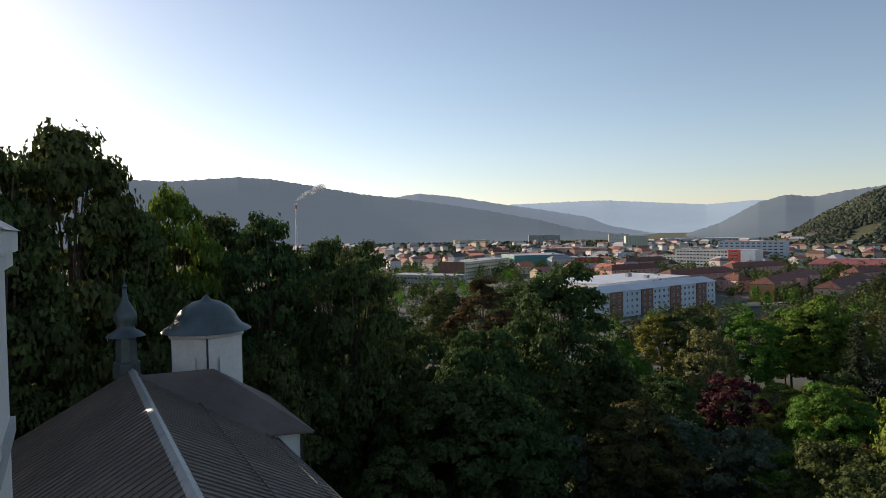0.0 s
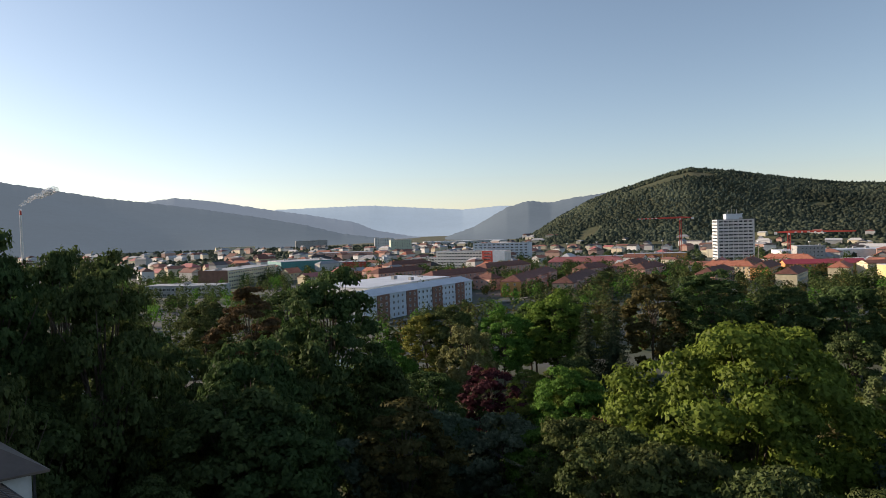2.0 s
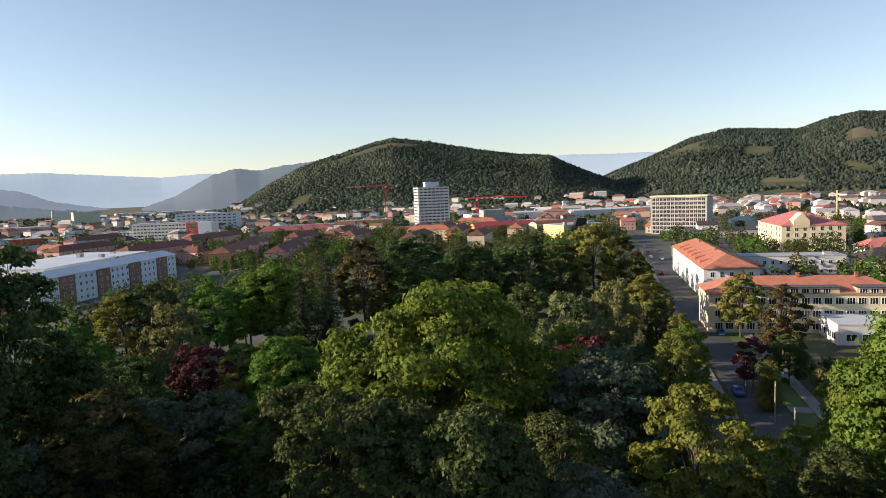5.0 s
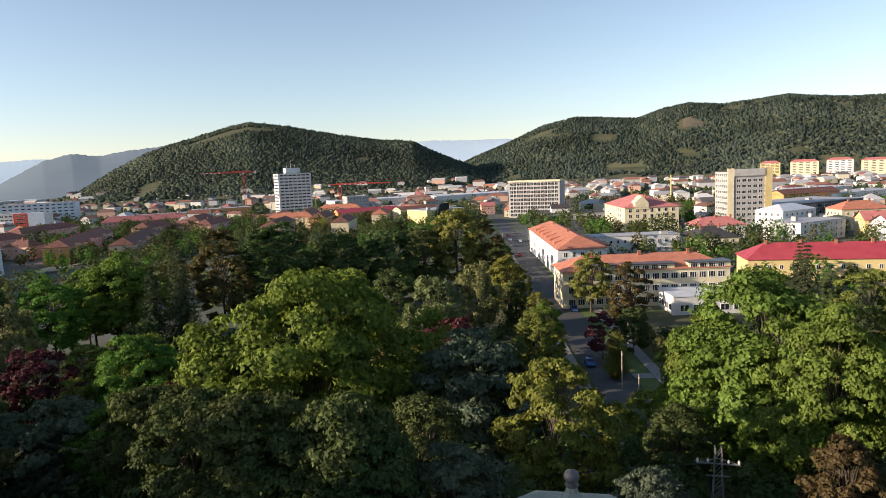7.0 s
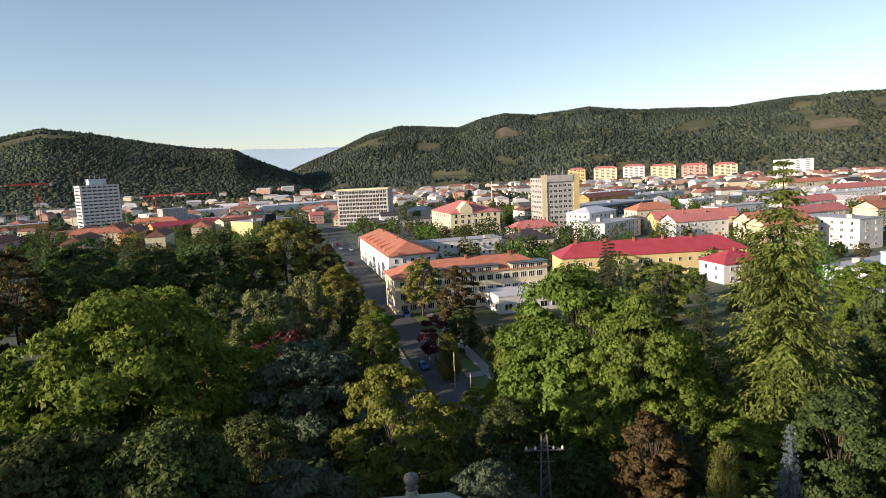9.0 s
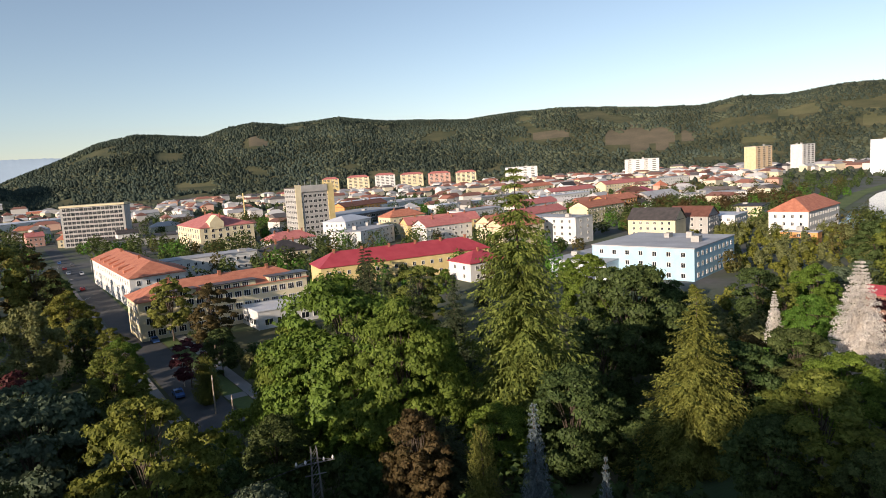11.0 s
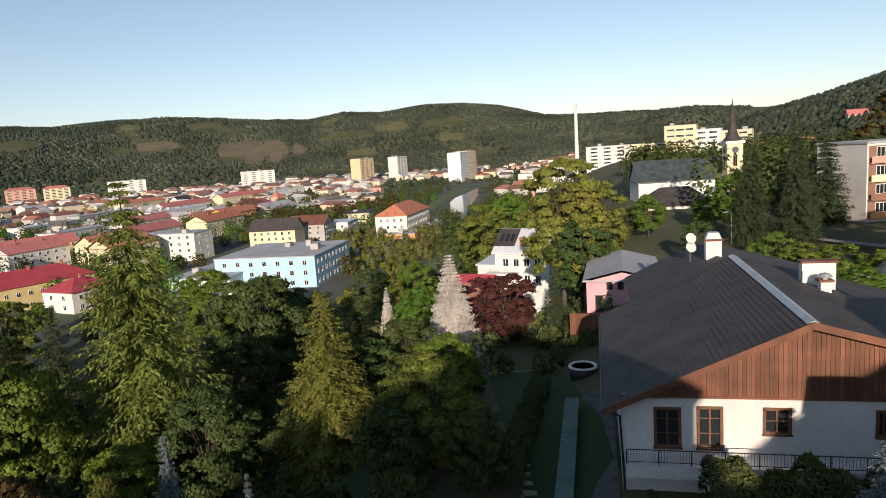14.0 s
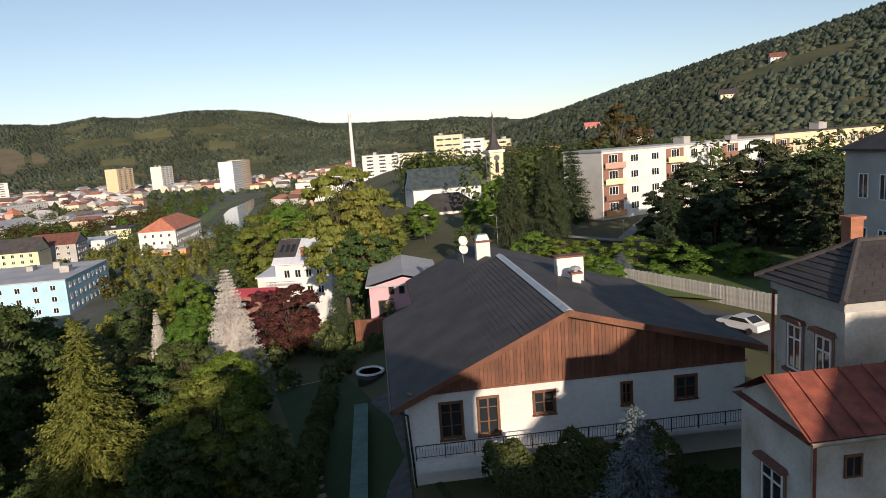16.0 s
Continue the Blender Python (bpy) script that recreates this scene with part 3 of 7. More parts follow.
# hotel slab, cream tower
ho = building("hotel", "nine storey slab with a grid of windows", (470, 248), -82, 42, 15, 28, GREYW, "flat", ROOFD, 9, 14, 3, T0, size=(2.6, 2.3), bars=1)
part("parapet", Geo().box(-0.4, -0.4, 28.36, 42.4, 15.4, 29.6).mesh("parapet", CREAM), ho)
building("shop_hall", "low flat roofed hall beside the hotel", (445, 205), -57, 60, 30, 5, GREYW, "flat", ROOFD, 1, 14, 0, T0, size=(2.5, 2))
ct = building("tower_block", "cream ten storey tower with grey window bands", (405, 72), -60, 24, 21, 33, GREYW, "flat", ROOFD, 10, 7, 6, T0, size=(2.2, 1.7))
part("corner_fin", Geo().box(-0.5, -0.5, 0, 3.2, -0.003, 35).mesh("corner_fin", CREAM), ct)
part("corner_fin", Geo().box(20.5, -0.5, 0, 24.5, -0.003, 35).mesh("corner_fin", YELLOW), ct)
part("crown", Geo().box(3.3, -0.8, 30.5, 20.4, -0.05, 34.5).mesh("crown", GREYW), ct)
for k in range(4):
    part("mast", Geo().tube((5 + 4 * k, 8, 33.3), (5 + 4 * k, 8, 36.5 + k), 0.12).mesh("mast", GALV), ct)
# big red roofed school
rs_ = building("school", "yellow and white school with a red hipped roof", (383, 125), -57, 32, 50, 14, CREAM, "hip", TILEP, 4, 7, 9, T0, 6.5, size=(1.8, 2.3), chim=3, ridge="y")
part("front_gable", Geo().prism([(6, 13), (14, 13), (14, 17), (10, 21), (6, 17)], -0.5, 8).mesh("front_gable", CREAM), rs_)
# dormered house by the street
do = building("town_hall", "white building with orange tiled roof and dormers", (220.9, 97), -57, 18, 84, 10.6, WHITE, "hip", TILE, 3, 5, 18, T0, 4.2, size=(1.3, 1.8), chim=2, ridge="y")
for k in range(6):
    part("dormer", Geo().prism([(0.5, 11.0), (4.5, 11.0), (4.5, 13.2), (0.5, 12.2)], 12 + 10.5 * k, 14.2 + 10.5 * k).mesh("dormer", TILE), do)
building("town_hall", "white wing with orange tiled roof", (238, 106), -57, 22, 22, 9, WHITE, "hip", TILE, 3, 6, 0, T0, 3.5)
# school across the street
sc = building("school", "pale school with orange tiled roof and wide windows", (174, 75), -57, 48, 16, 10.6, CREAM, "hip", TILE, 3, 17, 4, T0, 3.6, size=(2.0, 1.8), bars=2, chim=3)
for x0, x1 in ((5, 15), (17, 32), (36, 48)):
    dm = part("roof_dormer", Geo().box(x0, -0.3, 10.3, x1, 5, 12.3).mesh("roof_dormer", CREAM), sc, "wide flat-roofed dormer")
    part("dormer_roof", Geo().prism([(x0 - .4, 12.31), (x1 + .4, 12.31), (x1 + .3, 12.5), (x0 - .3, 12.5)], -1.0, 5.2).mesh("dormer_roof", DARKW), dm)
    for k in range(int((x1 - x0) / 2.6)):
        part("window", window_mesh(1.9, 1.3, FRAME, 2), dm, m=pose(x0 + 1.5 + 2.6 * k, -.32, 10.75))
building("school_annex", "white flat roofed annex with a railing", (178, 45), -57, 24, 14, 5, WHITE, "flat", ROOFL, 1, 6, 4, T0, size=(2.4, 1.8))
building("school_annex", "low white link with a flat roof", (283, 108), -57, 40, 12, 8, WHITE, "flat", ROOFG, 2, 12, 0, T0)
building("house", "white house with pinkish red hipped roof", (350, 78), -57, 26, 14, 7, WHITE, "hip", TILEP, 2, 7, 4, T0, 4, chim=3)
building("house", "pale house with a dark grey roof", (305, 68), -57, 20, 18, 6, CREAM, "hip", ROOFD, 2, 5, 4, T0, 4.5, chim=2)
building("department_store", "dark glazed store with white bands", (431, 48), -31, 78, 36, 12, DARKW, "flat", ROOFG, 3, 12, 6, T0, size=(4, 2))
building("factory_hall", "long white two storey hall", (640, 85), -32, 120, 30, 9, WHITE, "flat", ROOFL, 2, 26, 0, T0)
building("factory_hall", "white hall with a flat grey roof", (600, 30), -32, 90, 30, 9, WHITE, "flat", ROOFG, 2, 16, 0, T0)
building("house", "pale flat roofed town house", (350, 30), -30, 34, 20, 9, WHITE, "flat", ROOFG, 3, 8, 4, T0)
building("house", "white house with a pale hipped roof", (372, 40), -30, 26, 16, 13, WHITE, "hip", ROOFL, 4, 6, 4, T0, 3)
building("house", "cream house with orange hipped roof", (410, 16), -57, 26, 15, 11, CREAM, "hip", TILE, 3, 6, 4, T0, 4, chim=2)
# long red roofed yellow building
building("school", "yellow building with a long red sheet roof", (232, 35), -68, 68, 15, 8, YELLOW, "hip", REDM, 2, 18, 0, T0, 4.5, chim=6)
building("school", "white wing with a red sheet roof", (228, -18), -60, 16, 14, 6.5, WHITE, "hip", REDM, 2, 4, 2, T0, 3.5, chim=1)
building("terrace_house", "yellow terrace with red tiled roof", (376, 5), -70, 46, 14, 8.5, YELLOW, "gable", TILEP, 3, 10, 3, T0, 4, chim=4)
building("terrace_house", "orange terrace with red tiled roof", (345, -40), -57, 30, 14, 9, CREAM, "gable", TILE, 3, 8, 3, T0, 4, chim=2)
# pale blue building
bl = building("clinic", "pale blue three storey building with flat roof", (200.7, -86.6), -45, 36, 36, 10.5, BLUEW, "flat", ROOFG, 3, 9, 7, T0, size=(1.5, 1.6))
building("clinic", "low blue wing with flat roof", (213, -62), -45, 30, 22, 6, PANELW, "flat", ROOFG, 2, 0, 5, T0)
building("house", "cream gabled house with dark roof", (306, -123), -44, 13, 24, 8.5, CREAM, "gable", ROOFD, 3, 0, 6, T0, 5.5, ridge="y")
building("house", "beige house with brown gabled roof", (313, -142), -44, 15, 20, 8.6, GREYW, "gable", ROOFB, 3, 4, 4, T0, 4.5, ridge="y")
building("house", "white flat roofed side annex", (322, -160), -44, 20, 14, 7, WHITE, "flat", ROOFL, 2, 5, 3, T0)
building("hotel", "white building with orange mansard and dormers", (283, -174), -49, 44, 17, 10.8, WHITE, "hip", TILE, 3, 12, 4, T0, 5.5, size=(1.2, 1.6))
building("house", "low orange kiosk beside the white hotel", (270, -170), -49, 6, 15, 3, ORANGE, "flat", ROOFG, 1, 0, 3, T0)
building("office_block", "white modern offices with window bands", (460, -195), -92, 42, 18, 9.4, WHITE, "flat", ROOFG, 3, 5, 0, T0, size=(7, 1.4), bars=5)
building("house", "white box house with flat roof", (309.5, -76), -50, 14, 30, 12.5, WHITE, "flat", ROOFG, 4, 2, 6, T0)
building("shop_hall", "white hall with a red gabled roof", (556, -193), -48, 30, 26, 6, WHITE, "gable", REDM, 1, 4, 0, T0, 5)
building("shop_hall", "grey hall with a grey gabled roof", (490, -180), -55, 40, 22, 6, GREYW, "gable", ROOFG, 1, 6, 0, T0, 5)
building("house", "yellow house with flat dark roof", (352, -190), -40, 22, 16, 8, CREAM, "flat", ROOFD, 3, 6, 3, T0)
for i, (x, y, an, ln, wm, rm) in enumerate(((380, -60, -50, 46, WHITE, TILEP), (395, -105, -50, 40, CREAM, TILE), (420, -30, -50, 40, WHITE, ROOFG), (460, -70, -50, 50, WHITE, TILEP), (440, -130, -52, 36, ORANGE, TILE),
                                           (520, -100, -55, 60, WHITE, ROOFL), (530, -20, -45, 55, WHITE, ROOFL), (590, -60, -50, 60, GREYW, ROOFG), (560, 60, -35, 60, ORANGE, ROOFB), (620, -130, -58, 60, WHITE, TILEP),
                                           (680, -200, -60, 70, CREAM, TILEP), (720, -260, -60, 70, WHITE, ROOFG), (760, -120, -55, 60, CREAM, TILE), (340, -5, -57, 30, WHITE, TILEP), (300, -40, -57, 26, CREAM, TILE))):
    building("terrace_house", "long plastered town terrace with rows of windows", (x, y), an, ln, 14, 9 + i % 3, wm, "gable" if rm not in (ROOFL, ROOFG) else "flat", rm, 3, int(ln / 4), 0, T0, 3.6, chim=2, group="town terraces")
# towers of flats far along the river
t1 = building("tower_block", "peach thirteen storey tower of flats", (905, -480), -62, 38, 18, 39, mat("peach_plaster", (.62, .45, .27), (.7, .53, .34), .85, .3), "flat", ROOFG, 13, 3, 0, T0, size=(6, 1.5), bars=3)
building("tower_block", "white and green tower of flats", (935, -565), -62, 32, 18, 38, WHITE, "flat", ROOFG, 13, 3, 0, T0, size=(6, 1.5), bars=3)
building("tower_block", "white thirteen storey slab of flats", (700, -520), -52, 42, 18, 39, PANELW, "flat", ROOFG, 13, 4, 0, T0, size=(6, 1.5), bars=3)
building("tower_block", "cream thirteen storey slab of flats", (727, -554), -52, 22, 18, 40, CREAM, "flat", ROOFG, 13, 2, 0, T0, size=(7, 1.5), bars=3)
building("tower_block", "peach thirteen storey slab of flats", (741, -572), -52, 22, 18, 40, mat("salmon_slab", (.6, .38, .27), (.66, .44, .32), .85, .3), "flat", ROOFG, 13, 2, 0, T0, size=(7, 1.5), bars=3)
# rows of flats below the wooded ridge, and beyond
for az, r, ln, h, wm, rm in ((82.2, 1380, 34, 20, YELLOW, TILEP), (84.3, 1330, 44, 21, CREAM, TILEP), (86.7, 1330, 40, 22, WHITE, TILEP), (88.9, 1330, 46, 20, CREAM, TILEP), (91.3, 1300, 44, 19, PINKW, TILEP), (93.7, 1290, 40, 18, CREAM, TILEP), (60.8, 2100, 55, 34, WHITE, ROOFG), (62.2, 2100, 60, 36, CREAM, ROOFG),
                            (63.6, 2150, 55, 38, ORANGE, TILEP), (65.1, 2150, 60, 36, WHITE, TILEP), (68.3, 2300, 70, 36, PINKW, TILEP), (98, 1250, 60, 22, WHITE, ROOFG), (108, 1150, 55, 24, WHITE, ROOFG)):
    x, y, _ = polar(az, r)
    building("apartment_block", "distant pale block of flats below the woods", (x, y), -az, ln, 16, h, wm, "flat" if rm is ROOFG else "hip", rm, 7, 4, 0, T0 + (6 if r < 1600 else 2), 4, group="distant flats", base=12, size=(6, 1.5), bars=4)

# panel flats on the terrace
E1 = Vector((-0.44, -0.9))
pb_ang = math.degrees(math.atan2(-0.9, -0.44))
pb = building("panel_block", "four storey panel flats with balconies and flat roof", (51, -124.5), pb_ang, 52, 12, 13.4, WHITE, "flat", ROOFG, 4, 0, 0, 20.0, base=2)
pb2 = building("panel_block", "cream panel flats with balconies and flat roof", (27.7, -172.3), pb_ang, 45, 12, 14.2, CREAM, "flat", ROOFD, 4, 0, 0, 20.0, base=2)
for blk, L, cols in ((pb, 52, 9), (pb2, 45, 8)):
    fl, bw = 3.2, L / cols
    for c in range(cols):
        for s in range(4):
            z = 0.8 + fl * s
            x0 = c * bw
            if c % 3 == 0:
                part("loggia", Geo().box(x0 + 0.3, -0.06, z - 0.2, x0 + bw - 0.3, -0.003, z + 2.6).mesh("loggia", BROWN), blk, "dark recessed balcony")
                part("balcony_front", Geo().box(x0 + 0.2, -0.9, z - 0.3, x0 + bw - 0.2, -0.8, z + 0.8).box(x0 + 0.2, -0.8, z - 0.4, x0 + bw - 0.2, -0.07, z - 0.25).mesh("balcony_front", [ORANGE, BROWN, CREAM, PINKW][(c + s) % 4]), blk)
                part("window", window_mesh(2.4, 1.7, FRAME, 2), blk, m=pose(x0 + bw / 2, -0.1, z + 0.7))
            else:
                part("window", window_mesh(2.1, 1.5, FRAME, 2), blk, m=pose(x0 + bw / 2, -0.02, z + 0.6))
for k in range(4):
    part("window", window_mesh(0.8, 1.2, FRAME), pb, m=pose(-0.02, 8, 1 + 3.2 * k, 0, 0, -90))
building("house", "grey classical town house at the edge of the terrace", (-1, -62), -140, 12, 10, 14.5, GREYW, "hip", ROOFD, 3, 3, 3, 19.5, 3, size=(1.2, 2.2))
# church and its steeple, parish house
ch = building("church", "white church with a steep green grey roof", (113, -142), -130, 24, 12, 8.5, WHITE, "gable", COPPER, 1, 4, 0, 16.5, 5.5, size=(1.3, 3.5))
part("side_aisle", Geo().box(6, -5, -3, 20, -0.003, 3).mesh("side_aisle", WHITE), ch)
part("aisle_roof", Geo().face([(5.5, -5.6, 3), (20.5, -5.6, 3), (20.5, -0.01, 6), (5.5, -0.01, 6)]).mesh("aisle_roof", ROOFL), ch)
sx, sy, _ = polar(148.7, 182)
st = thing("steeple", "pale yellow church tower with a dark spire", "church tower", pose(sx, sy, 14, 0, 0, -130))
part("wall", Geo().box(-1.9, -1.9, -3, 1.9, 1.9, 20).box(-2.2, -2.2, 12, 2.2, 2.2, 12.5).mesh("wall", CREAM), st)
part("cornice", Geo().box(-2.3, -2.3, 20.003, 2.3, 2.3, 20.7).mesh("cornice", WHITE), st)
part("spire", Geo().lathe([(2.6, 20.7), (1.5, 22), (0.9, 24), (0.5, 27), (0.06, 31)], 8).mesh("spire", ROOFD), st)
for dx, dy, a in ((0, -1.93, 0), (-1.93, 0, -90)):
    part("window", window_mesh(1.0, 2.6, FRAMEB), st, m=pose(dx, dy, 14.5, 0, 0, a))
    part("clock", Geo().lathe([(0.8, 0), (0.8, 0.08)], 20).mesh("clock", DARKW), st, m=pose(dx * 1.03, dy * 1.03, 18.5, 90, 0, a))
building("house", "low parish house with dark steep roof", (100, -128), -130, 16, 10, 3.5, WHITE, "hip", ROOFD, 1, 4, 2, 17, 4)
# flats, villas on the slope beyond
for az, r, ln, h, wm, z in ((137.3, 560, 34, 24, WHITE, 8), (139.3, 560, 36, 24, CREAM, 8), (141.5, 560, 36, 24, WHITE, 8), (143.6, 520, 22, 36, CREAM, 8), (145, 520, 26, 30, WHITE, 10), (146.8, 520, 30, 28, CREAM, 10), (131.5, 640, 60, 14, WHITE, -4), (134, 600, 40, 12, CREAM, -2)):
    x, y, _ = polar(az, r)
    building("apartment_block", "peach and white blocks of flats on the slope", (x, y), -az - 8, ln, 14, h, wm, "flat", ROOFG, 8 if h > 20 else 3, 3, 0, z, group="slope flats", base=15, size=(5.5, 1.5), bars=3)
for az, r, wm, rm in ((150.5, 330, WHITE, REDM), (152, 420, CREAM, TILEP), (160.5, 520, WHITE, ROOFB), (167, 600, CREAM, ROOFD), (170.5, 700, WHITE, ROOFB), (153, 520, WHITE, TILE), (156.5, 620, CREAM, TILEP), (149.3, 400, CREAM, TILE)):
    x, y, _ = polar(az, r)
    building("villa", "small villa among the trees on the hillside", (x, y), -az + 15, 14, 10, 5.5, wm, "gable", rm, 2, 4, 2, None, 4.5, group="hill villas", base=8)
# white villa below the garden
wv = building("villa", "white villa with a terrace and pale metal roof", (90.3, -86.6), -60, 12, 11, 6.8, WHITE, "gable", ROOFL, 2, 3, 4, 9.5, 4.0, size=(1.2, 1.6), ridge="y", base=14)
part("roof_dormer", Geo().prism([(1.2, 8.0), (5.8, 10.85), (5.8, 11.02), (1.2, 8.17)], 7.2, 11.6).mesh("roof_dormer", ROOFD), wv, "dark skylit part of the roof")
for k in range(3):
    part("skylight", Geo().prism([(2.4, 8.87), (4.2, 9.98), (4.2, 10.1), (2.4, 8.99)], 7.8 + 1.1 * k, 8.5 + 1.1 * k).mesh("skylight", GLASS), wv)
part("chimney", Geo().box(1.2, 5.3, 6.6, 2.0, 6.1, 9.6).box(1.1, 5.2, 9.603, 2.1, 6.2, 9.75).mesh("chimney", BRICK), wv, "red brick chimney")
part("terrace", Geo().box(-2.6, 6.0, 2.9, -0.003, 12.4, 3.2).box(-2.6, 6.0, -14, -2.4, 6.2, 2.9).box(-2.6, 12.2, -14, -2.4, 12.4, 2.9).mesh("terrace", WHITE), wv, "white terrace on posts")
for k in range(9):
    part("baluster", Geo().tube((-2.5, 6.1 + .77 * k, 3.2), (-2.5, 6.1 + .77 * k, 4.2), .03, .03, 5).mesh("baluster", WHITE), wv)
part("terrace_rail", Geo().box(-2.55, 6.0, 4.2, -2.45, 12.4, 4.28).mesh("terrace_rail", FRAME), wv)
part("side_wing", Geo().box(0.5, 11.003, -14, 9, 15, 4.2).mesh("side_wing", WHITE), wv)
part("side_wing_roof", Geo().prism([(0.2, 4.21), (9.3, 4.21), (9.3, 5.0), (0.2, 4.5)], 10.99, 15.3).mesh("side_wing_roof", ROOFL), wv, "pale metal lean-to roof")
building("shed", "low red roofed garden house", (95.5, -76), -60, 4, 7.5, 2.4, BROWN, "gable", REDM, 1, 0, 0, 9.3, 1.1, base=8, ridge="y")
# sprinkled town houses farther out
rnd = random.Random(5)
k = 0
taken = []
while k < 130:
    az, r = rnd.uniform(-6, 134), rnd.uniform(420, 1250) ** 1.0
    if 26 < az < 60:
        r = rnd.uniform(520, 1150)
    x, y, _ = polar(az, r)
    if gnd(x, y) > 15 or any((x - p) ** 2 + (y - q) ** 2 < 32 ** 2 for p, q in taken) or (118 < az < 132 and r < 900):
        continue
    taken.append((x, y))
    k += 1
    rm = rnd.choice([TILE, TILEP, ROOFB, ROOFB, ROOFD, ROOFG])
    building("house", "small town house with a pitched roof" if rm is not ROOFG else "small flat roofed town house", (x, y), rnd.choice([33, -57]) + rnd.uniform(-12, 12), rnd.uniform(10, 26), rnd.uniform(9, 13), rnd.uniform(5, 9), rnd.choice([WHITE, CREAM, CREAM, PINKW, GREYW, WHITE]),
             "flat" if rm is ROOFG else rnd.choice(["gable", "hip"]), rm, 2, 3 if r < 640 else 0, 0, None, rnd.uniform(2.5, 4.5), chim=1 if r < 700 else 0, group="town houses")


def islemat(name, colours, rough):
    """One material whose colour changes from house to house."""
    m = mat(name, (.4, .4, .4), (.5, .5, .5), rough, 0.3)
    n, l = m.node_tree.nodes, m.node_tree.links
    geo, rp = n.new("ShaderNodeNewGeometry"), n.new("ShaderNodeValToRGB")
    rp.color_ramp.interpolation = 'CONSTANT'
    for i, c in enumerate(colours):
        e_ = rp.color_ramp.elements[i] if i < 2 else rp.color_ramp.elements.new(i / len(colours))
        e_.position, e_.color = i / len(colours), (*c, 1)
    l.new(geo.outputs["Random Per Island"], rp.inputs[0])
    l.new(rp.outputs[0], n["Principled BSDF"].inputs["Base Color"])
    return m


FARW = islemat("far_house_walls", ((.6, .58, .54), (.58, .5, .36), (.5, .32, .25), (.62, .6, .58), (.45, .44, .42), (.6, .55, .42)), .85)
FARR = islemat("far_house_roofs", ((.32, .14, .1), (.17, .085, .065), (.4, .4, .41), (.11, .1, .1), (.3, .3, .31), (.5, .5, .5), (.24, .11, .085)), .8)


def far_houses(name, label, az0, az1, r0, r1, n, seed):
    rf_ = random.Random(seed)
    gw_, gr_ = Geo(), Geo()
    k = 0
    while k < n:
        az, r = rf_.uniform(az0, az1), math.sqrt(rf_.uniform(r0 ** 2, r1 ** 2))
        x, y, _ = polar(az, r)
        z = gnd(x, y)
        k += 1
        if z > 14 or not bool(outside_one(x, y)) or (120 < az < 131 and r < 1000):
            continue
        a, b, hh, rise = rf_.uniform(8, 30), rf_.uniform(8, 13), rf_.uniform(4.5, 10), rf_.uniform(2, 4)
        an = radians(rf_.choice([33, -57]) + rf_.uniform(-15, 15))
        c, s_ = math.cos(an), math.sin(an)
        P = lambda u, v, w: (x + u * c - v * s_, y + u * s_ + v * c, z + w)
        i0 = len(gw_.v)
        gw_.v += [P(0, 0, -3), P(a, 0, -3), P(a, b, -3), P(0, b, -3), P(0, 0, hh), P(a, 0, hh), P(a, b, hh), P(0, b, hh)]
        for q in ((0, 1, 5, 4), (1, 2, 6, 5), (2, 3, 7, 6), (3, 0, 4, 7)):
            gw_.f.append(tuple(i0 + j for j in q))
            gw_.i.append(0)
        i0 = len(gr_.v)
        ins = rf_.choice([0, b / 2, b / 2])
        ins = min(ins, a / 2 - .5)
        gr_.v += [P(-.4, -.4, hh), P(a + .4, -.4, hh), P(a + .4, b + .4, hh), P(-.4, b + .4, hh), P(ins, b / 2, hh + rise), P(a - ins, b / 2, hh + rise)]
        for q in ((0, 1, 5, 4), (1, 2, 5), (2, 3, 4, 5), (3, 0, 4), (3, 2, 1, 0)):
            gr_.f.append(tuple(i0 + j for j in q))
            gr_.i.append(0)
    ob = thing(name, label, "houses", pose(0, 0, 0), kind="stuff")
    tagged(part("walls", gw_.mesh("walls", FARW), ob), kind="stuff")
    tagged(part("roofs", gr_.mesh("roofs", FARR), ob), kind="stuff")


def outside_one(x, y):
    for bx, by, an, a, b in FOOT:
        dx, dy = x - bx, y - by
        lx, ly = dx * math.cos(an) + dy * math.sin(an), -dx * math.sin(an) + dy * math.cos(an)
        if -12 < lx < a + 4 and -12 < ly < b + 4:
            return False
    return True


far_houses("far_houses", "many small far houses with red and grey roofs", -14, 60, 560, 1700, 420, 21)
far_houses("far_houses", "many small town houses below the ridge", 60, 120, 470, 1300, 430, 22)
far_houses("far_houses", "many small houses beyond the river", 104, 137, 480, 1350, 260, 23)


# ---- trees ----
def leaf_cloud(cen, nor, size, rng, bend=0.35):
    """Diamond leaves at the points cen, facing roughly along nor."""
    n = len(cen)
    nor = nor / np.maximum(np.linalg.norm(nor, axis=1, keepdims=True), 1e-6)
    a = np.cross(nor, rng.normal(size=(n, 3)))
    a /= np.maximum(np.linalg.norm(a, axis=1, keepdims=True), 1e-6)
    b = np.cross(nor, a)
    s = (size * rng.uniform(0.6, 1.4, n))[:, None] if np.isscalar(size) else size[:, None]
    v = np.stack([cen - a * s, cen + b * s * 0.62 - nor * s * bend, cen + a * s, cen - b * s * 0.62 - nor * s * bend], 1).reshape(-1, 3)
    f = np.arange(4 * n).reshape(-1, 4)
    return v, f


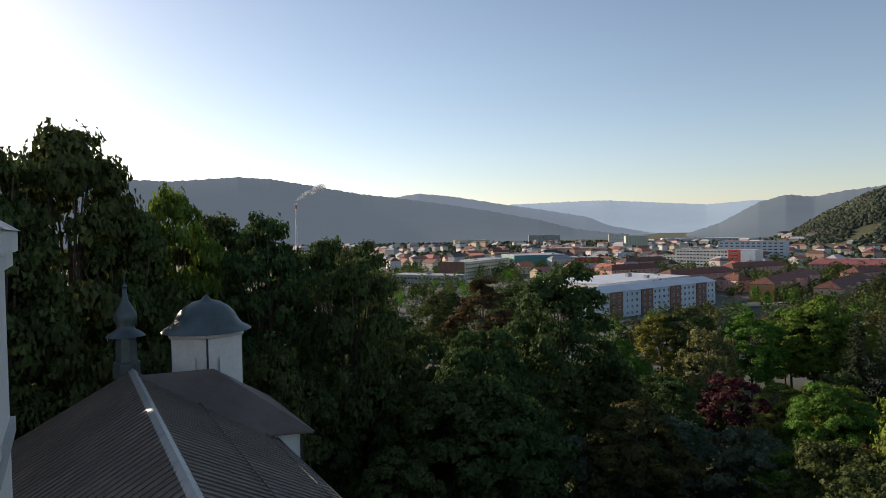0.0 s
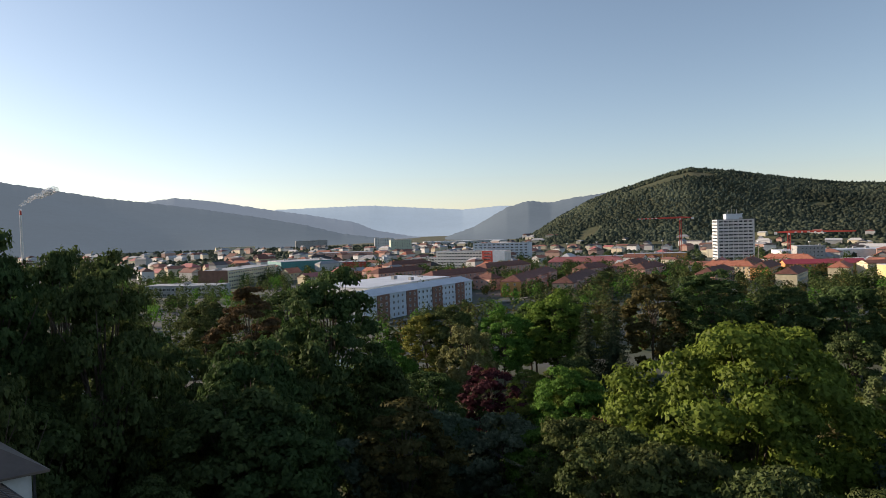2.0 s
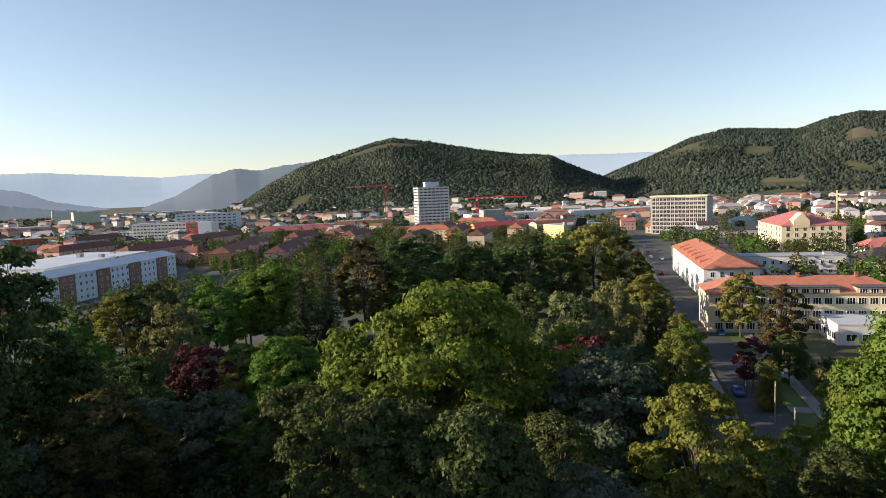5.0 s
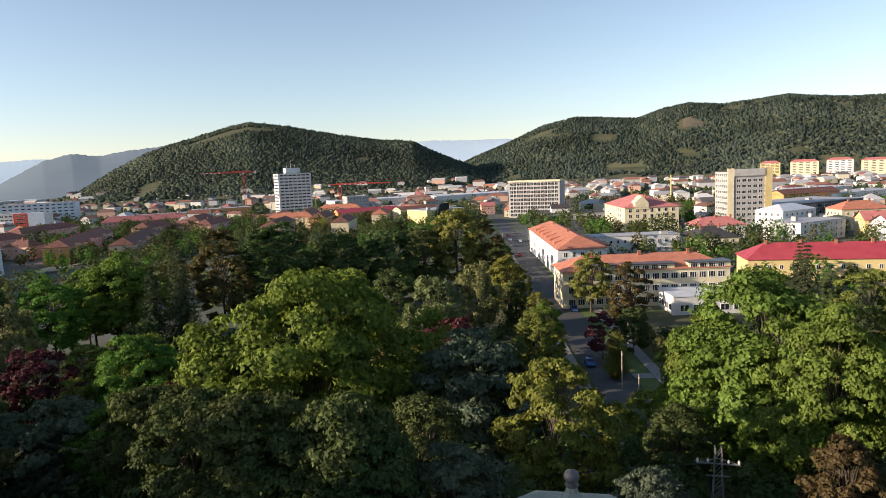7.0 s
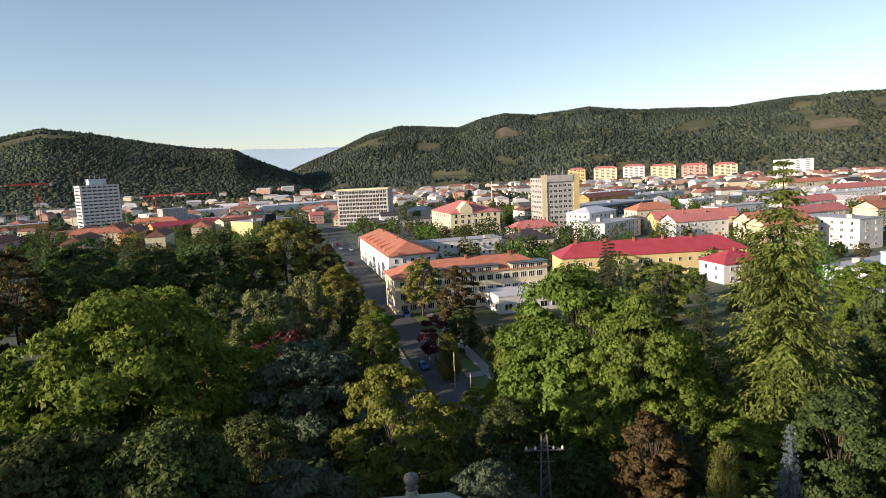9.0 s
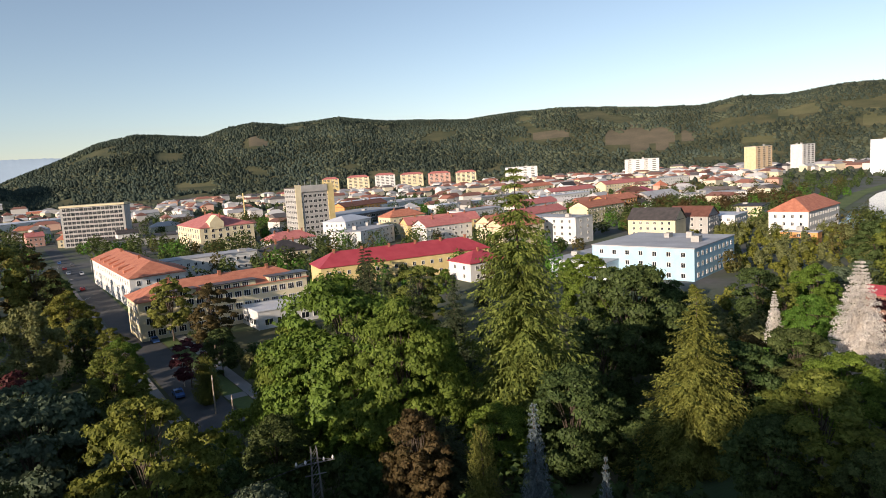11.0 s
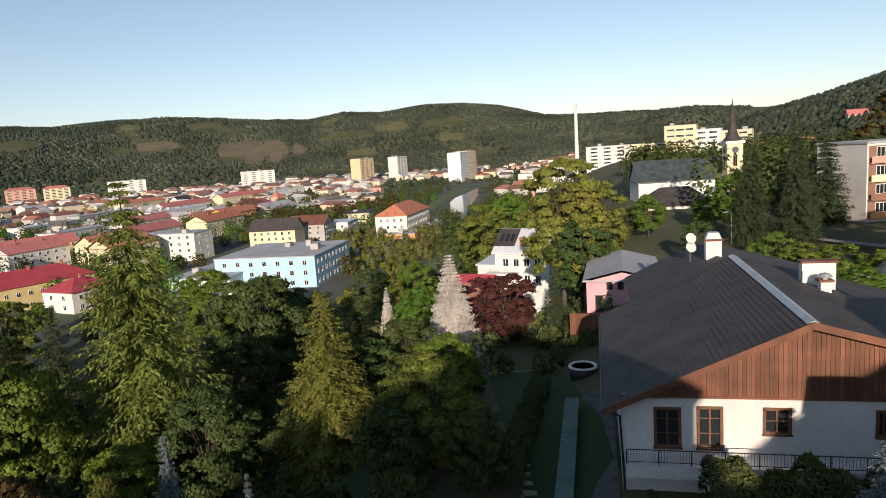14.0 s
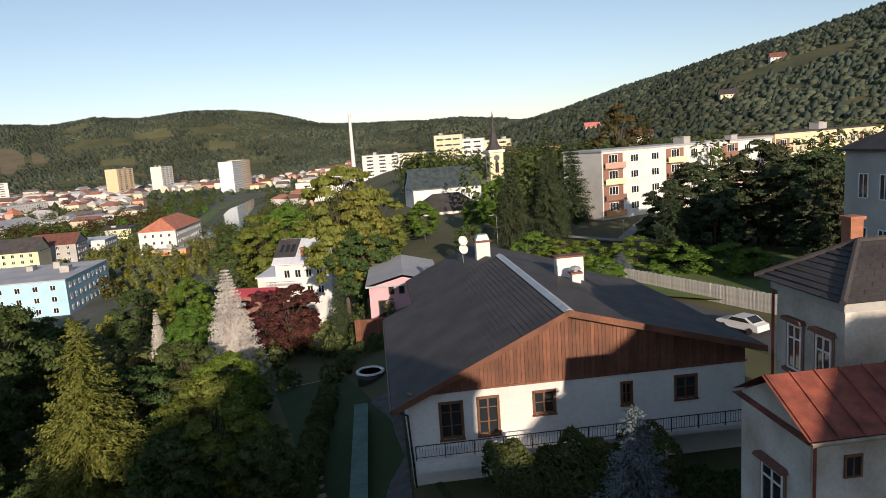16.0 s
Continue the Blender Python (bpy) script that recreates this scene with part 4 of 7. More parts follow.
def small_leaves(cen, nor, size, rng):
    """Three-cornered leaf sprays at the points cen, facing roughly along nor."""
    n = len(cen)
    nor = nor / np.maximum(np.linalg.norm(nor, axis=1, keepdims=True), 1e-6)
    a = np.cross(nor, rng.normal(size=(n, 3)))
    a /= np.maximum(np.linalg.norm(a, axis=1, keepdims=True), 1e-6)
    b = np.cross(nor, a)
    s = (size * rng.uniform(0.65, 1.35, n))[:, None]
    v = np.stack([cen + a * s, cen - a * s * 0.55 + b * s * 0.8, cen - a * s * 0.55 - b * s * 0.8], 1).reshape(-1, 3)
    return v, np.arange(3 * n).reshape(-1, 3)


def crown_mesh(name, material, H, R, nlobe, nleaf, size, seed, low=0.22, droop=0.0, loose=0.3, tall=1.0, bold=0.0):
    """Broad crown: boughs carry lobes, lobes carry tufts of leaves, with dark gaps between them."""
    rng = np.random.default_rng(seed)
    zc, hh = H * (1 + low) / 2, H * (1 - low) / 2
    th = np.arange(nlobe) * 2.39996 + rng.uniform(-0.5, 0.5, nlobe)
    u = np.clip(1 - 1.8 * (np.arange(nlobe) + 0.5) / nlobe + rng.uniform(-0.12, 0.12, nlobe), -0.85, 0.97)
    uneven = 1 + 0.16 * np.sin(2 * th + seed) + 0.1 * np.sin(5 * th + 2 * seed)
    rad = np.sqrt(1 - u ** 2) * rng.uniform(0.6 - 0.2 * bold, 0.9 + 0.08 * bold, nlobe) * uneven
    cen = np.stack([np.cos(th) * rad * R, np.sin(th) * rad * R, zc + u * hh * rng.uniform(0.74 - 0.2 * bold, 0.97, nlobe)], 1)
    lr = R * rng.uniform(0.17 - 0.05 * bold, 0.34 - 0.14 * bold, nlobe)
    mid = np.array((0, 0, zc - 0.3 * hh))
    C, N = [], []
    w = lr ** 2 / (lr ** 2).sum()
    for c, q, k in zip(cen, lr, (w * nleaf).astype(int)):
        out = (c - mid) / np.linalg.norm(c - mid)
        nt = 13
        t = rng.normal(size=(nt, 3))
        t /= np.linalg.norm(t, axis=1, keepdims=True)
        t += 0.75 * out + (0, 0, 0.3)
        t /= np.linalg.norm(t, axis=1, keepdims=True)
        tc = c + t * (q * rng.uniform(0.6, 1.05, nt))[:, None] * (1, 1, 0.75 * tall)
        pick = rng.integers(0, nt, k)
        d = rng.normal(size=(k, 3))
        d /= np.linalg.norm(d, axis=1, keepdims=True)
        d[:, 2] = np.where(d[:, 2] < -0.2, -0.3 * d[:, 2], d[:, 2])
        tr = q * rng.uniform(0.3, 0.5, nt)[pick] * (1 - loose * rng.random(k) ** 1.6) * (1 + 0.15 * rng.normal(size=k))
        p = tc[pick] + d * tr[:, None] * (1.15, 1.15, 0.7)
        p[:, 2] -= droop * rng.random(k) * q * 1.6
        C.append(p)
        N.append((0.8 * d + 0.7 * t[pick]) * (1, 1, 0.6) + 0.33 * rng.normal(size=(k, 3)))
    v, f = small_leaves(np.concatenate(C), np.concatenate(N), size, rng)
    return mesh_of(name, v.tolist(), f.tolist(), material), cen


def limb_mesh(H, r, cen, seed, low):
    rnd = random.Random(seed)
    g = Geo()
    p = Vector((0, 0, -1.5))
    q = Vector((rnd.uniform(-.3, .3), rnd.uniform(-.3, .3), H * (low + 0.12)))
    g.tube(p, q, r, r * 0.7, 9)
    tip = Vector((rnd.uniform(-.5, .5), rnd.uniform(-.5, .5), H * 0.8))
    g.tube(q, tip, r * 0.7, r * 0.15, 7)
    for c in list(cen)[:16]:
        s = q.lerp(tip, rnd.uniform(0, 0.6))
        e = Vector([float(v) for v in c])
        m = s.lerp(e, 0.5) + Vector((0, 0, 0.06 * H))
        g.tube(s, m, r * 0.32, r * 0.2, 5).tube(m, e, r * 0.2, r * 0.05, 5)
    return g.mesh("trunk", BARK, True)


def spruce_mesh(name, material, H, R, levels, per, size, seed, droop=0.35, low=0.05, ragged=0.25, power=0.85):
    """Tiers of boughs, each a fan of narrow needle twigs with hanging ones below."""
    rng = np.random.default_rng(seed)
    P, D, W = [], [], []
    for k in range(levels):
        f = min(max((k + rng.uniform(-.3, .3)) / levels, 0), 0.985)
        z0 = H * (low + (1 - low) * f)
        L0 = R * (1 - f) ** power + 0.25
        m = max(4, int(per * (0.4 + 0.6 * (1 - f))))
        for j in range(m):
            a = 2 * np.pi * (j + rng.random()) / m + k * 2.4
            L = L0 * rng.uniform(1 - ragged, 1 + ragged * 0.6)
            out, side = np.array((np.cos(a), np.sin(a), 0)), np.array((-np.sin(a), np.cos(a), 0))
            n = max(5, int(L / (size * 0.36)))
            s = (np.arange(n) + rng.random(n)) / n
            base = out * (s * L)[:, None]
            base[:, 2] = z0 - droop * L * s ** 1.3 + 0.14 * L * s ** 3
            for sg, dn in ((1, 0.3), (-1, 0.3), (0.35, 1.6), (-0.4, 1.0)):
                ln = (size * 0.8 + 0.16 * L * (1 - s) ** 0.8) * rng.uniform(0.7, 1.2, n)
                d = out * 0.75 + side * (sg * rng.uniform(0.5, 1.0, n))[:, None] + rng.normal(size=(n, 3)) * 0.16
                d[:, 2] -= dn + droop * 0.5
                d /= np.linalg.norm(d, axis=1, keepdims=True)
                P.append(base + rng.normal(size=(n, 3)) * 0.05 * L0)
                D.append(d * ln[:, None])
                W.append(np.full(n, size * 0.19))
    P, D, W = np.concatenate(P), np.concatenate(D), np.concatenate(W)
    n = len(P)
    up = np.array((0, 0, 1.0)) + rng.normal(size=(n, 3)) * 1.1 + P * (1.2, 1.2, 0) / R
    sd = np.cross(D, up)
    sd *= (W * rng.uniform(0.7, 1.3, n) / np.maximum(np.linalg.norm(sd, axis=1), 1e-6))[:, None]
    v = np.stack([P + D * 0.25 + sd, P + D * 0.25 - sd, P + D], 1).reshape(-1, 3)
    return mesh_of(name, v.tolist(), np.arange(3 * n).reshape(-1, 3).tolist(), material)


PROTO = {}


def proto(kind, variant):
    """Crown and trunk meshes of one kind of tree, at its own full height."""
    key = (kind, variant)
    if key in PROTO:
        return PROTO[key]
    sd = 11 * variant + sum(ord(c) for c in kind)
    # material, height, radius, lobes, leaves, leaf size, foot of the crown, droop
    broad = {"great": (L_OAK, 23, 12.5, 125, 66000, 0.25, 0.06, 0), "maple": (L_OLIVE, 22, 8.5, 95, 36000, 0.24, 0.06, 0), "oak": (L_OAK, 22, 8.5, 95, 34000, 0.25, 0.1, 0), "dark": (L_DARK, 22, 7.5, 80, 19000, 0.3, 0.04, 0), "tall": (L_DARK, 33, 9.5, 140, 32000, 0.32, 0.04, 0), "yellow": (L_YEL, 16, 5.5, 62, 20000, 0.21, 0.06, 0),
             "birch": (L_BIRCH, 18, 4.5, 52, 13000, 0.24, 0.08, 0.9), "brown": (L_BRN, 20, 5.5, 52, 13000, 0.28, 0.05, 0), "purple": (L_PURP, 12, 4.2, 44, 11000, 0.2, 0.08, 0), "bluegreen": (L_BLUEG, 14, 5.5, 56, 15000, 0.23, 0.08, 0),
             "bush": (L_DARK, 4, 2.6, 30, 6000, 0.12, -0.2, 0), "ybush": (L_OLIVE, 4, 2.6, 34, 7000, 0.12, -0.25, 0), "pine": (L_SPRD, 18, 4.8, 74, 20000, 0.25, -0.12, 0), "gpine": (L_SPR, 18, 5.2, 66, 16000, 0.25, 0.12, 0)}
    if kind in broad:
        m, H, R, nl, nf, sz, low, dr = broad[kind]
        crown, cen = crown_mesh("crown", m, H, R, nl, nf, sz, sd, low, dr, 0.35, bold={"great": 0.8, "maple": 0.3, "oak": 0.35, "yellow": 0.35}.get(kind, 0.15))
        trunk = limb_mesh(H, H * 0.017, cen, sd, low)
    else:
        m, H, R, lv, per, sz, dr, rg, pw = {"spruce": (L_SPR, 26, 6.0, 38, 13, 0.42, 0.4, 0.4, 0.85), "dspruce": (L_SPRD, 22, 4.6, 34, 11, 0.42, 0.32, 0.25, 0.85), "blue": (L_SPRB, 11, 2.7, 30, 12, 0.26, 0.2, 0.15, 0.9),
                                            "silver": (L_SPRW, 16, 3.9, 38, 15, 0.3, 0.22, 0.14, 0.85), "thuja": (L_SPR, 6, 1.5, 26, 13, 0.16, -0.5, 0.15, 0.6)}[kind]
        crown = spruce_mesh("crown", m, H, R, lv, per, sz, sd, dr, 0.04, rg, pw)
        trunk = Geo().tube((0, 0, -1.5), (0, 0, H * 0.97), H * 0.014, 0.03, 8).mesh("trunk", BARK, True)
    PROTO[key] = (crown, trunk, H, R)
    return PROTO[key]


LABEL = {"great": "broad old park tree with bright green leaves", "maple": "broad tree with sunlit yellow green leaves", "tall": "very tall dark broadleaf park tree", "oak": "tall broadleaf tree with bright green leaves", "dark": "tall broadleaf tree with dark green leaves", "yellow": "tree with yellowing green leaves", "birch": "pale green drooping birch tree", "brown": "tree with browning autumn leaves",
         "purple": "small tree with dark purple leaves", "bluegreen": "low tree with dull blue green leaves", "bush": "dark green rounded garden bush", "ybush": "yellow green rounded bush",
         "pine": "dense dark pine with boughs near the ground", "gpine": "broad olive green pine with sunlit crown", "spruce": "tall olive green spruce with drooping branches", "dspruce": "dark green spruce with drooping boughs", "blue": "small blue grey garden spruce", "silver": "silvery white conical garden spruce",
         "thuja": "slim green garden thuja tree"}
treecount = [0]


def tree(kind, x, y, h, r=None, z=None):
    """A tree of height h and crown radius r, standing on the ground."""
    treecount[0] += 1
    if kind == "dark" and h > 26:
        kind = "tall"
    crown, trunk, H, R = proto(kind, treecount[0] % 2)
    s = h / H
    q = s if r is None else r / R
    if kind in ("dark", "tall", "oak", "yellow") and r is not None:
        q = max(q, 0.17 * h / R)
    gr = gnd(x, y) if z is None else z
    ob = thing("tree" if kind not in ("bush", "ybush") else "bush", LABEL[kind], "bush" if kind in ("bush", "ybush") else "tree", pose(x, y, gr, 0, 0, (treecount[0] * 77) % 360), kind + " trees")
    m = Matrix.Diagonal((q, q, s, 1))
    part("crown", crown, ob, m=m)
    part("trunk", trunk, ob, m=Matrix.Diagonal((s, s, s, 1)))
    return ob


tree("dark", -30.0, 52.0, 39.0, 5.6)
tree("dark", -31.5, 45.0, 33.5, 4.6)
tree("oak", -26.4, 64.2, 35.8, 4.6)
tree("dark", -27.5, 55.0, 33.0, 4.0)
tree("dark", -24.7, 70.8, 37.6, 3.6)
tree("dark", -17.6, 63.6, 33.0, 4.6)
tree("dark", -19.2, 103.2, 41.5, 4.1)
tree("dark", -8.5, 61.4, 28.9, 4.5)
tree("dark", -1.3, 211.0, 22.8, 8.2)
tree("brown", 9.0, 164.8, 28.6, 8.5)
tree("dark", 22.9, 206.7, 24.9, 9.0)
tree("dark", 16.9, 98.6, 35.4, 8.2)
tree("dark", -12.8, 159.0, 21.1, 7.6)
tree("bluegreen", 13.6, 65.6, 11.3, 4.7)
tree("dark", 3.5, 73.9, 23.5, 6.1)
tree("dark", -11.4, 74.0, 25.0, 5.4)
tree("dark", -3.9, 98.3, 26.0, 6.0)
tree("dark", -13.6, 50.2, 18.8, 3.1)
tree("dark", 11.2, 90.2, 25.0, 6.8)
tree("dark", 24.2, 98.8, 22.0, 6.7)
tree("oak", 36.5, 137.8, 17.1, 6.1)
tree("birch", 54.4, 136.5, 21.2, 5.7)
tree("purple", 51.7, 118.2, 14.7, 5.6)
tree("yellow", 54.3, 166.9, 19.0, 6.8)
tree("dark", 61.1, 165.6, 21.2, 7.6)
tree("oak", 71.3, 153.8, 20.4, 7.3)
tree("dark", 85.2, 165.4, 20.1, 7.2)
tree("oak", 88.7, 156.6, 23.8, 8.5)
tree("yellow", 96.2, 155.7, 19.7, 7.1)
tree("dark", 37.2, 111.5, 16.9, 6.1)
tree("oak", 56.2, 96.3, 17.4, 6.2)
tree("bluegreen", 34.6, 74.9, 13.6, 5.7)
tree("bluegreen", 28.4, 81.2, 14.1, 5.9)
tree("dark", 22.8, 86.5, 15.1, 5.4)
tree("dark", -4.1, 48.8, 9.4, 3.4)
tree("bluegreen", 3.5, 55.4, 9.2, 3.8)
tree("oak", 37.1, 70.9, 11.5, 4.1)
tree("great", 46.6, 46.9, 22.4, 12.3)
tree("oak", 58.6, 97.8, 16.5, 5.9)
tree("dark", 23.2, 29.5, 10.9, 3.9)
tree("dark", 25.4, 24.1, 10.2, 3.6)
tree("brown", 114.9, 150.1, 27.2, 8.1)
tree("dspruce", 90.8, 133.6, 28.0, 5.6)
tree("dark", 131.2, 146.3, 28.3, 10.2)
tree("dark", 147.8, 136.2, 24.1, 8.7)
tree("dark", 159.6, 127.0, 24.5, 8.8)
tree("gpine", 181.9, 116.4, 29.8, 8.9)
tree("dark", 176.0, 125.2, 23.3, 8.4)
tree("brown", 194.9, 113.4, 23.3, 7.0)
tree("birch", 103.7, 71.6, 22.1, 6.0)
tree("birch", 136.9, 81.8, 19.4, 5.2)
tree("yellow", 162.1, 87.1, 16.8, 6.0)
tree("dark", 121.5, 95.5, 18.5, 6.7)
tree("dark", 92.5, 162.0, 22.3, 8.0)
tree("oak", 85.3, 162.5, 19.8, 7.1)
tree("dspruce", 84.6, 135.8, 24.2, 4.8)
tree("purple", 95.8, 62.8, 15.7, 5.9)
tree("bluegreen", 52.6, 32.7, 14.5, 5.7)
tree("yellow", 109.9, 52.9, 14.2, 5.0)
tree("yellow", 40.6, 18.1, 11.2, 4.0)
tree("bluegreen", 77.8, 48.1, 15.1, 6.3)
tree("dark", 37.2, 27.0, 8.8, 3.2)
tree("dark", 25.4, 22.6, 8.3, 2.9)
tree("bluegreen", 29.6, 19.7, 6.6, 2.8)
tree("dark", 23.0, 27.0, 8.6, 3.1)
tree("dark", 29.0, 43.2, 11.2, 4.0)
tree("maple", 65.6, 7.7, 20.8, 8.7)
tree("maple", 58.0, 2.4, 16.4, 5.5)
tree("maple", 70.4, 15.0, 17.4, 5.0)
tree("dspruce", 135.1, 10.4, 26.3, 5.3)
tree("dspruce", 135.5, 2.0, 20.5, 4.1)
tree("gpine", 172.8, 66.1, 17.1, 5.1)
tree("brown", 155.6, 50.3, 17.0, 5.1)
tree("purple", 131.0, 47.8, 10.2, 3.8)
tree("dark", 137.8, 43.4, 10.4, 3.7)
tree("thuja", 120.2, 41.1, 9.8, 2.4)
tree("ybush", 84.1, 24.3, 7.6, 4.5)
tree("brown", 43.0, 1.3, 7.5, 2.2)
tree("bush", 47.2, 18.0, 4.4, 2.6)
tree("bush", 42.1, 11.1, 4.5, 2.6)
tree("bluegreen", 35.1, 10.1, 5.4, 2.2)
tree("spruce", 61.3, -9.4, 30.2, 9.0)
tree("spruce", 47.7, -20.7, 15.6, 5.4)
tree("dspruce", 154.9, 13.3, 24.2, 4.8)
tree("gpine", 151.5, 0.8, 19.7, 5.9)
tree("dspruce", 124.3, -6.2, 21.6, 4.3)
tree("oak", 149.4, -39.2, 18.5, 6.7)
tree("dark", 111.8, -36.3, 22.7, 8.1)
tree("dark", 124.0, -48.0, 16.0, 5.7)
tree("dark", 53.8, -26.6, 10.1, 3.6)
tree("thuja", 33.9, -2.7, 7.8, 1.1)
tree("blue", 35.5, -5.9, 8.9, 1.2)
tree("blue", 31.8, -8.9, 6.5, 0.7)
tree("yellow", 33.8, -21.4, 7.7, 3.3)
tree("silver", 59.0, -41.3, 12.5, 3.5)
tree("silver", 91.6, -51.3, 13.2, 2.0)
tree("brown", 42.0, 0.8, 7.5, 2.2)
tree("dark", 51.7, -11.8, 10.2, 3.7)
tree("bush", 46.0, 6.8, 4.1, 2.4)
tree("dark", 33.1, -18.7, 6.5, 2.3)
tree("dark", 53.2, -23.1, 8.4, 3.0)
tree("dark", 28.1, -20.9, 5.1, 1.8)
tree("brown", 60.0, -30.9, 9.7, 2.9)
tree("dark", 94.4, -26.4, 16.4, 5.9)
tree("bush", 34.6, -13.1, 3.3, 1.9)
tree("bush", 27.5, -15.3, 3.9, 2.2)
tree("dark", 93.5, -0.0, 15.7, 5.6)
tree("dark", 134.6, -71.8, 14.6, 5.3)
tree("yellow", 132.2, -76.1, 11.0, 3.9)
tree("oak", 137.0, -85.6, 13.6, 4.9)
tree("bluegreen", 157.0, -104.6, 10.5, 5.2)
tree("bluegreen", 165.3, -116.3, 10.0, 5.0)
tree("yellow", 158.5, -125.2, 24.3, 8.7)
tree("dark", 170.5, -125.1, 20.3, 7.3)
tree("oak", 89.7, -55.6, 10.1, 3.6)
tree("oak", 189.8, -161.2, 23.8, 8.6)
tree("gpine", 67.2, -67.1, 23.9, 5.4)
tree("gpine", 65.3, -73.1, 14.7, 3.8)
tree("purple", 59.9, -50.0, 8.2, 3.4)
tree("purple", 64.0, -49.0, 8.5, 3.4)
tree("purple", 66.5, -56.5, 9.2, 3.6)
tree("dspruce", 57.4, -55.8, 9.0, 1.9)
tree("dspruce", 53.1, -104.9, 20.7, 4.0)
tree("dspruce", 56.0, -97.0, 17.6, 3.6)
tree("dspruce", 50.0, -99.0, 16.0, 3.6)
tree("oak", 60.5, -100.0, 11.0, 3.2)
tree("oak", 73.5, -94.8, 7.2, 3.1)
tree("oak", 70.7, -109.1, 5.6, 3.4)
tree("dspruce", 56.8, -122.5, 18.4, 4.7)
tree("brown", 67.2, -177.7, 23.9, 6.6)
tree("dspruce", 63.7, -189.6, 24.9, 5.2)
tree("pine", 26.1, -96.5, 13.2, 5.0)
tree("pine", 18.4, -102.4, 15.6, 5.2)
tree("pine", 10.5, -97.4, 14.0, 5.0)
tree("pine", 23.6, -107.4, 11.8, 4.4)
tree("pine", 6.9, -91.7, 11.9, 3.6)
tree("pine", 28.2, -91.8, 10.9, 3.3)
tree("pine", 15.1, -106.9, 13.1, 5.2)
tree("pine", 21.8, -91.4, 11.6, 3.2)
tree("gpine", 63.3, -66.8, 17.3, 4.0)
tree("dark", 61.8, -65.4, 11.7, 4.3)
tree("dark", 80.3, -95.8, 5.3, 4.3)
tree("ybush", 44.8, -82.6, 4.2, 3.7)
tree("ybush", 36.9, -84.3, 3.2, 3.6)
tree("ybush", 30.3, -84.8, 3.8, 3.9)
tree("ybush", 24.1, -83.6, 3.4, 3.9)
tree("ybush", 18.8, -82.9, 3.6, 4.0)
tree("ybush", 15.3, -82.6, 3.3, 2.9)
tree("ybush", 41.2, -83.4, 3.2, 2.9)
tree("blue", 30.7, -80.3, 2.9, 1.9)
tree("blue", 9.1, -24.9, 7.5, 2.4)
tree("dark", 53.0, -78.9, 6.4, 2.5)
tree("oak", 28.6, -69.3, 4.2, 2.6)
tree("dspruce", 25.9, -86.2, 12.5, 3.1)

# park, streets and gardens: smaller trees between the larger ones
def near_line(x, y, ax, ay, bx, by):
    d = Vector((bx - ax, by - ay))
    t = max(0, min(1, ((x - ax) * d.x + (y - ay) * d.y) / d.length_squared))
    return math.hypot(x - ax - t * d.x, y - ay - t * d.y)


rt = random.Random(9)
done = 0
while done < 55:
    az, r = rt.uniform(-10, 66), rt.uniform(60, 150)
    x, y, _ = polar(az, r)
    if near_line(x, y, 100, 30, 420, 228) < 17:
        continue
    done += 1
    tree(rt.choice(["dark", "dark", "oak", "dspruce", "yellow", "brown"]), x, y, rt.uniform(10, 15), rt.uniform(3.6, 5))
done = 0
while done < 26:
    az, r = rt.uniform(74, 126), rt.uniform(45, 130)
    x, y, _ = polar(az, r)
    if near_line(x, y, 100, 30, 420, 228) < 16 or x > 150:
        continue
    done += 1
    tree(rt.choice(["dark", "dark", "oak", "dspruce"]), x, y, rt.uniform(5, 9), rt.uniform(2.4, 3.6))
done = 0
while done < 26:
    az, r = rt.uniform(-38, 6), rt.uniform(50, 105)
    x, y, _ = polar(az, r)
    done += 1
    tree("dark", x, y, rt.uniform(13, 20), rt.uniform(5, 7))
d_row, n_row = Vector((0.851, 0.525)), Vector((-0.525, 0.851))
for k in range(15):
    p = Vector((146, 58)) + d_row * (-38 + 13 * k + rt.uniform(-3, 3)) + n_row * rt.uniform(10.5, 15)
    tree(rt.choice(["dark", "dark", "oak", "yellow", "dspruce"]), p.x, p.y, rt.uniform(8, 13), rt.uniform(3, 4.2))
for k in range(10):
    p = Vector((146, 58)) + d_row * (-34 + 15 * k + rt.uniform(-3, 3)) + n_row * rt.uniform(-13.5, -12.5)
    tree(rt.choice(["dark", "bush", "birch", "bush"]), p.x, p.y, rt.uniform(3, 5.5), rt.uniform(1.6, 2.4))
for x, y, h in ((196, 24, 11), (206, 10, 9), (188, 18, 8), (214, 30, 10), (204, -8, 9), (216, -30, 10), (198, -34, 9), (182, 0, 11), (190, -18, 9), (172, 24, 9), (222, 2, 8), (208, -48, 9)):
    tree(rt.choice(["dark", "dspruce", "dark", "oak"]), x, y, h, h * 0.34)
# tall park trees, mostly out of view, added sunward of the castle for shade
for x, y, h in ((-36, 36, 31), (-43, 44, 46), (-41, 48.5, 45), (-50, 36, 33), (-33, 66, 32), (-54, 52, 38), (-47, 24, 30)):
    tree("dark", x, y, h, 4.6 if x == -41 else 7.5)


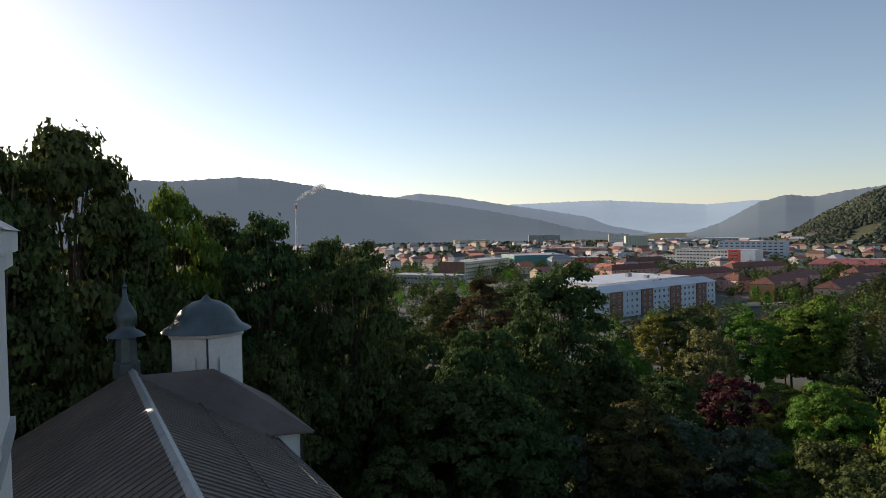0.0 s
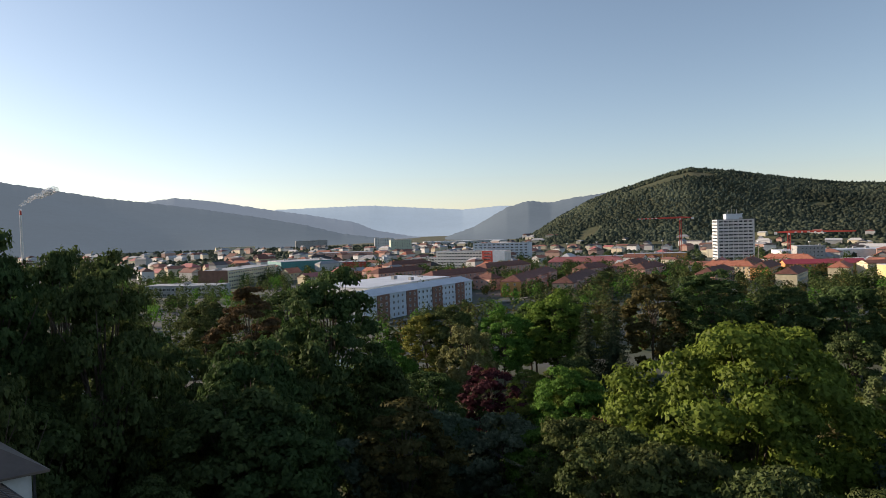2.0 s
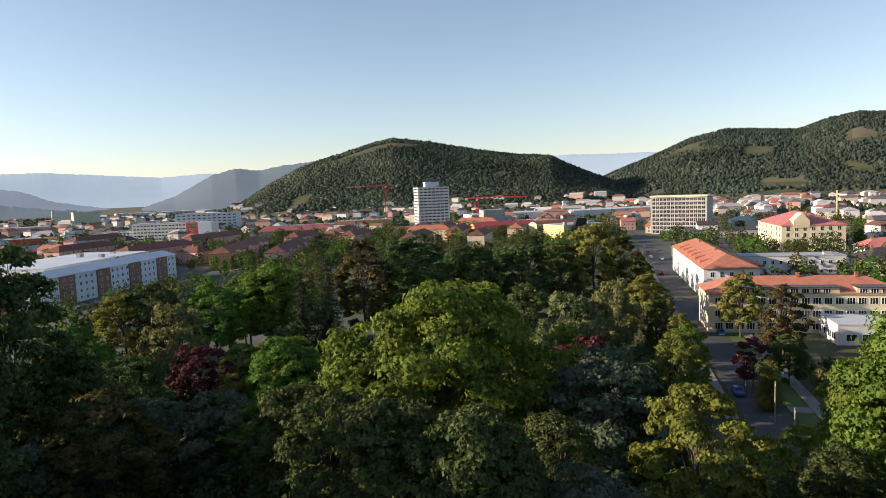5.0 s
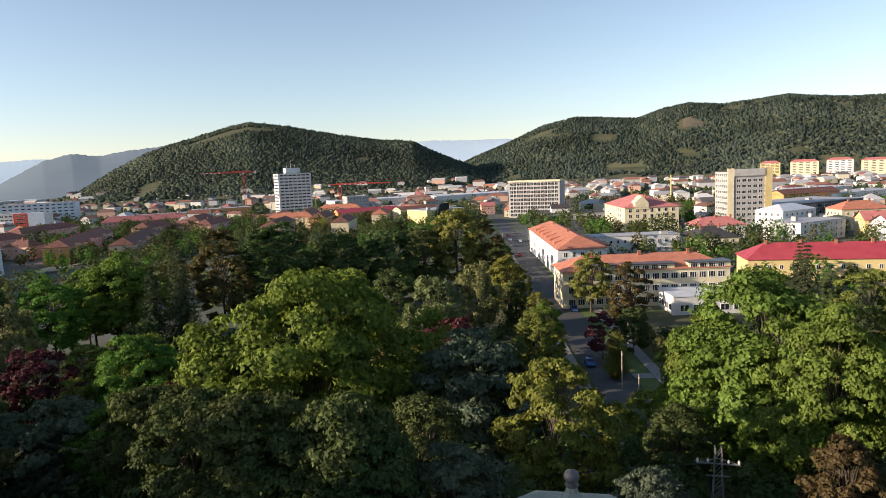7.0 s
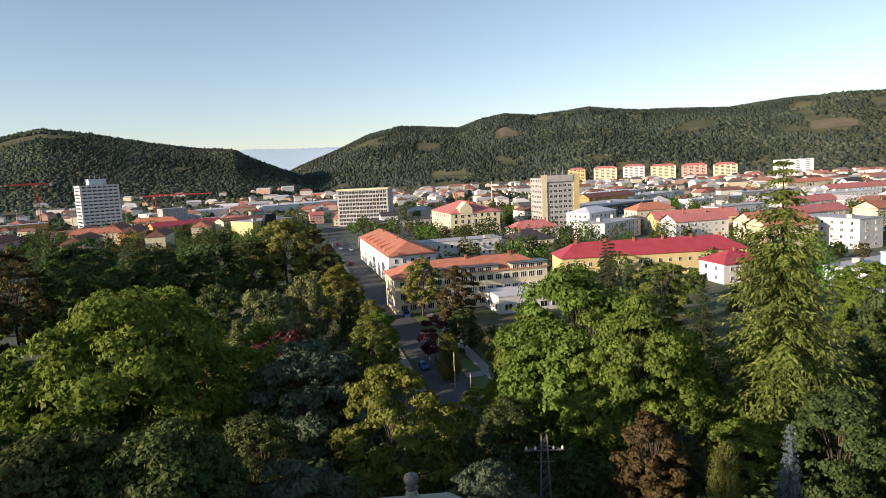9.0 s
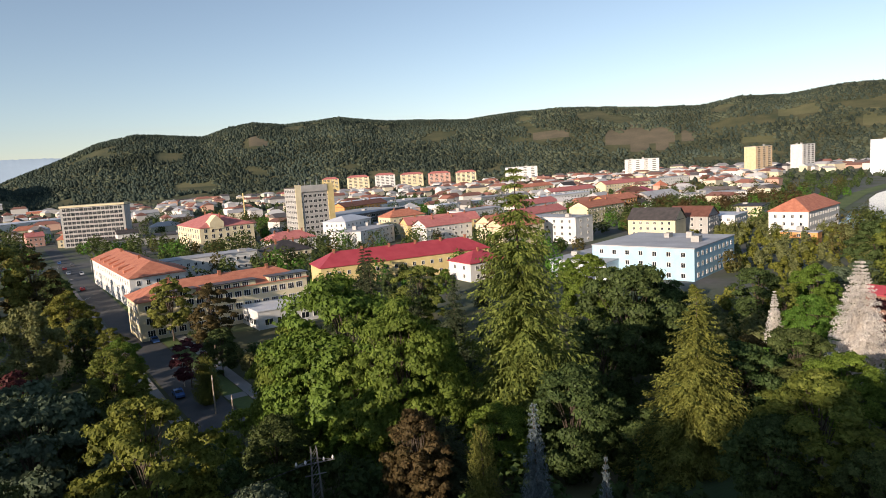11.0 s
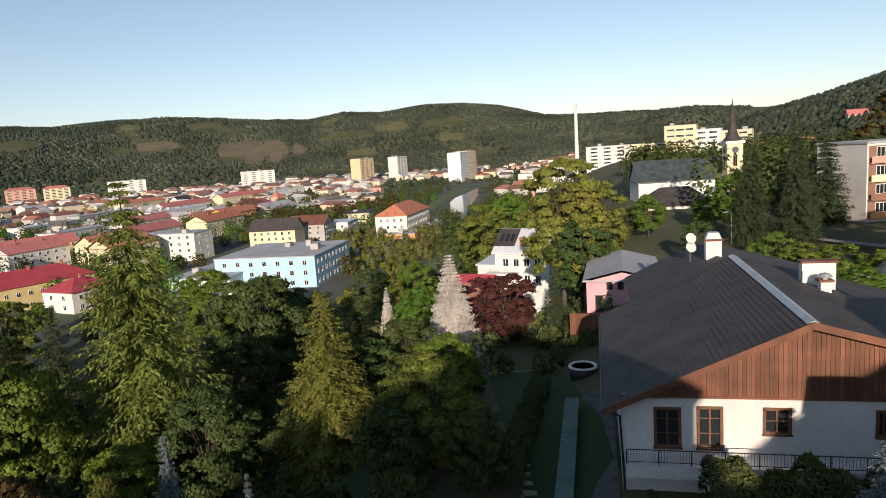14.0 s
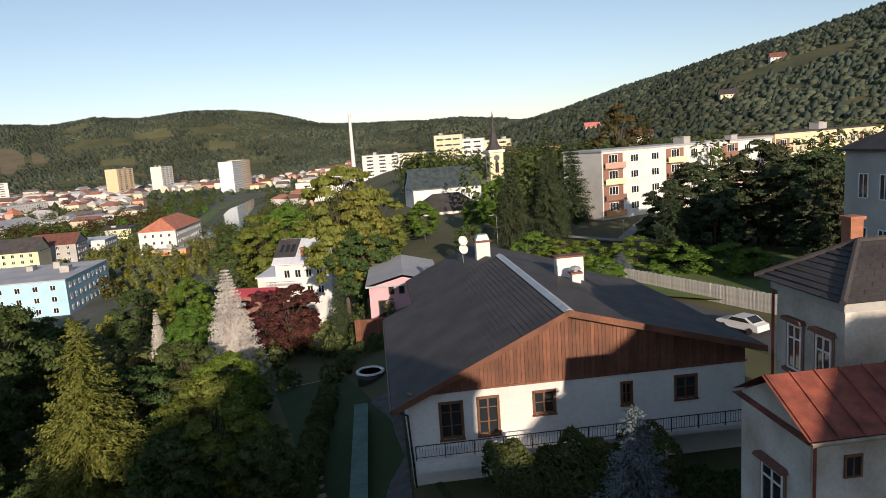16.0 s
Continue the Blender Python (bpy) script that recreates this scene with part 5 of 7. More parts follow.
# ---- trees of the town and undergrowth of the slopes, too many to count ----
def outside(x, y, gap):
    ok = np.ones(len(x), bool)
    for bx, by, an, a, b in FOOT:
        dx, dy = x - bx, y - by
        lx, ly = dx * math.cos(an) + dy * math.sin(an), -dx * math.sin(an) + dy * math.cos(an)
        ok &= ~((lx > -gap) & (lx < a + gap) & (ly > -gap) & (ly < b + gap))
    return ok


def leafy_stuff(name, label, az0, az1, r0, r1, n, hlo, hhi, leaves, size, material, seed, free=None):
    """Many small leafy crowns in one mesh."""
    leaves, size = int(leaves * 1.7), size * 0.85
    rng = np.random.default_rng(seed)
    az, r = rng.uniform(az0, az1, n * 3), np.sqrt(rng.uniform(r0 ** 2, r1 ** 2, n * 3))
    x, y = np.sin(np.radians(az)) * r, np.cos(np.radians(az)) * r
    t = (x - 146) * 0.851 + (y - 58) * 0.525
    o = -(x - 146) * 0.525 + (y - 58) * 0.851
    keep = outside(x, y, 2.0) & ~((abs(o) < 13) & (t > -60) & (t < 420))
    rv = (x - 327) * 0.756 + (y + 232) * -0.655
    ov = (x - 327) * 0.655 + (y + 232) * 0.756
    keep &= ~((abs(ov - 4) < 20) & (rv > -30))
    if free is not None:
        keep &= free(x, y)
    x, y = x[keep][:n], y[keep][:n]
    k = len(x)
    h = rng.uniform(hlo, hhi, k)
    d = rng.normal(size=(k, leaves, 3))
    d /= np.linalg.norm(d, axis=2, keepdims=True)
    lob = 1 + 0.3 * np.sin(3 * d[..., 0] + 7 * rng.random((k, 1))) * np.cos(4 * d[..., 1] + 9 * rng.random((k, 1)))
    rad = h * rng.uniform(0.3, 0.45, k)
    c = np.stack([x, y, gz(x, y) + h * 0.52], -1)[:, None, :] + d * lob[..., None] * np.stack([rad, rad, h * 0.5], -1)[:, None, :] * rng.uniform(0.75, 1.05, (k, leaves, 1))
    v, f = small_leaves(c.reshape(-1, 3), (d + 0.5 * rng.normal(size=d.shape) + (0, 0, .3)).reshape(-1, 3), size, rng)
    return tagged(new(name, mesh_of(name, v.tolist(), f.tolist(), material)), label, "trees", kind="stuff")


def open_bank(x, y):
    """Few trees stand between the clinic and the river."""
    az = np.degrees(np.arctan2(x, y))
    return ~((az > 104) & (az < 126) & (np.hypot(x, y) < 350))


leafy_stuff("town_trees", "dark green trees between the town houses", -16, 128, 215, 620, 900, 6, 13, 130, 0.75, L_DARK, 31, open_bank)
leafy_stuff("town_trees", "green trees between the town houses", -16, 128, 215, 620, 420, 5, 11, 120, 0.7, L_OAK, 32, open_bank)
leafy_stuff("town_trees", "yellowing trees between the town houses", 10, 132, 225, 700, 260, 6, 12, 120, 0.7, L_BRN, 33)
leafy_stuff("town_trees", "dark trees between the flats and terraces", 8, 62, 360, 600, 170, 6, 11, 120, 0.7, L_DARK, 45)
leafy_stuff("riverside_trees", "rows of trees along the river", 125, 136, 150, 520, 170, 5, 12, 140, 0.7, L_DARK, 34)
leafy_stuff("riverside_trees", "pale green willows along the river", 115, 134, 120, 460, 300, 3, 6, 150, 0.5, L_BIRCH, 41)
leafy_stuff("riverside_trees", "yellow green shrubs along the river slope", 113, 133, 100, 420, 460, 1.8, 4, 110, 0.5, L_YEL, 35)
leafy_stuff("town_trees", "dark trees among the farther houses", -16, 135, 600, 880, 700, 5, 11, 55, 0.95, L_DARK, 43)
leafy_stuff("town_trees", "row of browning trees before the tower flats", 103, 121, 455, 540, 150, 7, 11, 110, 0.7, L_BRN, 44)
leafy_stuff("terrace_trees", "trees behind the flats on the terrace", 141, 180, 150, 330, 330, 7, 15, 150, 0.8, L_DARK, 36)
leafy_stuff("undergrowth", "dark undergrowth below the park trees", -34, 70, 26, 170, 1000, 1.5, 5, 70, 0.4, L_DARK, 37, lambda x, y: np.hypot(x + 11, y - 26) > 21)
leafy_stuff("undergrowth", "dark shrubs on the shaded garden slope", 70, 127, 24, 165, 800, 1.0, 3.6, 80, 0.32, L_DARK, 38, lambda x, y: np.hypot(x - 40, y + 18) > 5)
leafy_stuff("undergrowth", "low shrubs of the garden beds", 124, 139, 58, 112, 150, 0.8, 2.4, 90, 0.2, L_DARK, 40, lambda x, y: np.abs(np.hypot(x, y) - 68) > 3)
leafy_stuff("undergrowth", "mixed shrubs of the gardens", 100, 134, 60, 190, 330, 1.2, 4.0, 80, 0.36, L_BIRCH, 39)


# ---- woods on the hills: many small crowns, nobody could count them ----
def woods(name, label, az0, az1, r0, r1, n, size, seed, conifer, slope_min=0.0, thin=0.75):
    rng = np.random.default_rng(seed)
    az = rng.uniform(az0, az1, n * 2)
    r = np.sqrt(rng.uniform(r0 ** 2, r1 ** 2, n * 2))
    x, y = np.sin(np.radians(az)) * r, np.cos(np.radians(az)) * r
    z = gz(x, y)
    clear = wave(x, y, 90, 1.0) + 0.6 * wave(x, y, 41, 3.0)
    cut = clearing(az, r, 0) | clearing(az, r, 1)
    keep = (z > slope_min) & (clear < thin) & ~cut
    x, y, z = x[keep][:n], y[keep][:n], z[keep][:n]
    k = len(x)
    s = size * rng.uniform(0.6, 1.35, k)
    con = rng.random(k) < conifer
    a = 5
    prof = np.array([[1.0, 0.0], [0.9, 0.36], [0.0, 0.58]])
    profc = np.array([[0.8, 0.0], [0.5, 0.5], [0.0, 0.9]])
    V, F, I = [], [], []
    ang = np.arange(a) * 2 * np.pi / a
    P = np.where(con[:, None, None], profc, prof)
    rad = P[:, :2, 0][:, :, None] * s[:, None, None] * 0.55 * rng.uniform(0.7, 1.3, (k, 2, a))
    hz = P[:, :2, 1][:, :, None] * s[:, None, None] * rng.uniform(0.85, 1.15, (k, 2, a))
    th = ang[None, None, :] + rng.uniform(0, 1, (k, 1, 1))
    vx, vy, vz = x[:, None, None] + rad * np.cos(th), y[:, None, None] + rad * np.sin(th), z[:, None, None] + hz - 1
    ring = np.stack([vx, vy, vz], -1).reshape(k, 2 * a, 3)
    tip = np.stack([x, y, z + P[:, 2, 1] * s - 1], -1)[:, None, :]
    allv = np.concatenate([ring, tip], 1)
    b = (np.arange(k) * (2 * a + 1))[:, None, None]
    j = np.arange(a)
    tri = []
    for L in range(1):
        tri.append(np.stack([L * a + j, L * a + (j + 1) % a, (L + 1) * a + (j + 1) % a], -1))
        tri.append(np.stack([L * a + j, (L + 1) * a + (j + 1) % a, (L + 1) * a + j], -1))
    tri.append(np.stack([a + j, a + (j + 1) % a, np.full(a, 2 * a)], -1))
    tri = np.concatenate(tri)
    f = (tri[None] + b).reshape(-1, 3)
    idx = np.repeat(con.astype(np.int32), len(tri))
    me = mesh_of(name, allv.reshape(-1, 3).tolist(), f.tolist(), [L_HILL, L_HILC], idx, True)
    return tagged(new(name, me), label, "woods", kind="stuff")


woods("hill_woods", "mixed woods covering the round hill", 22, 62, 1150, 1800, 22000, 7.5, 1, 0.2, 3, 0.95)
woods("ridge_woods", "dark spruce woods on the long ridge", 58, 100, 1450, 2400, 26000, 8.5, 2, 0.65, -4, 0.85)
woods("ridge_woods", "mixed woods and clearings on the ridge", 100, 150, 1400, 2400, 22000, 8.5, 3, 0.4, -4, 0.7)
woods("slope_woods", "woods rising on the near hillside", 146, 196, 255, 1080, 15000, 6, 4, 0.4, 21, 0.8)
woods("valley_trees", "trees scattered through the valley", -16, 60, 760, 2000, 7000, 8, 5, 0.15, -9)
woods("valley_trees", "trees scattered between the far houses", 60, 135, 820, 1420, 5500, 8, 6, 0.2, -9)


# ---- distant ridges: backdrop far behind the town ----
def ridge_backdrop(name, label, pts, r, foot, material, rough=3.0):
    az = np.arange(pts[0][0], pts[-1][0] + 0.01, 0.12)
    h = 37 + np.interp(az, [p[0] for p in pts], [p[1] for p in pts]) * r
    rng = np.random.default_rng(int(r))
    base_h = h
    h = h + rough * 0.35 * np.abs(rng.normal(size=len(az))) + rough * 0.6 * np.sin(az * 9.1) * np.sin(az * 3.7)
    vs, fs = [], []
    for a, t, t5 in zip(az, base_h, h):
        for k in range(6):
            f = k / 5
            rr = foot + (r - foot) * f
            x, y, _ = polar(a, rr)
            vs.append((x, y, t5 if k == 5 else -25 + (t + 25) * float(sm(0, 1, f)) ** 0.8))
    n = len(az)
    for i in range(n - 1):
        for k in range(5):
            fs.append((i * 6 + k, i * 6 + k + 1, (i + 1) * 6 + k + 1, (i + 1) * 6 + k))
    return tagged(new(name, mesh_of(name, vs, fs, material, None, True)), label, "hills", kind="structure")


# Haze is painted into these colours; the last number makes them glow.
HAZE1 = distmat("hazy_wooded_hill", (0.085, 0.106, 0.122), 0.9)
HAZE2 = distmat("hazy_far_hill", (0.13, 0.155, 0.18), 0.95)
HAZE3 = distmat("hazy_farthest_hill", (0.205, 0.255, 0.295), 0.95)
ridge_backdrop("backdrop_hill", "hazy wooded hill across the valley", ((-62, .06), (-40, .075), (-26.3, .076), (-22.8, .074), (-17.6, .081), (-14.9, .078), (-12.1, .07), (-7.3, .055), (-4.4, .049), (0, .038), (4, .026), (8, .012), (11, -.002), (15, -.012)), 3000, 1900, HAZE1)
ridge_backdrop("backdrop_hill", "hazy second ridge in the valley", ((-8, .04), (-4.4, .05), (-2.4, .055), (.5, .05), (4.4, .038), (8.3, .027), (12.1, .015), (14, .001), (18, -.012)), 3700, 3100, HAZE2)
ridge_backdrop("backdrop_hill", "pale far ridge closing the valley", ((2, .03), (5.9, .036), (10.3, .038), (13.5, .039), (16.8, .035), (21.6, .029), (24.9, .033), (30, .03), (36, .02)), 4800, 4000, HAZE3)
ridge_backdrop("backdrop_hill", "haze-blue wooded spur in the valley", ((20, -.012), (22.5, .002), (25.4, .03), (27.3, .039), (29.2, .035), (31, .041), (36, .05), (40, .04)), 3000, 2200, HAZE1)
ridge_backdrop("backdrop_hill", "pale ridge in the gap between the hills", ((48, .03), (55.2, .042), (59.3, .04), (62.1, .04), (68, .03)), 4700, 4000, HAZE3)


# ---- the big house with the boarded gable ----
def slope_courses(p00, p10, p11, p01, n, lift=0.04):
    """Overlapping courses of shingles on the slope from the eave p00-p10 to the ridge p01-p11."""
    g = Geo()
    a, b, c, d = Vector(p00), Vector(p10), Vector(p11), Vector(p01)
    nor = (b - a).cross(d - a).normalized()
    for k in range(n):
        f0, f1 = k / n, (k + 1.12) / n
        l0, r0, l1, r1 = a.lerp(d, f0), b.lerp(c, f0), a.lerp(d, min(f1, 1)), b.lerp(c, min(f1, 1))
        m = max(1, int((r0 - l0).length / 0.45))
        off = 0.5 * (k % 2)
        for j in range(m + 1):
            s0, s1 = max(0, (j - off) / m), min(1, (j + 1 - off) / m - 0.03 / m)
            if s1 <= s0:
                continue
            t = lift * (1 + 0.35 * math.sin(j * 12.9 + k * 7.3))
            q = [l0.lerp(r0, s0) + nor * t, l0.lerp(r0, s1) + nor * t, l1.lerp(r1, s1) + nor * 0.008, l1.lerp(r1, s0) + nor * 0.008]
            g.face(q)
            g.face([l0.lerp(r0, s0), l0.lerp(r0, s1), q[1], q[0]])
    return g


HX, HY, HZ, HA = 21.86, -25.69, 18.4, -137.9
house = thing("house", "large white house with dark shingled roof and brown boarded gable", "house", pose(HX, HY, HZ, 0, 0, HA))
W, LEN, AX, AZ_, EL, ER = 19.2, 18.0, 8.85, 9.45, 4.95, 6.35
XL, XR = -0.9, 20.1


def roof_z(x):
    return EL + (AZ_ - EL) * (x - XL) / (AX - XL) if x < AX else ER + (AZ_ - ER) * (XR - x) / (XR - AX)


hw_ = Geo()
holes = [(1.65, 2.89, 2.67, 4.78), (3.75, 4.91, 2.67, 4.87), (6.87, 8.08, 3.53, 4.87), (11.9, 12.5, 3.55, 4.85), (15.04, 16.3, 3.51, 4.88)]
xs, zs = sorted({0.0, W, *[h[0] for h in holes], *[h[1] for h in holes]}), sorted({-1.0, 5.5, *[h[2] for h in holes], *[h[3] for h in holes]})
for x0, x1 in zip(xs, xs[1:]):
    for z0, z1 in zip(zs, zs[1:]):
        if not any(h[0] <= x0 and x1 <= h[1] and h[2] <= z0 and z1 <= h[3] for h in holes):
            hw_.face([(x0, 0, z0), (x1, 0, z0), (x1, 0, z1), (x0, 0, z1)])
for x0, x1, z0, z1 in holes:
    hw_.face([(x0, 0, z0), (x0, 0, z1), (x0, 0.3, z1), (x0, 0.3, z0)]).face([(x1, 0, z1), (x1, 0, z0), (x1, 0.3, z0), (x1, 0.3, z1)])
    hw_.face([(x0, 0, z1), (x1, 0, z1), (x1, 0.3, z1), (x0, 0.3, z1)]).face([(x0, 0.3, z0), (x1, 0.3, z0), (x1, 0, z0), (x0, 0, z0)])
for bx in ((0, 0.31, -1, 0.3, LEN, 5.0), (W - 0.3, 0.31, -1, W, LEN, 6.3)):
    part("side_wall", Geo().box(*bx).mesh("side_wall", WHITE), house)
part("rear_gable_wall", Geo().box(0.31, LEN - 0.3, -1, W - 0.31, LEN - .01, 5.5).mesh("rear_gable_wall", WHITE), house)
part("inner_wall", Geo().box(0.31, 2.5, -1, W - 0.31, 2.6, 5.5).mesh("inner_wall", GREYW), house)
fwb = bmesh.new()
fwb.from_mesh(hw_.mesh("wall_parts", WHITE))
bmesh.ops.remove_doubles(fwb, verts=fwb.verts, dist=0.0005)
fwm = bpy.data.meshes.new("front_wall")
fwb.to_mesh(fwm)
fwb.free()
fwm.materials.append(WHITE)
part("front_wall", fwm, house, "white rendered front wall")
for i, (x0, x1, z0, z1) in enumerate(holes):
    w, h = x1 - x0, z1 - z0
    door = i < 2
    fr = Geo().box(x0 - .06, -0.05, z0, x0 + .09, 0.14, z1).box(x1 - .09, -0.05, z0, x1 + .06, 0.14, z1).box(x0 - .06, -0.05, z1 - .09, x1 + .06, 0.14, z1 + .06).box(x0 + .09, 0.02, z0, x1 - .09, 0.14, z0 + .12)
    fr.box((x0 + x1) / 2 - .045, 0.02, z0 + .12, (x0 + x1) / 2 + .045, 0.13, z1 - .09)
    for f in ((0.35, 0.72) if door else (0.5,)):
        fr.box(x0 + .09, 0.04, z0 + h * f - .02, x1 - .09, 0.12, z0 + h * f + .02)
    win = part("door" if door else "window", fr.mesh("frame", FRAMEB), house, "brown glazed balcony door" if door else "brown framed window")
    part("pane", Geo().box(x0 + .05, 0.08, z0 + .05, x1 - .05, 0.1, z1 - .05).mesh("pane", GLASS), win)
    part("sill", Geo().box(x0 - .1, -0.14, z0 - .07, x1 + .1, 0.02, z0 - .003).mesh("sill", FRAMEB), win)
# boards of the gable
nb = 92
for k in range(nb):
    x0, x1 = k * W / nb + 0.008, (k + 1) * W / nb - 0.008
    p = 0.045 + 0.012 * math.sin(k * 5.1)
    part("board", Geo().prism([(x0, 5.45), (x1, 5.45), (x1, max(5.46, roof_z(x1) - 0.16)), (x0, max(5.46, roof_z(x0) - 0.16))], -p, -0.004).mesh("board", WOOD), house)
part("gable_backing", Geo().prism([(0, 5.5), (W, 5.5), (W, roof_z(W) - .2), (AX, AZ_ - .2), (0, roof_z(0) - .2)], 0.0, 0.25).mesh("gable_backing", BROWN), house)
part("drip_board", Geo().box(-0.05, -0.1, 5.36, W + .05, -0.06, 5.48).mesh("drip_board", WOOD), house)
y0, y1 = -0.75, LEN + 0.2
rf = part("roof", Geo().prism([(XL, EL - .18), (AX, AZ_ - .18), (XR, ER - .18), (XR, ER), (AX, AZ_), (XL, EL)], y0, y1).mesh("roof", ROOFD), house)
tagged(part("shingles", slope_courses((XL, y1, EL), (XL, y0, EL), (AX, y0, AZ_), (AX, y1, AZ_), 34).mesh("shingles", ROOFD), rf, "dark slate shingles in courses"), kind="stuff")
tagged(part("shingles", slope_courses((XR, y0, ER), (XR, y1, ER), (AX, y1, AZ_), (AX, y0, AZ_), 36).mesh("shingles", ROOFD), rf, "dark slate shingles in courses"), kind="stuff")
part("ridge_cap", Geo().prism([(AX - .3, AZ_ - .04), (AX, AZ_ + .12), (AX + .3, AZ_ - .02), (AX, AZ_ + .06)], y0, y1).mesh("ridge_cap", GALV), rf)
for a, b in (((XL, EL), (AX, AZ_)), ((AX, AZ_), (XR, ER))):
    part("barge_board", Geo().prism([(a[0], a[1] - .32), (b[0], b[1] - .32), (b[0], b[1] + .05), (a[0], a[1] + .05)], y0 - .04, y0 - .003).mesh("barge_board", WOOD), rf)
part("gutter", Geo().tube((XL - .06, y0, EL - .1), (XL - .06, y1, EL - .1), .08, .08, 8).mesh("gutter", IRON), house)
part("downpipe", Geo().tube((XL, -.3, EL - .15), (-.1, -.15, EL - .6), .06).tube((-.1, -.15, EL - .6), (0.1, -.12, -.3), .06).mesh("downpipe", IRON), house)
# rear wing, a little lower
part("rear_wall", Geo().box(2.6, LEN + .003, -1, 17, LEN + 11, 5.6).mesh("rear_wall", WHITE), house)
rw = part("rear_roof", Geo().prism([(1.6, 5.6), (8.3, 8.9), (18, 6.2), (18, 6.0), (8.3, 8.7), (1.6, 5.4)], LEN + .25, LEN + 11.5).mesh("rear_roof", ROOFD), house)
tagged(part("shingles", slope_courses((1.6, LEN + 11.5, 5.6), (1.6, LEN + .3, 5.6), (8.3, LEN + .3, 8.9), (8.3, LEN + 11.5, 8.9), 24).mesh("shingles", ROOFD), rw, "dark slate shingles in courses"), kind="stuff")


def chimney(x, y, w, d, zb, zt, cap=True):
    g = Geo().box(x - w / 2, y - d / 2, zb, x + w / 2, y + d / 2, zt)
    c = part("chimney", g.mesh("chimney", WHITE), house, "white rendered chimney")
    if cap:
        part("cap", Geo().box(x - w / 2 - .12, y - d / 2 - .12, zt + .003, x + w / 2 + .12, y + d / 2 + .12, zt + .13).mesh("cap", ROOFB), c)
    return c


c1 = chimney(12.9, 12.4, 2.0, 0.7, 6.5, 9.9)
c2 = chimney(12.8, 10.6, 0.62, 0.6, 6.5, 9.0)
c3 = chimney(8.1, 21.8, 1.2, 0.9, 7, 10.1)
part("cowl", Geo().tube((12.8, 10.6, 9.1), (12.8, 10.6, 9.3), .2).lathe([(0.45, 9.3), (0.3, 9.48), (0.02, 9.56)], 10, cx=12.8, cy=10.6).mesh("cowl", GALV), c2)
part("cowl", Geo().prism([(7.5, 10.25), (8.7, 10.25), (8.5, 10.75), (7.7, 10.75)], 21.4, 22.2).mesh("cowl", GALV), c3)
for k in range(2):
    part("satellite_dish", Geo().lathe([(0.05, 0), (0.25, 0.05), (0.45, 0.16), (0.43, 0.18)], 16).mesh("satellite_dish", WHITE, True), house, "white satellite dish", pose(6.6, 23.4, 9.3 + .75 * k, 70, 0, 20))
part("aerial", Geo().tube((6.6, 23.6, 7), (6.6, 23.6, 10.4), .03).mesh("aerial", GALV), house)
part("aerial", Geo().tube((10.2, 6, 8.9), (10.2, 6, 10.6), .03).mesh("aerial", IRON), house)
# balcony and its rail
bal = part("balcony", Geo().box(0.1, -1.3, 2.0, 19.0, -0.003, 2.25).box(0.1, -1.32, 1.55, 9.0, -1.2, 2.0).mesh("balcony", WHITE), house, "white concrete balcony")
rg = Geo().tube((0.15, -1.25, 3.05), (18.9, -1.25, 3.05), .03, .03, 6).tube((0.15, -1.25, 2.4), (18.9, -1.25, 2.4), .02, .02, 5)
part("rail", rg.mesh("rail", IRON), bal, "black iron balcony rail")
bar = Geo().tube((0, 0, 0), (0, 0, .65), .012, .012, 4).mesh("baluster", IRON)
for k in range(126):
    part("baluster", bar, bal, m=pose(0.2 + k * 0.149, -1.25, 2.4))
post = Geo().box(-.025, -.025, 0, .025, .025, .85).mesh("rail_post", IRON)
for k in range(13):
    part("rail_post", post, bal, m=pose(0.15 + k * 1.562, -1.25, 2.2))
for k in range(6):
    part("step", Geo().box(18.9 + .3 * k, -1.3, 2.0 - .18 * (k + 1), 19.2 + .3 * k, -0.1, 2.2 - .18 * k).mesh("step", PAVE), house)
# paved strips and the green covered wall beside the house
def hl(x, y):
    v = Matrix.Rotation(radians(HA), 3, 'Z') @ Vector((x, y, 0))
    return HX + v.x, HY + v.y


ribbon("side_path", [hl(-1.3, -6), hl(-1.3, 16)], 2.2, SETT, "dark stone sett path beside the house", "path", 0.08)
ribbon("front_path", [hl(-1, -3.6), hl(12, -3.6)], 2.0, SETT, "dark sett yard before the house", "path", 0.1)
gx, gy = hl(-3.1, -8)
gw = thing("garden_wall", "low garden wall capped with green sheet metal", "wall", pose(gx, gy, 17.4, 0, 0, HA))
part("wall", Geo().box(-.3, 0, -2, .3, 21, 1.0).mesh("wall", GREYW), gw)
for k in range(7):
    part("cap_sheet", Geo().prism([(-.5, 1.0), (.5, 1.06), (.5, 1.12), (-.5, 1.08)], 3.0 * k + .015, 3.0 * k + 2.985).mesh("cap_sheet", GREENM), gw)
sx_, sy_ = hl(-5, -2)
for k in range(14):
    x, y = hl(-4.7, 14 - 1.1 * k)
    sl = thing("log_step", "weathered wooden board laid on the slope", "step", pose(x, y, gnd(x, y) + .1, 0, 0, HA), "garden boards")
    part("board", Geo().box(-.9, -.22, -.25, .9, .22, .08).mesh("board", POLEW), sl)
tx, ty = polar(136.4, 55)[:2]
tp = thing("pool_tub", "round garden tub with a white padded rim", "tub", pose(tx, ty, gnd(tx, ty)))
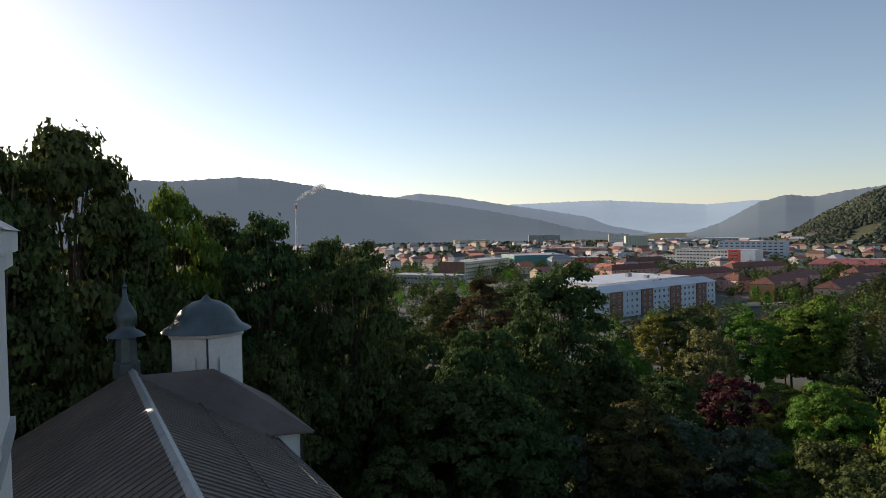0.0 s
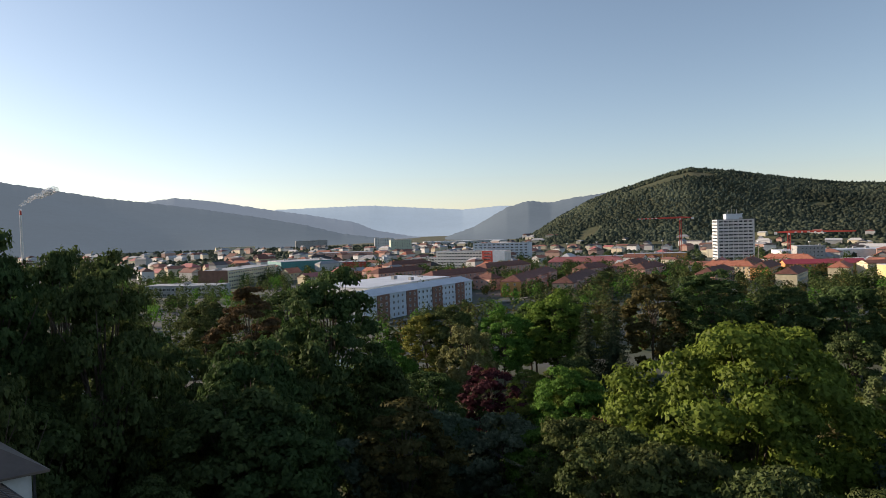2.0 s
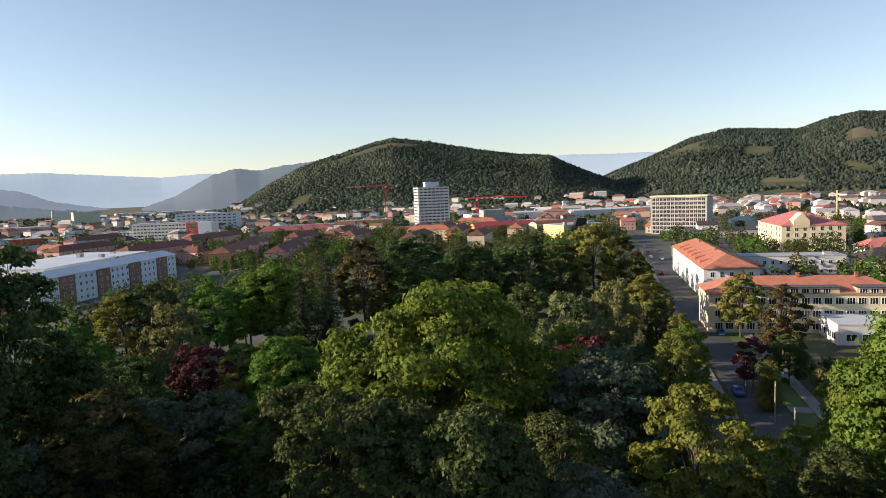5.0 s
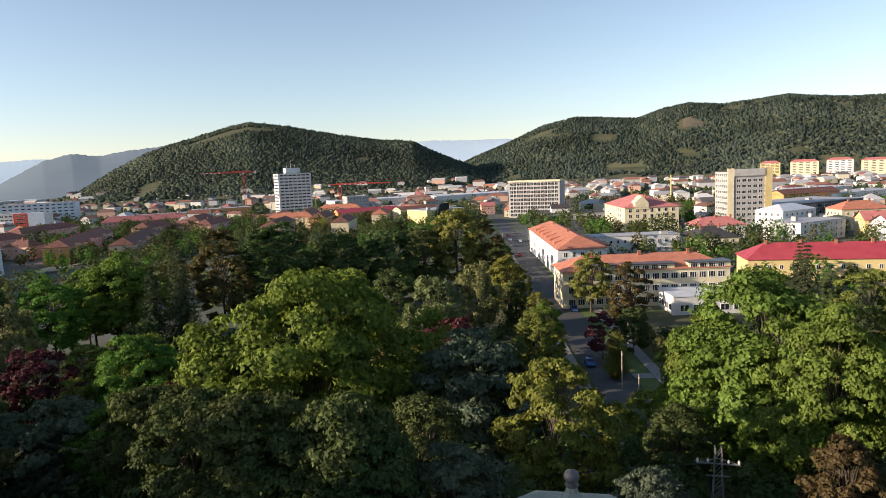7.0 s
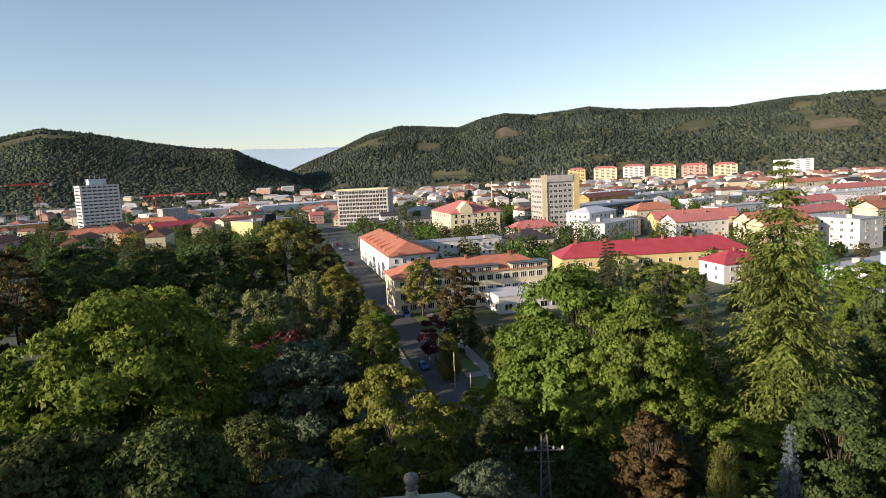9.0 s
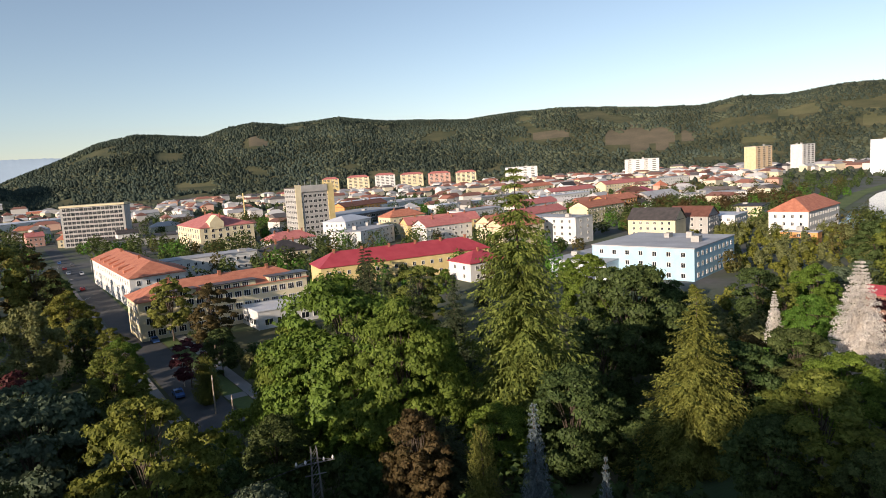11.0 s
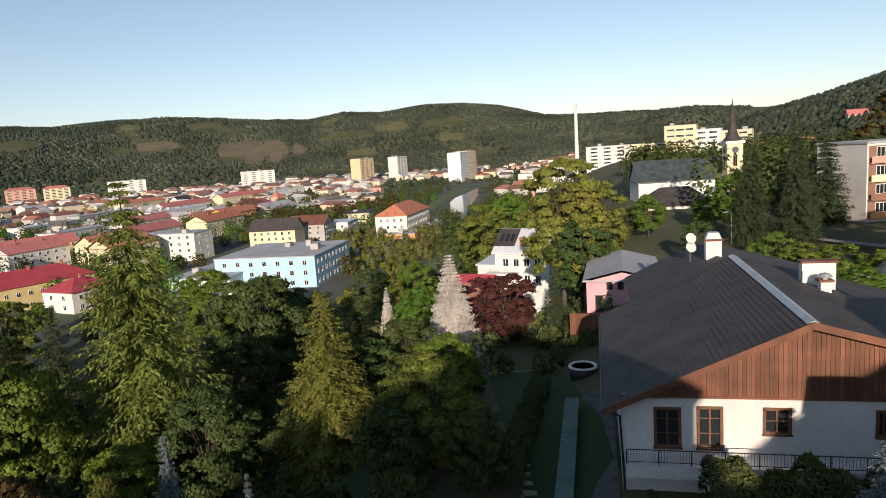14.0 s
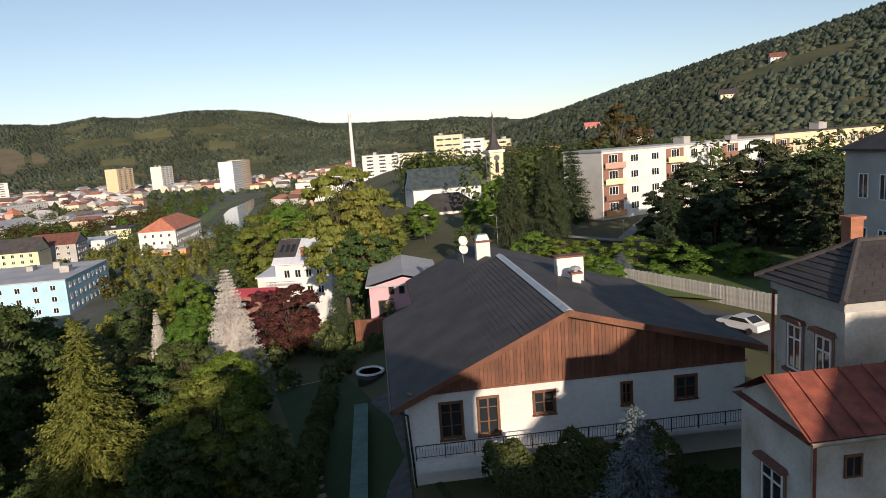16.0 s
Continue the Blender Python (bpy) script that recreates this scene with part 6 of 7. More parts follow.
part("rim", Geo().lathe([(.95, .75), (1.02, .85), (1.15, .86), (1.25, .78), (1.25, .7), (.95, .7)], 28).mesh("rim", FRAME, True), tp)
part("body", Geo().lathe([(1.15, -.4), (1.22, .3), (1.16, .7)], 28).mesh("body", IRON, True), tp)
part("water", Geo().lathe([(.93, .6), (.93, .62)], 28).mesh("water", WATER), tp)
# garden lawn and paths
ribbon("lawn", [polar(138, 30)[:2], polar(133.5, 44)[:2], polar(131, 60)[:2]], 6.5, LAWN_SHADED, "shaded mown garden lawn", "lawn", 0.08)
ribbon("garden_path", [polar(128, 60)[:2], polar(133.5, 60.5)[:2]], 0.9, PAVE, "pale garden path", "path", 0.16)
ribbon("garden_path", [polar(131, 40)[:2], polar(132.2, 47)[:2]], 0.8, PAVE, "pale garden path", "path", 0.17)
ribbon("lawn", [polar(112, 34)[:2], polar(116, 50)[:2]], 9, LAWN_SHADED, "shaded lawn between the trees", "lawn", 0.08)
ribbon("lawn", [polar(144, 92)[:2], polar(160, 88)[:2], polar(172, 84)[:2]], 26, LAWN_SUNLIT, "sunlit lawn before the flats", "lawn", 0.42)
ribbon("footpath", [(57, -104), (50.2, -102.9), (38.3, -100.7), (29.9, -102.3)], 1.8, PAVE, "pale footpath across the lawn", "path", 0.5)
ribbon("footpath", [(38.3, -100.7), (41.1, -116.7), (42.8, -128)], 1.8, PAVE, "pale footpath to the flats", "path", 0.51)


def hedge(name, label, ax, ay, bx, by, w, h, material, seed, z=None):
    rng = np.random.default_rng(seed)
    L = math.hypot(bx - ax, by - ay)
    n = int(L * (w + 2 * h) * 70)
    s, t = rng.random(n), rng.uniform(-1, 1, n)
    d = np.array([bx - ax, by - ay]) / L
    q = np.array([-d[1], d[0]])
    bulge = 1 + 0.22 * np.sin(s * L * 1.7) + 0.12 * np.sin(s * L * 4.3 + 1)
    ph = t * 1.9
    x = ax + d[0] * s * L + q[0] * np.sin(ph) * w / 2 * bulge
    y = ay + d[1] * s * L + q[1] * np.sin(ph) * w / 2 * bulge
    zz = (gz(x, y) if z is None else z) + np.cos(ph) * h * 0.5 * bulge + h * 0.5 + rng.normal(size=n) * 0.06
    nor = np.stack([q[0] * np.sin(ph), q[1] * np.sin(ph), np.cos(ph) + .3], 1) + 0.5 * rng.normal(size=(n, 3))
    v, f = leaf_cloud(np.stack([x, y, zz], 1), nor, 0.12, rng)
    ob = thing(name, label, "hedge", pose(ax, ay, float(gz(ax, ay)) if z is None else z))
    v = v - np.array([ax, ay, float(gz(ax, ay)) if z is None else z])
    tagged(part("leaves", mesh_of("leaves", v.tolist(), f.tolist(), material), ob), kind="stuff")
    return ob


hedge("hedge", "dark clipped hedge below the balcony", *hl(3.6, -3.4), *hl(13.4, -3.4), 3.4, 3.7, L_DARK, 3, 18.0)
hedge("hedge", "dark shrubs beside the hedge", *hl(13, -4.5), *hl(17, -5), 3, 1.8, L_DARK, 4, 18.0)
hedge("hedge", "green hedge along the garden steps", *hl(-6.4, 0), *hl(-6, 19), 1.6, 1.5, L_DARK, 5)
hedge("hedge", "low hedge before the pink house", *polar(134.5, 66)[:2], *polar(139.5, 62)[:2], 1.5, 1.3, L_DARK, 6)
bz = thing("fence_wall", "dark brown board fence below the terrace", "fence", pose(*polar(135.4, 69), 0, 0, -150))
bz.location.z = 17.2
for k in range(40):
    part("board", Geo().box(.22 * k, 0, -2, .22 * k + .2, .05, 1.9).mesh("board", WOOD), bz)
# pink house behind
pk = building("house", "pink gabled house with grey sheet roof", (51.6, -55.2), -140, 8, 14, 3.9, ROSE, "gable", ROOFG, 2, 0, 0, 17.2, 1.1, ridge="y", over=0.4, base=3)
for u_, z_ in ((2.6, 2.9), (3.8, 2.9)):
    part("window", window_mesh(.7, 1.1, FRAMEB, 0), pk, m=pose(u_, -.02, z_))
part("window", window_mesh(.9, 2.0, FRAMEB, 0), pk, "tall dark doorway", pose(1.4, -.02, .3))
part("terrace", Geo().box(-1, -3.5, -3, 5, -.003, .2).mesh("terrace", mat("terracotta_terrace", (.2, .07, .05), (.28, .1, .07), .7, 1)), pk)

# wooden fence and parked car behind the house
fx0, fy0, fx1, fy1 = 33, -78, 8, -66.5
fa = math.degrees(math.atan2(fy1 - fy0, fx1 - fx0))
fn = thing("board_fence", "weathered grey vertical board fence", "fence", pose(fx0, fy0, gnd(fx0, fy0), 0, 0, fa))
bd = Geo().prism([(0, -.3), (.19, -.3), (.19, 1.75), (.095, 1.82), (0, 1.75)], 0, .03).mesh("board", FENCEW)
for k in range(int(math.hypot(fx1 - fx0, fy1 - fy0) / .205)):
    part("board", bd, fn, m=pose(.205 * k, 0.01 * math.sin(k * 3.3), .04 * math.sin(k * 1.9)))
part("rail", Geo().box(0, .06, .5, 27.4, .12, .6).mesh("rail", FENCEW), fn)


def car(x, y, z, a, material, lab):
    ob = thing("car", lab, "car", pose(x, y, z, 0, 0, a), "parked cars")
    body = [(-2.1, .35), (-2.1, .75), (-1.9, .92), (-1.0, 1.0), (-.45, 1.42), (.9, 1.45), (1.7, 1.0), (2.1, .9), (2.15, .35)]
    part("body", Geo().prism(body, -.82, .82).mesh("body", material), ob)
    part("side_window", Geo().prism([(-.85, 1.02), (-.42, 1.36), (.85, 1.38), (1.35, 1.04)], -.835, .835).mesh("side_window", GLASS), ob)
    part("windscreen", Geo().face([(-1.0, -.7, 1.03), (-1.0, .7, 1.03), (-.5, .66, 1.41), (-.5, -.66, 1.41)]).mesh("windscreen", GLASS), ob)
    part("rear_window", Geo().face([(.93, -.66, 1.47), (.93, .66, 1.47), (1.62, .7, 1.08), (1.62, -.7, 1.08)]).mesh("rear_window", GLASS), ob)
    wh = Geo().lathe([(.12, -.1), (.3, -.11), (.32, 0), (.3, .11), (.12, .1)], 14).mesh("wheel", RUBBER)
    for wx in (-1.35, 1.35):
        for wy in (-.78, .78):
            part("wheel", wh, ob, m=pose(wx, wy, .32, 90, 0, 0))
    return ob


CARW = mat("white_car_paint", (.6, .6, .6), (.66, .66, .66), .25, 1)
CARB = mat("blue_car_paint", (.05, .12, .3), (.07, .15, .35), .25, 1)
CARG = mat("grey_car_paint", (.12, .12, .13), (.16, .16, .17), .25, 1)
CARR = mat("red_car_paint", (.3, .03, .03), (.36, .05, .04), .25, 1)
car(12.4, -61.5, gnd(12.4, -61.5) + .05, 155, CARW, "white parked hatchback beside the board fence")
ribbon("yard", [(30, -71), (6, -58)], 7, ASPH, "asphalt lane behind the house", "lane", 0.06)

# ---- old house with the hipped tile roof and its rusty annex ----
oh = thing("old_house", "old plastered house with dark tiled hip roof", "house", pose(HX, HY, HZ, 0, 0, HA))
part("wall", Geo().box(14.36, -14, -1, 27, -10.3, 12.5).mesh("wall", OLDWALL), oh)
part("rear_wall", Geo().box(18.5, -10.297, -1, 27, -6, 10.4).mesh("rear_wall", OLDWALL), oh)
part("cornice", Geo().box(14.2, -14.16, 12.2, 27, -10.1, 12.5).mesh("cornice", GREYW), oh)
e = 12.62
hr = Geo()
A_, B_, C_, D_, P_, Q_ = (13.8, -14.6, e), (28, -14.6, e), (28, -9.7, e), (13.8, -9.7, e), (16.2, -12.15, 14.15), (28, -12.15, 14.15)
for q in ([A_, B_, Q_, P_], [C_, D_, P_, Q_], [D_, A_, P_]):
    hr.face(q)
hr.face([A_, D_, C_, B_])
hrp = part("roof", hr.mesh("roof", ROOFD), oh)
tagged(part("tiles", slope_courses(A_, B_, Q_, P_, 10, .05).mesh("tiles", ROOFD), hrp, "dark glazed roof tiles"), kind="stuff")
tagged(part("tiles", slope_courses(D_, A_, P_, P_, 10, .05).mesh("tiles", ROOFD), hrp, "dark glazed roof tiles"), kind="stuff")
for p, q in ((A_, P_), (D_, P_), (P_, Q_)):
    part("ridge_tile", Geo().tube((p[0], p[1], p[2] + .05), (q[0], q[1], q[2] + .05), .11, .11, 7).mesh("ridge_tile", ROOFD), hrp)
part("chimney", Geo().box(16.35, -11.6, 13, 16.85, -11.1, 14.85).box(16.29, -11.66, 14.853, 16.91, -11.04, 14.98).mesh("chimney", BRICK), hrp, "red brick chimney")
part("lower_roof", Geo().prism([(18, 10.4), (27, 10.4), (27, 11.6), (18.6, 11.6)], -10.29, -5.5).mesh("lower_roof", ROOFD), oh)


def old_window(face_x, y, z, w, h, par):
    g = Geo().box(-w / 2, -.06, 0, w / 2, .02, .07).box(-w / 2, -.06, h - .07, w / 2, .02, h).box(-w / 2, -.06, .07, -w / 2 + .07, .02, h - .07).box(w / 2 - .07, -.06, .07, w / 2, .02, h - .07)
    g.box(-.035, -.05, .07, .035, .02, h - .07).box(-w / 2 + .07, -.05, h * .68, w / 2 - .07, .02, h * .68 + .06)
    wi = part("window", g.mesh("window", FRAME), par, "white framed casement with dark surround", pose(face_x - .02, y, z, 0, 0, -90))
    part("pane", Geo().box(-w / 2 + .03, -.02, .03, w / 2 - .03, 0.0, h - .03).mesh("pane", GLASS), wi)
    part("hood", Geo().prism([(-w / 2 - .2, h + .12), (w / 2 + .2, h + .12), (w / 2 + .12, h + .26), (-w / 2 - .12, h + .26)], -.25, .02).mesh("hood", ROOFB), wi)
    part("sill", Geo().box(-w / 2 - .12, -.2, -.12, w / 2 + .12, .02, -.003).mesh("sill", ROOFB), wi)
    part("surround", Geo().box(-w / 2 - .1, -.03, -.003, -w / 2 - .003, .02, h + .1).box(w / 2 + .003, -.03, -.003, w / 2 + .1, .02, h + .1).mesh("surround", BROWN), wi)


for y in (-13.05, -11.45):
    old_window(14.36, y, 9.3, .8, 1.75, oh)
    old_window(14.36, y, 5.2, .8, 1.75, oh)
part("downpipe", Geo().tube((14.25, -10.2, 12.4), (14.25, -10.2, 0), .06).mesh("downpipe", RUST), oh)
an = part("annex_wall", Geo().box(10.7, -17.5, -1, 16, -14.003, 9.85).mesh("annex_wall", OLDWALL), oh)
part("annex_gable", Geo().face([(10.7, -17.5, 9.85), (10.7, -14.0, 9.85), (10.7, -15.6, 10.75)]).mesh("annex_gable", OLDWALL), oh)
ar = part("annex_roof", Geo().face([(10.4, -17.85, 9.8), (16.3, -17.85, 9.8), (16.3, -15.6, 10.95), (10.4, -15.6, 10.95)]).face([(16.3, -13.9, 9.9), (10.4, -13.9, 9.9), (10.4, -15.6, 10.95), (16.3, -15.6, 10.95)])
          .face([(10.4, -17.85, 9.7), (10.4, -13.9, 9.8), (16.3, -13.9, 9.8), (16.3, -17.85, 9.7)]).mesh("annex_roof", RUST), oh, "rusty red sheet roof")
for k in range(8):
    x = 10.5 + .8 * k
    part("seam", Geo().tube((x, -17.85, 9.84), (x, -15.6, 10.99), .025, .025, 4).mesh("seam", RUST), ar)
part("gutter", Geo().tube((10.4, -17.95, 9.75), (16.3, -17.95, 9.75), .07).mesh("gutter", POLEW), oh)
part("downpipe", Geo().tube((10.75, -17.62, 9.7), (10.75, -17.62, 0), .05).mesh("downpipe", RUST), oh)
for x in (12.0, 13.9):
    w = part("window", Geo().box(x - .28, -17.56, 8.4, x - .22, -17.48, 9.1).box(x + .22, -17.56, 8.4, x + .28, -17.48, 9.1).box(x - .22, -17.56, 9.04, x + .22, -17.48, 9.1).box(x - .22, -17.56, 8.4, x + .22, -17.48, 8.46).box(x - .02, -17.56, 8.46, x + .02, -17.48, 9.04).mesh("window", FRAMEB), oh, "small dark window")
    part("pane", Geo().box(x - .24, -17.52, 8.43, x + .24, -17.505, 9.07).mesh("pane", GLASS), w)
old_window(10.7, -15.8, 6.6, 1.1, 1.4, oh)

# ---- castle: chapel roof, turret, corner wall ----
cp = thing("chapel", "white castle chapel with long seamed metal roof", "chapel", pose(-4.2, 13.2, 0, 0, 0, 30.3))
RL, RZ, EX, EZ = 26.5, 29.5, 6.4, 26.1
part("wall", Geo().box(-5.9, 0, 14, 5.9, RL - 1, 26.0).mesh("wall", WHITE), cp)
crf = part("roof", Geo().prism([(-EX, EZ), (0, RZ), (EX, EZ), (EX, EZ - .15), (0, RZ - .15), (-EX, EZ - .15)], -.5, RL).mesh("roof", SHEET), cp, "grey brown seamed sheet roof")
sR = Geo().prism([(0.12, RZ - .06), (EX, EZ), (EX, EZ + .045), (0.12, RZ - .01)], -.016, .016).mesh("seam", SHEET)
sL = Geo().prism([(-EX, EZ), (-0.12, RZ - .06), (-0.12, RZ - .01), (-EX, EZ + .045)], -.016, .016).mesh("seam", SHEET)
for k in range(54):
    part("seam", sR, crf, m=pose(0, -.25 + .497 * k, 0))
    part("seam", sL, crf, m=pose(0, -.25 + .497 * k, 0))
part("ridge_cap", Geo().prism([(-.22, RZ - .08), (0, RZ + .1), (.22, RZ - .08)], -.5, RL).mesh("ridge_cap", GALV), crf)
for f in (0.45, 0.9):
    part("snow_rail", Geo().tube((EX * f, -.4, RZ - (RZ - EZ) * f + .12), (EX * f, RL, RZ - (RZ - EZ) * f + .12), .025, .025, 5).mesh("snow_rail", IRON), crf)
part("gutter", Geo().tube((EX + .06, -.5, EZ - .1), (EX + .06, RL, EZ - .1), .09, .09, 8).mesh("gutter", IRON), cp)
# side chapel
part("side_wall", Geo().box(5.0, 21.0, 14, 7.7, 28.6, 26.2).mesh("side_wall", WHITE), cp)
tq = Geo().face([(-.1, 24.8, 29.5), (5.6, 20.4, 26.5), (8.3, 20.4, 26.3), (4, 24.8, 29.4)]).face([(4, 24.8, 29.4), (8.3, 20.4, 26.3), (8.3, 29.2, 26.3)])
tq.face([(-.1, 24.8, 29.5), (4, 24.8, 29.4), (8.3, 29.2, 26.3), (5.6, 29.2, 26.5)]).face([(5.6, 20.4, 26.4), (5.6, 29.2, 26.4), (8.3, 29.2, 26.18), (8.3, 20.4, 26.18)]).face([(5.6, 20.4, 26.4), (8.3, 20.4, 26.18), (8.3, 20.4, 26.3), (5.6, 20.4, 26.5)]).face([(8.3, 20.4, 26.18), (8.3, 29.2, 26.18), (8.3, 29.2, 26.3), (8.3, 20.4, 26.3)])
part("side_roof", tq.mesh("side_roof", SHEET), cp, "hipped sheet roof of the side chapel")
part("downpipe", Geo().tube((7.78, 20.9, 26.1), (7.78, 20.9, 15), .06).mesh("downpipe", IRON), cp)
# hexagonal turret
tr = thing("turret", "white turret with a dark bell-shaped dome", "turret", pose(-14.6, 39.4, 0, 0, 0, 20.4))
ht = radians(-90)
part("wall", Geo().lathe([(2.25, 12), (2.25, 31.1)], 6, 0, ht).mesh("wall", WHITE), tr)
part("cornice", Geo().lathe([(2.28, 30.9), (2.42, 31.05), (2.42, 31.2)], 6, 0, ht).mesh("cornice", WHITE), tr)
part("dome", Geo().lathe([(2.6, 31.2), (2.5, 31.3), (2.1, 31.5), (1.85, 31.8), (1.65, 32.2), (1.3, 32.6), (.8, 32.9), (.3, 33.02), (.08, 33.3)], 24, 0, ht).mesh("dome", COPPER, True), tr)
part("downpipe", Geo().tube((0, -2.5, 31.0), (0, -2.5, 26), .06).mesh("downpipe", IRON), tr)
for s in (-30, 30):
    a = radians(-90 + s)
    part("blind_window", Geo().box(-.45, -.03, 0, .45, 0, 1.2).mesh("blind_window", WHITE), tr, m=pose(2.1 * math.cos(a), 2.1 * math.sin(a), 28.7, 0, 0, s))
sp = thing("ridge_turret", "slender dark ridge turret with an onion spire", "turret", pose(*polar(-26.35, 41)))
part("lantern", Geo().lathe([(.75, 29.0), (.75, 29.8), (.6, 29.9), (.55, 31.2), (.75, 31.3)], 8).mesh("lantern", COPPER), sp)
part("onion_dome", Geo().lathe([(1.05, 31.3), (.9, 31.45), (.5, 31.7), (.45, 31.9), (.6, 32.2), (.62, 32.5), (.4, 32.9), (.16, 33.4), (.1, 34.0)], 16).mesh("onion_dome", COPPER, True), sp)
part("finial", Geo().lathe([(.02, 33.95), (.16, 34.1), (.02, 34.3)], 10).tube((0, 0, 34.2), (0, 0, 34.9), .03).mesh("finial", COPPER), sp)
# corner of the castle; wings behind the camera, unseen, added to shade the house
ca = thing("castle", "white rendered castle wing with cornice and quoins", "castle", pose(-6.15, 8.7, 0, 0, 0, 210.3))
part("wall", Geo().box(0, -3, 14, 11, 0, 37.0).mesh("wall", WHITE), ca)
part("cornice", Geo().box(-.12, -3.1, 36.5, 11.2, .12, 36.75).box(-.2, -3.2, 36.753, 11.3, .2, 37.1).mesh("cornice", WHITE), ca)
part("roof", Geo().prism([(-.25, 37.1), (11.4, 37.1), (8, 38.6), (2, 38.6)], -3.2, .3).mesh("roof", ROOFG), ca)
part("string_course", Geo().box(-.08, -3.1, 33.6, 11.1, .08, 33.85).mesh("string_course", GREYW), ca)
part("wing", Geo().box(11.003, -12, 14, 17, -.5, 33.5).mesh("wing", WHITE), ca)
part("tall_wing", Geo().box(17.003, -14, 14, 34, -.5, 36.7).mesh("tall_wing", WHITE), ca)
part("wing_roof", Geo().prism([(16.5, 36.7), (34.5, 36.7), (30, 40.1), (21, 40.1)], -14.4, 0).mesh("wing_roof", ROOFD), ca)
for k in range(24):
    part("quoin", Geo().box(-.045, -.6 if k % 2 else -.38, 26 + .45 * k, .45 if k % 2 else .7, .045, 26.4 + .45 * k).mesh("quoin", WHITE), ca)
# domed tower roof right under the camera
fxp, fyp, _ = polar(67.1, 19)
fd = thing("tower_roof", "flared sheet metal tower roof with a ball finial", "roof", pose(fxp, fyp, 0))
part("roof", Geo().lathe([(3.3, 25.6), (2.2, 26.0), (1.1, 26.45), (.45, 26.85), (.2, 27.2), (.17, 27.4)], 8).mesh("roof", mat("pale_patinated_sheet", (.16, .19, .165), (.26, .28, .24), .55, .8, .2, metal=.2)), fd)
part("ball_finial", Geo().lathe([(.16, 27.35), (.22, 27.42), (.12, 27.5), (.19, 27.55), (.24, 27.68), (.19, 27.82), (.02, 27.9)], 18).mesh("ball_finial", mat("dull_grey_lead", (.07, .07, .075), (.1, .1, .105), .5, 3), True), fd)
part("wall", Geo().lathe([(2.7, 14), (2.7, 25.7)], 8).mesh("wall", WHITE), fd)

# ---- street, lamps, poles, wires ----
d_st = Vector((0.851, 0.525))
n_st = Vector((-0.525, 0.851))


def st_pt(s, o):
    p = Vector((146, 58)) + d_st * s + n_st * o
    return p.x, p.y


ribbon("street", [st_pt(-46, 0), st_pt(390, 0)], 8, ASPH, "straight asphalt street into the town", "road", 0.07)
ribbon("verge", [st_pt(-46, -6.2), st_pt(180, -6.2)], 3.6, LAWN_SUNLIT, "grass verge beside the street", "verge", 0.12)
ribbon("pavement", [st_pt(-46, -9.4), st_pt(180, -9.4)], 2.4, PAVE, "pale concrete pavement", "pavement", 0.16)
ribbon("pavement", [st_pt(-46, 6), st_pt(180, 6)], 2.2, PAVE, "pale concrete pavement", "pavement", 0.16)
ribbon("cross_street", [st_pt(176, -60), st_pt(176, 40)], 9, ASPH, "cross street", "road", 0.09)
for k in range(5):
    ribbon("driveway", [st_pt(-30 + 24 * k, -4.3), st_pt(-30 + 24 * k, -8.1)], 3, PAVE, "short paved drive across the verge", "drive", 0.18)


def street_lamp(x, y, h, a, z=None):
    ob = thing("street_lamp", "slim grey street lamp with a curved arm", "lamp", pose(x, y, gnd(x, y) if z is None else z, 0, 0, a), "street lamps")
    part("pole", Geo().tube((0, 0, -.5), (0, 0, h * .9), .09, .06, 8).tube((0, 0, h * .9), (.5, 0, h), .05).tube((.5, 0, h), (1.4, 0, h), .05).mesh("pole", GALV), ob)
    part("lamp_head", Geo().prism([(1.2, h - .08), (2.0, h - .02), (2.0, h + .08), (1.2, h + .08)], -.15, .15).mesh("lamp_head", GREYW), ob)
    return ob


lx, ly, _ = polar(69.43, 141)
street_lamp(lx, ly, 6.5, 150)
for s in (60, 110, 160, 215):
    street_lamp(*st_pt(s, -8), 7, 150)
for s in (80, 135, 190):
    street_lamp(*st_pt(s, 8), 7, -30)
for az, r, a in ((159.35, 101, 160), (148.6, 112, 90), (138.5, 95, 20)):
    street_lamp(*polar(az, r)[:2], 5.2, a)
for az, r, hh in ((71.6, 121, 7.3), (73.0, 112, 6.0), (73.6, 108, 4.5)):
    x, y, _ = polar(az, r)
    po = thing("utility_pole", "weathered wooden utility pole with insulators", "pole", pose(x, y, gnd(x, y), 0, 0, 20), "utility poles")
    part("pole", Geo().tube((0, 0, -1), (0, 0, hh), .16, .11, 8).mesh("pole", POLEW), po)
    part("crossarm", Geo().box(-.7, -.06, hh - .7, .7, .06, hh - .58).mesh("crossarm", GREYW), po)
    for k in (-.6, -.2, .2, .6):
        part("insulator", Geo().lathe([(.05, hh - .58), (.08, hh - .48), (.03, hh - .38)], 8).mesh("insulator", WHITE), po, m=pose(k, 0, 0))
# lattice pylon
px, py, _ = polar(79.4, 42)
pz = gnd(px, py)
pt = 37 - .428 * 42 - pz + .2
py_ = thing("lattice_pylon", "grey steel lattice pylon with a crossarm", "pylon", pose(px, py, pz, 0, 0, -72))
lw = .42
for sx in (-1, 1):
    for sy in (-1, 1):
        part("leg", Geo().tube((sx * lw, sy * lw, -.5), (sx * .18, sy * .18, pt), .04, .03, 4).mesh("leg", STEEL), py_)
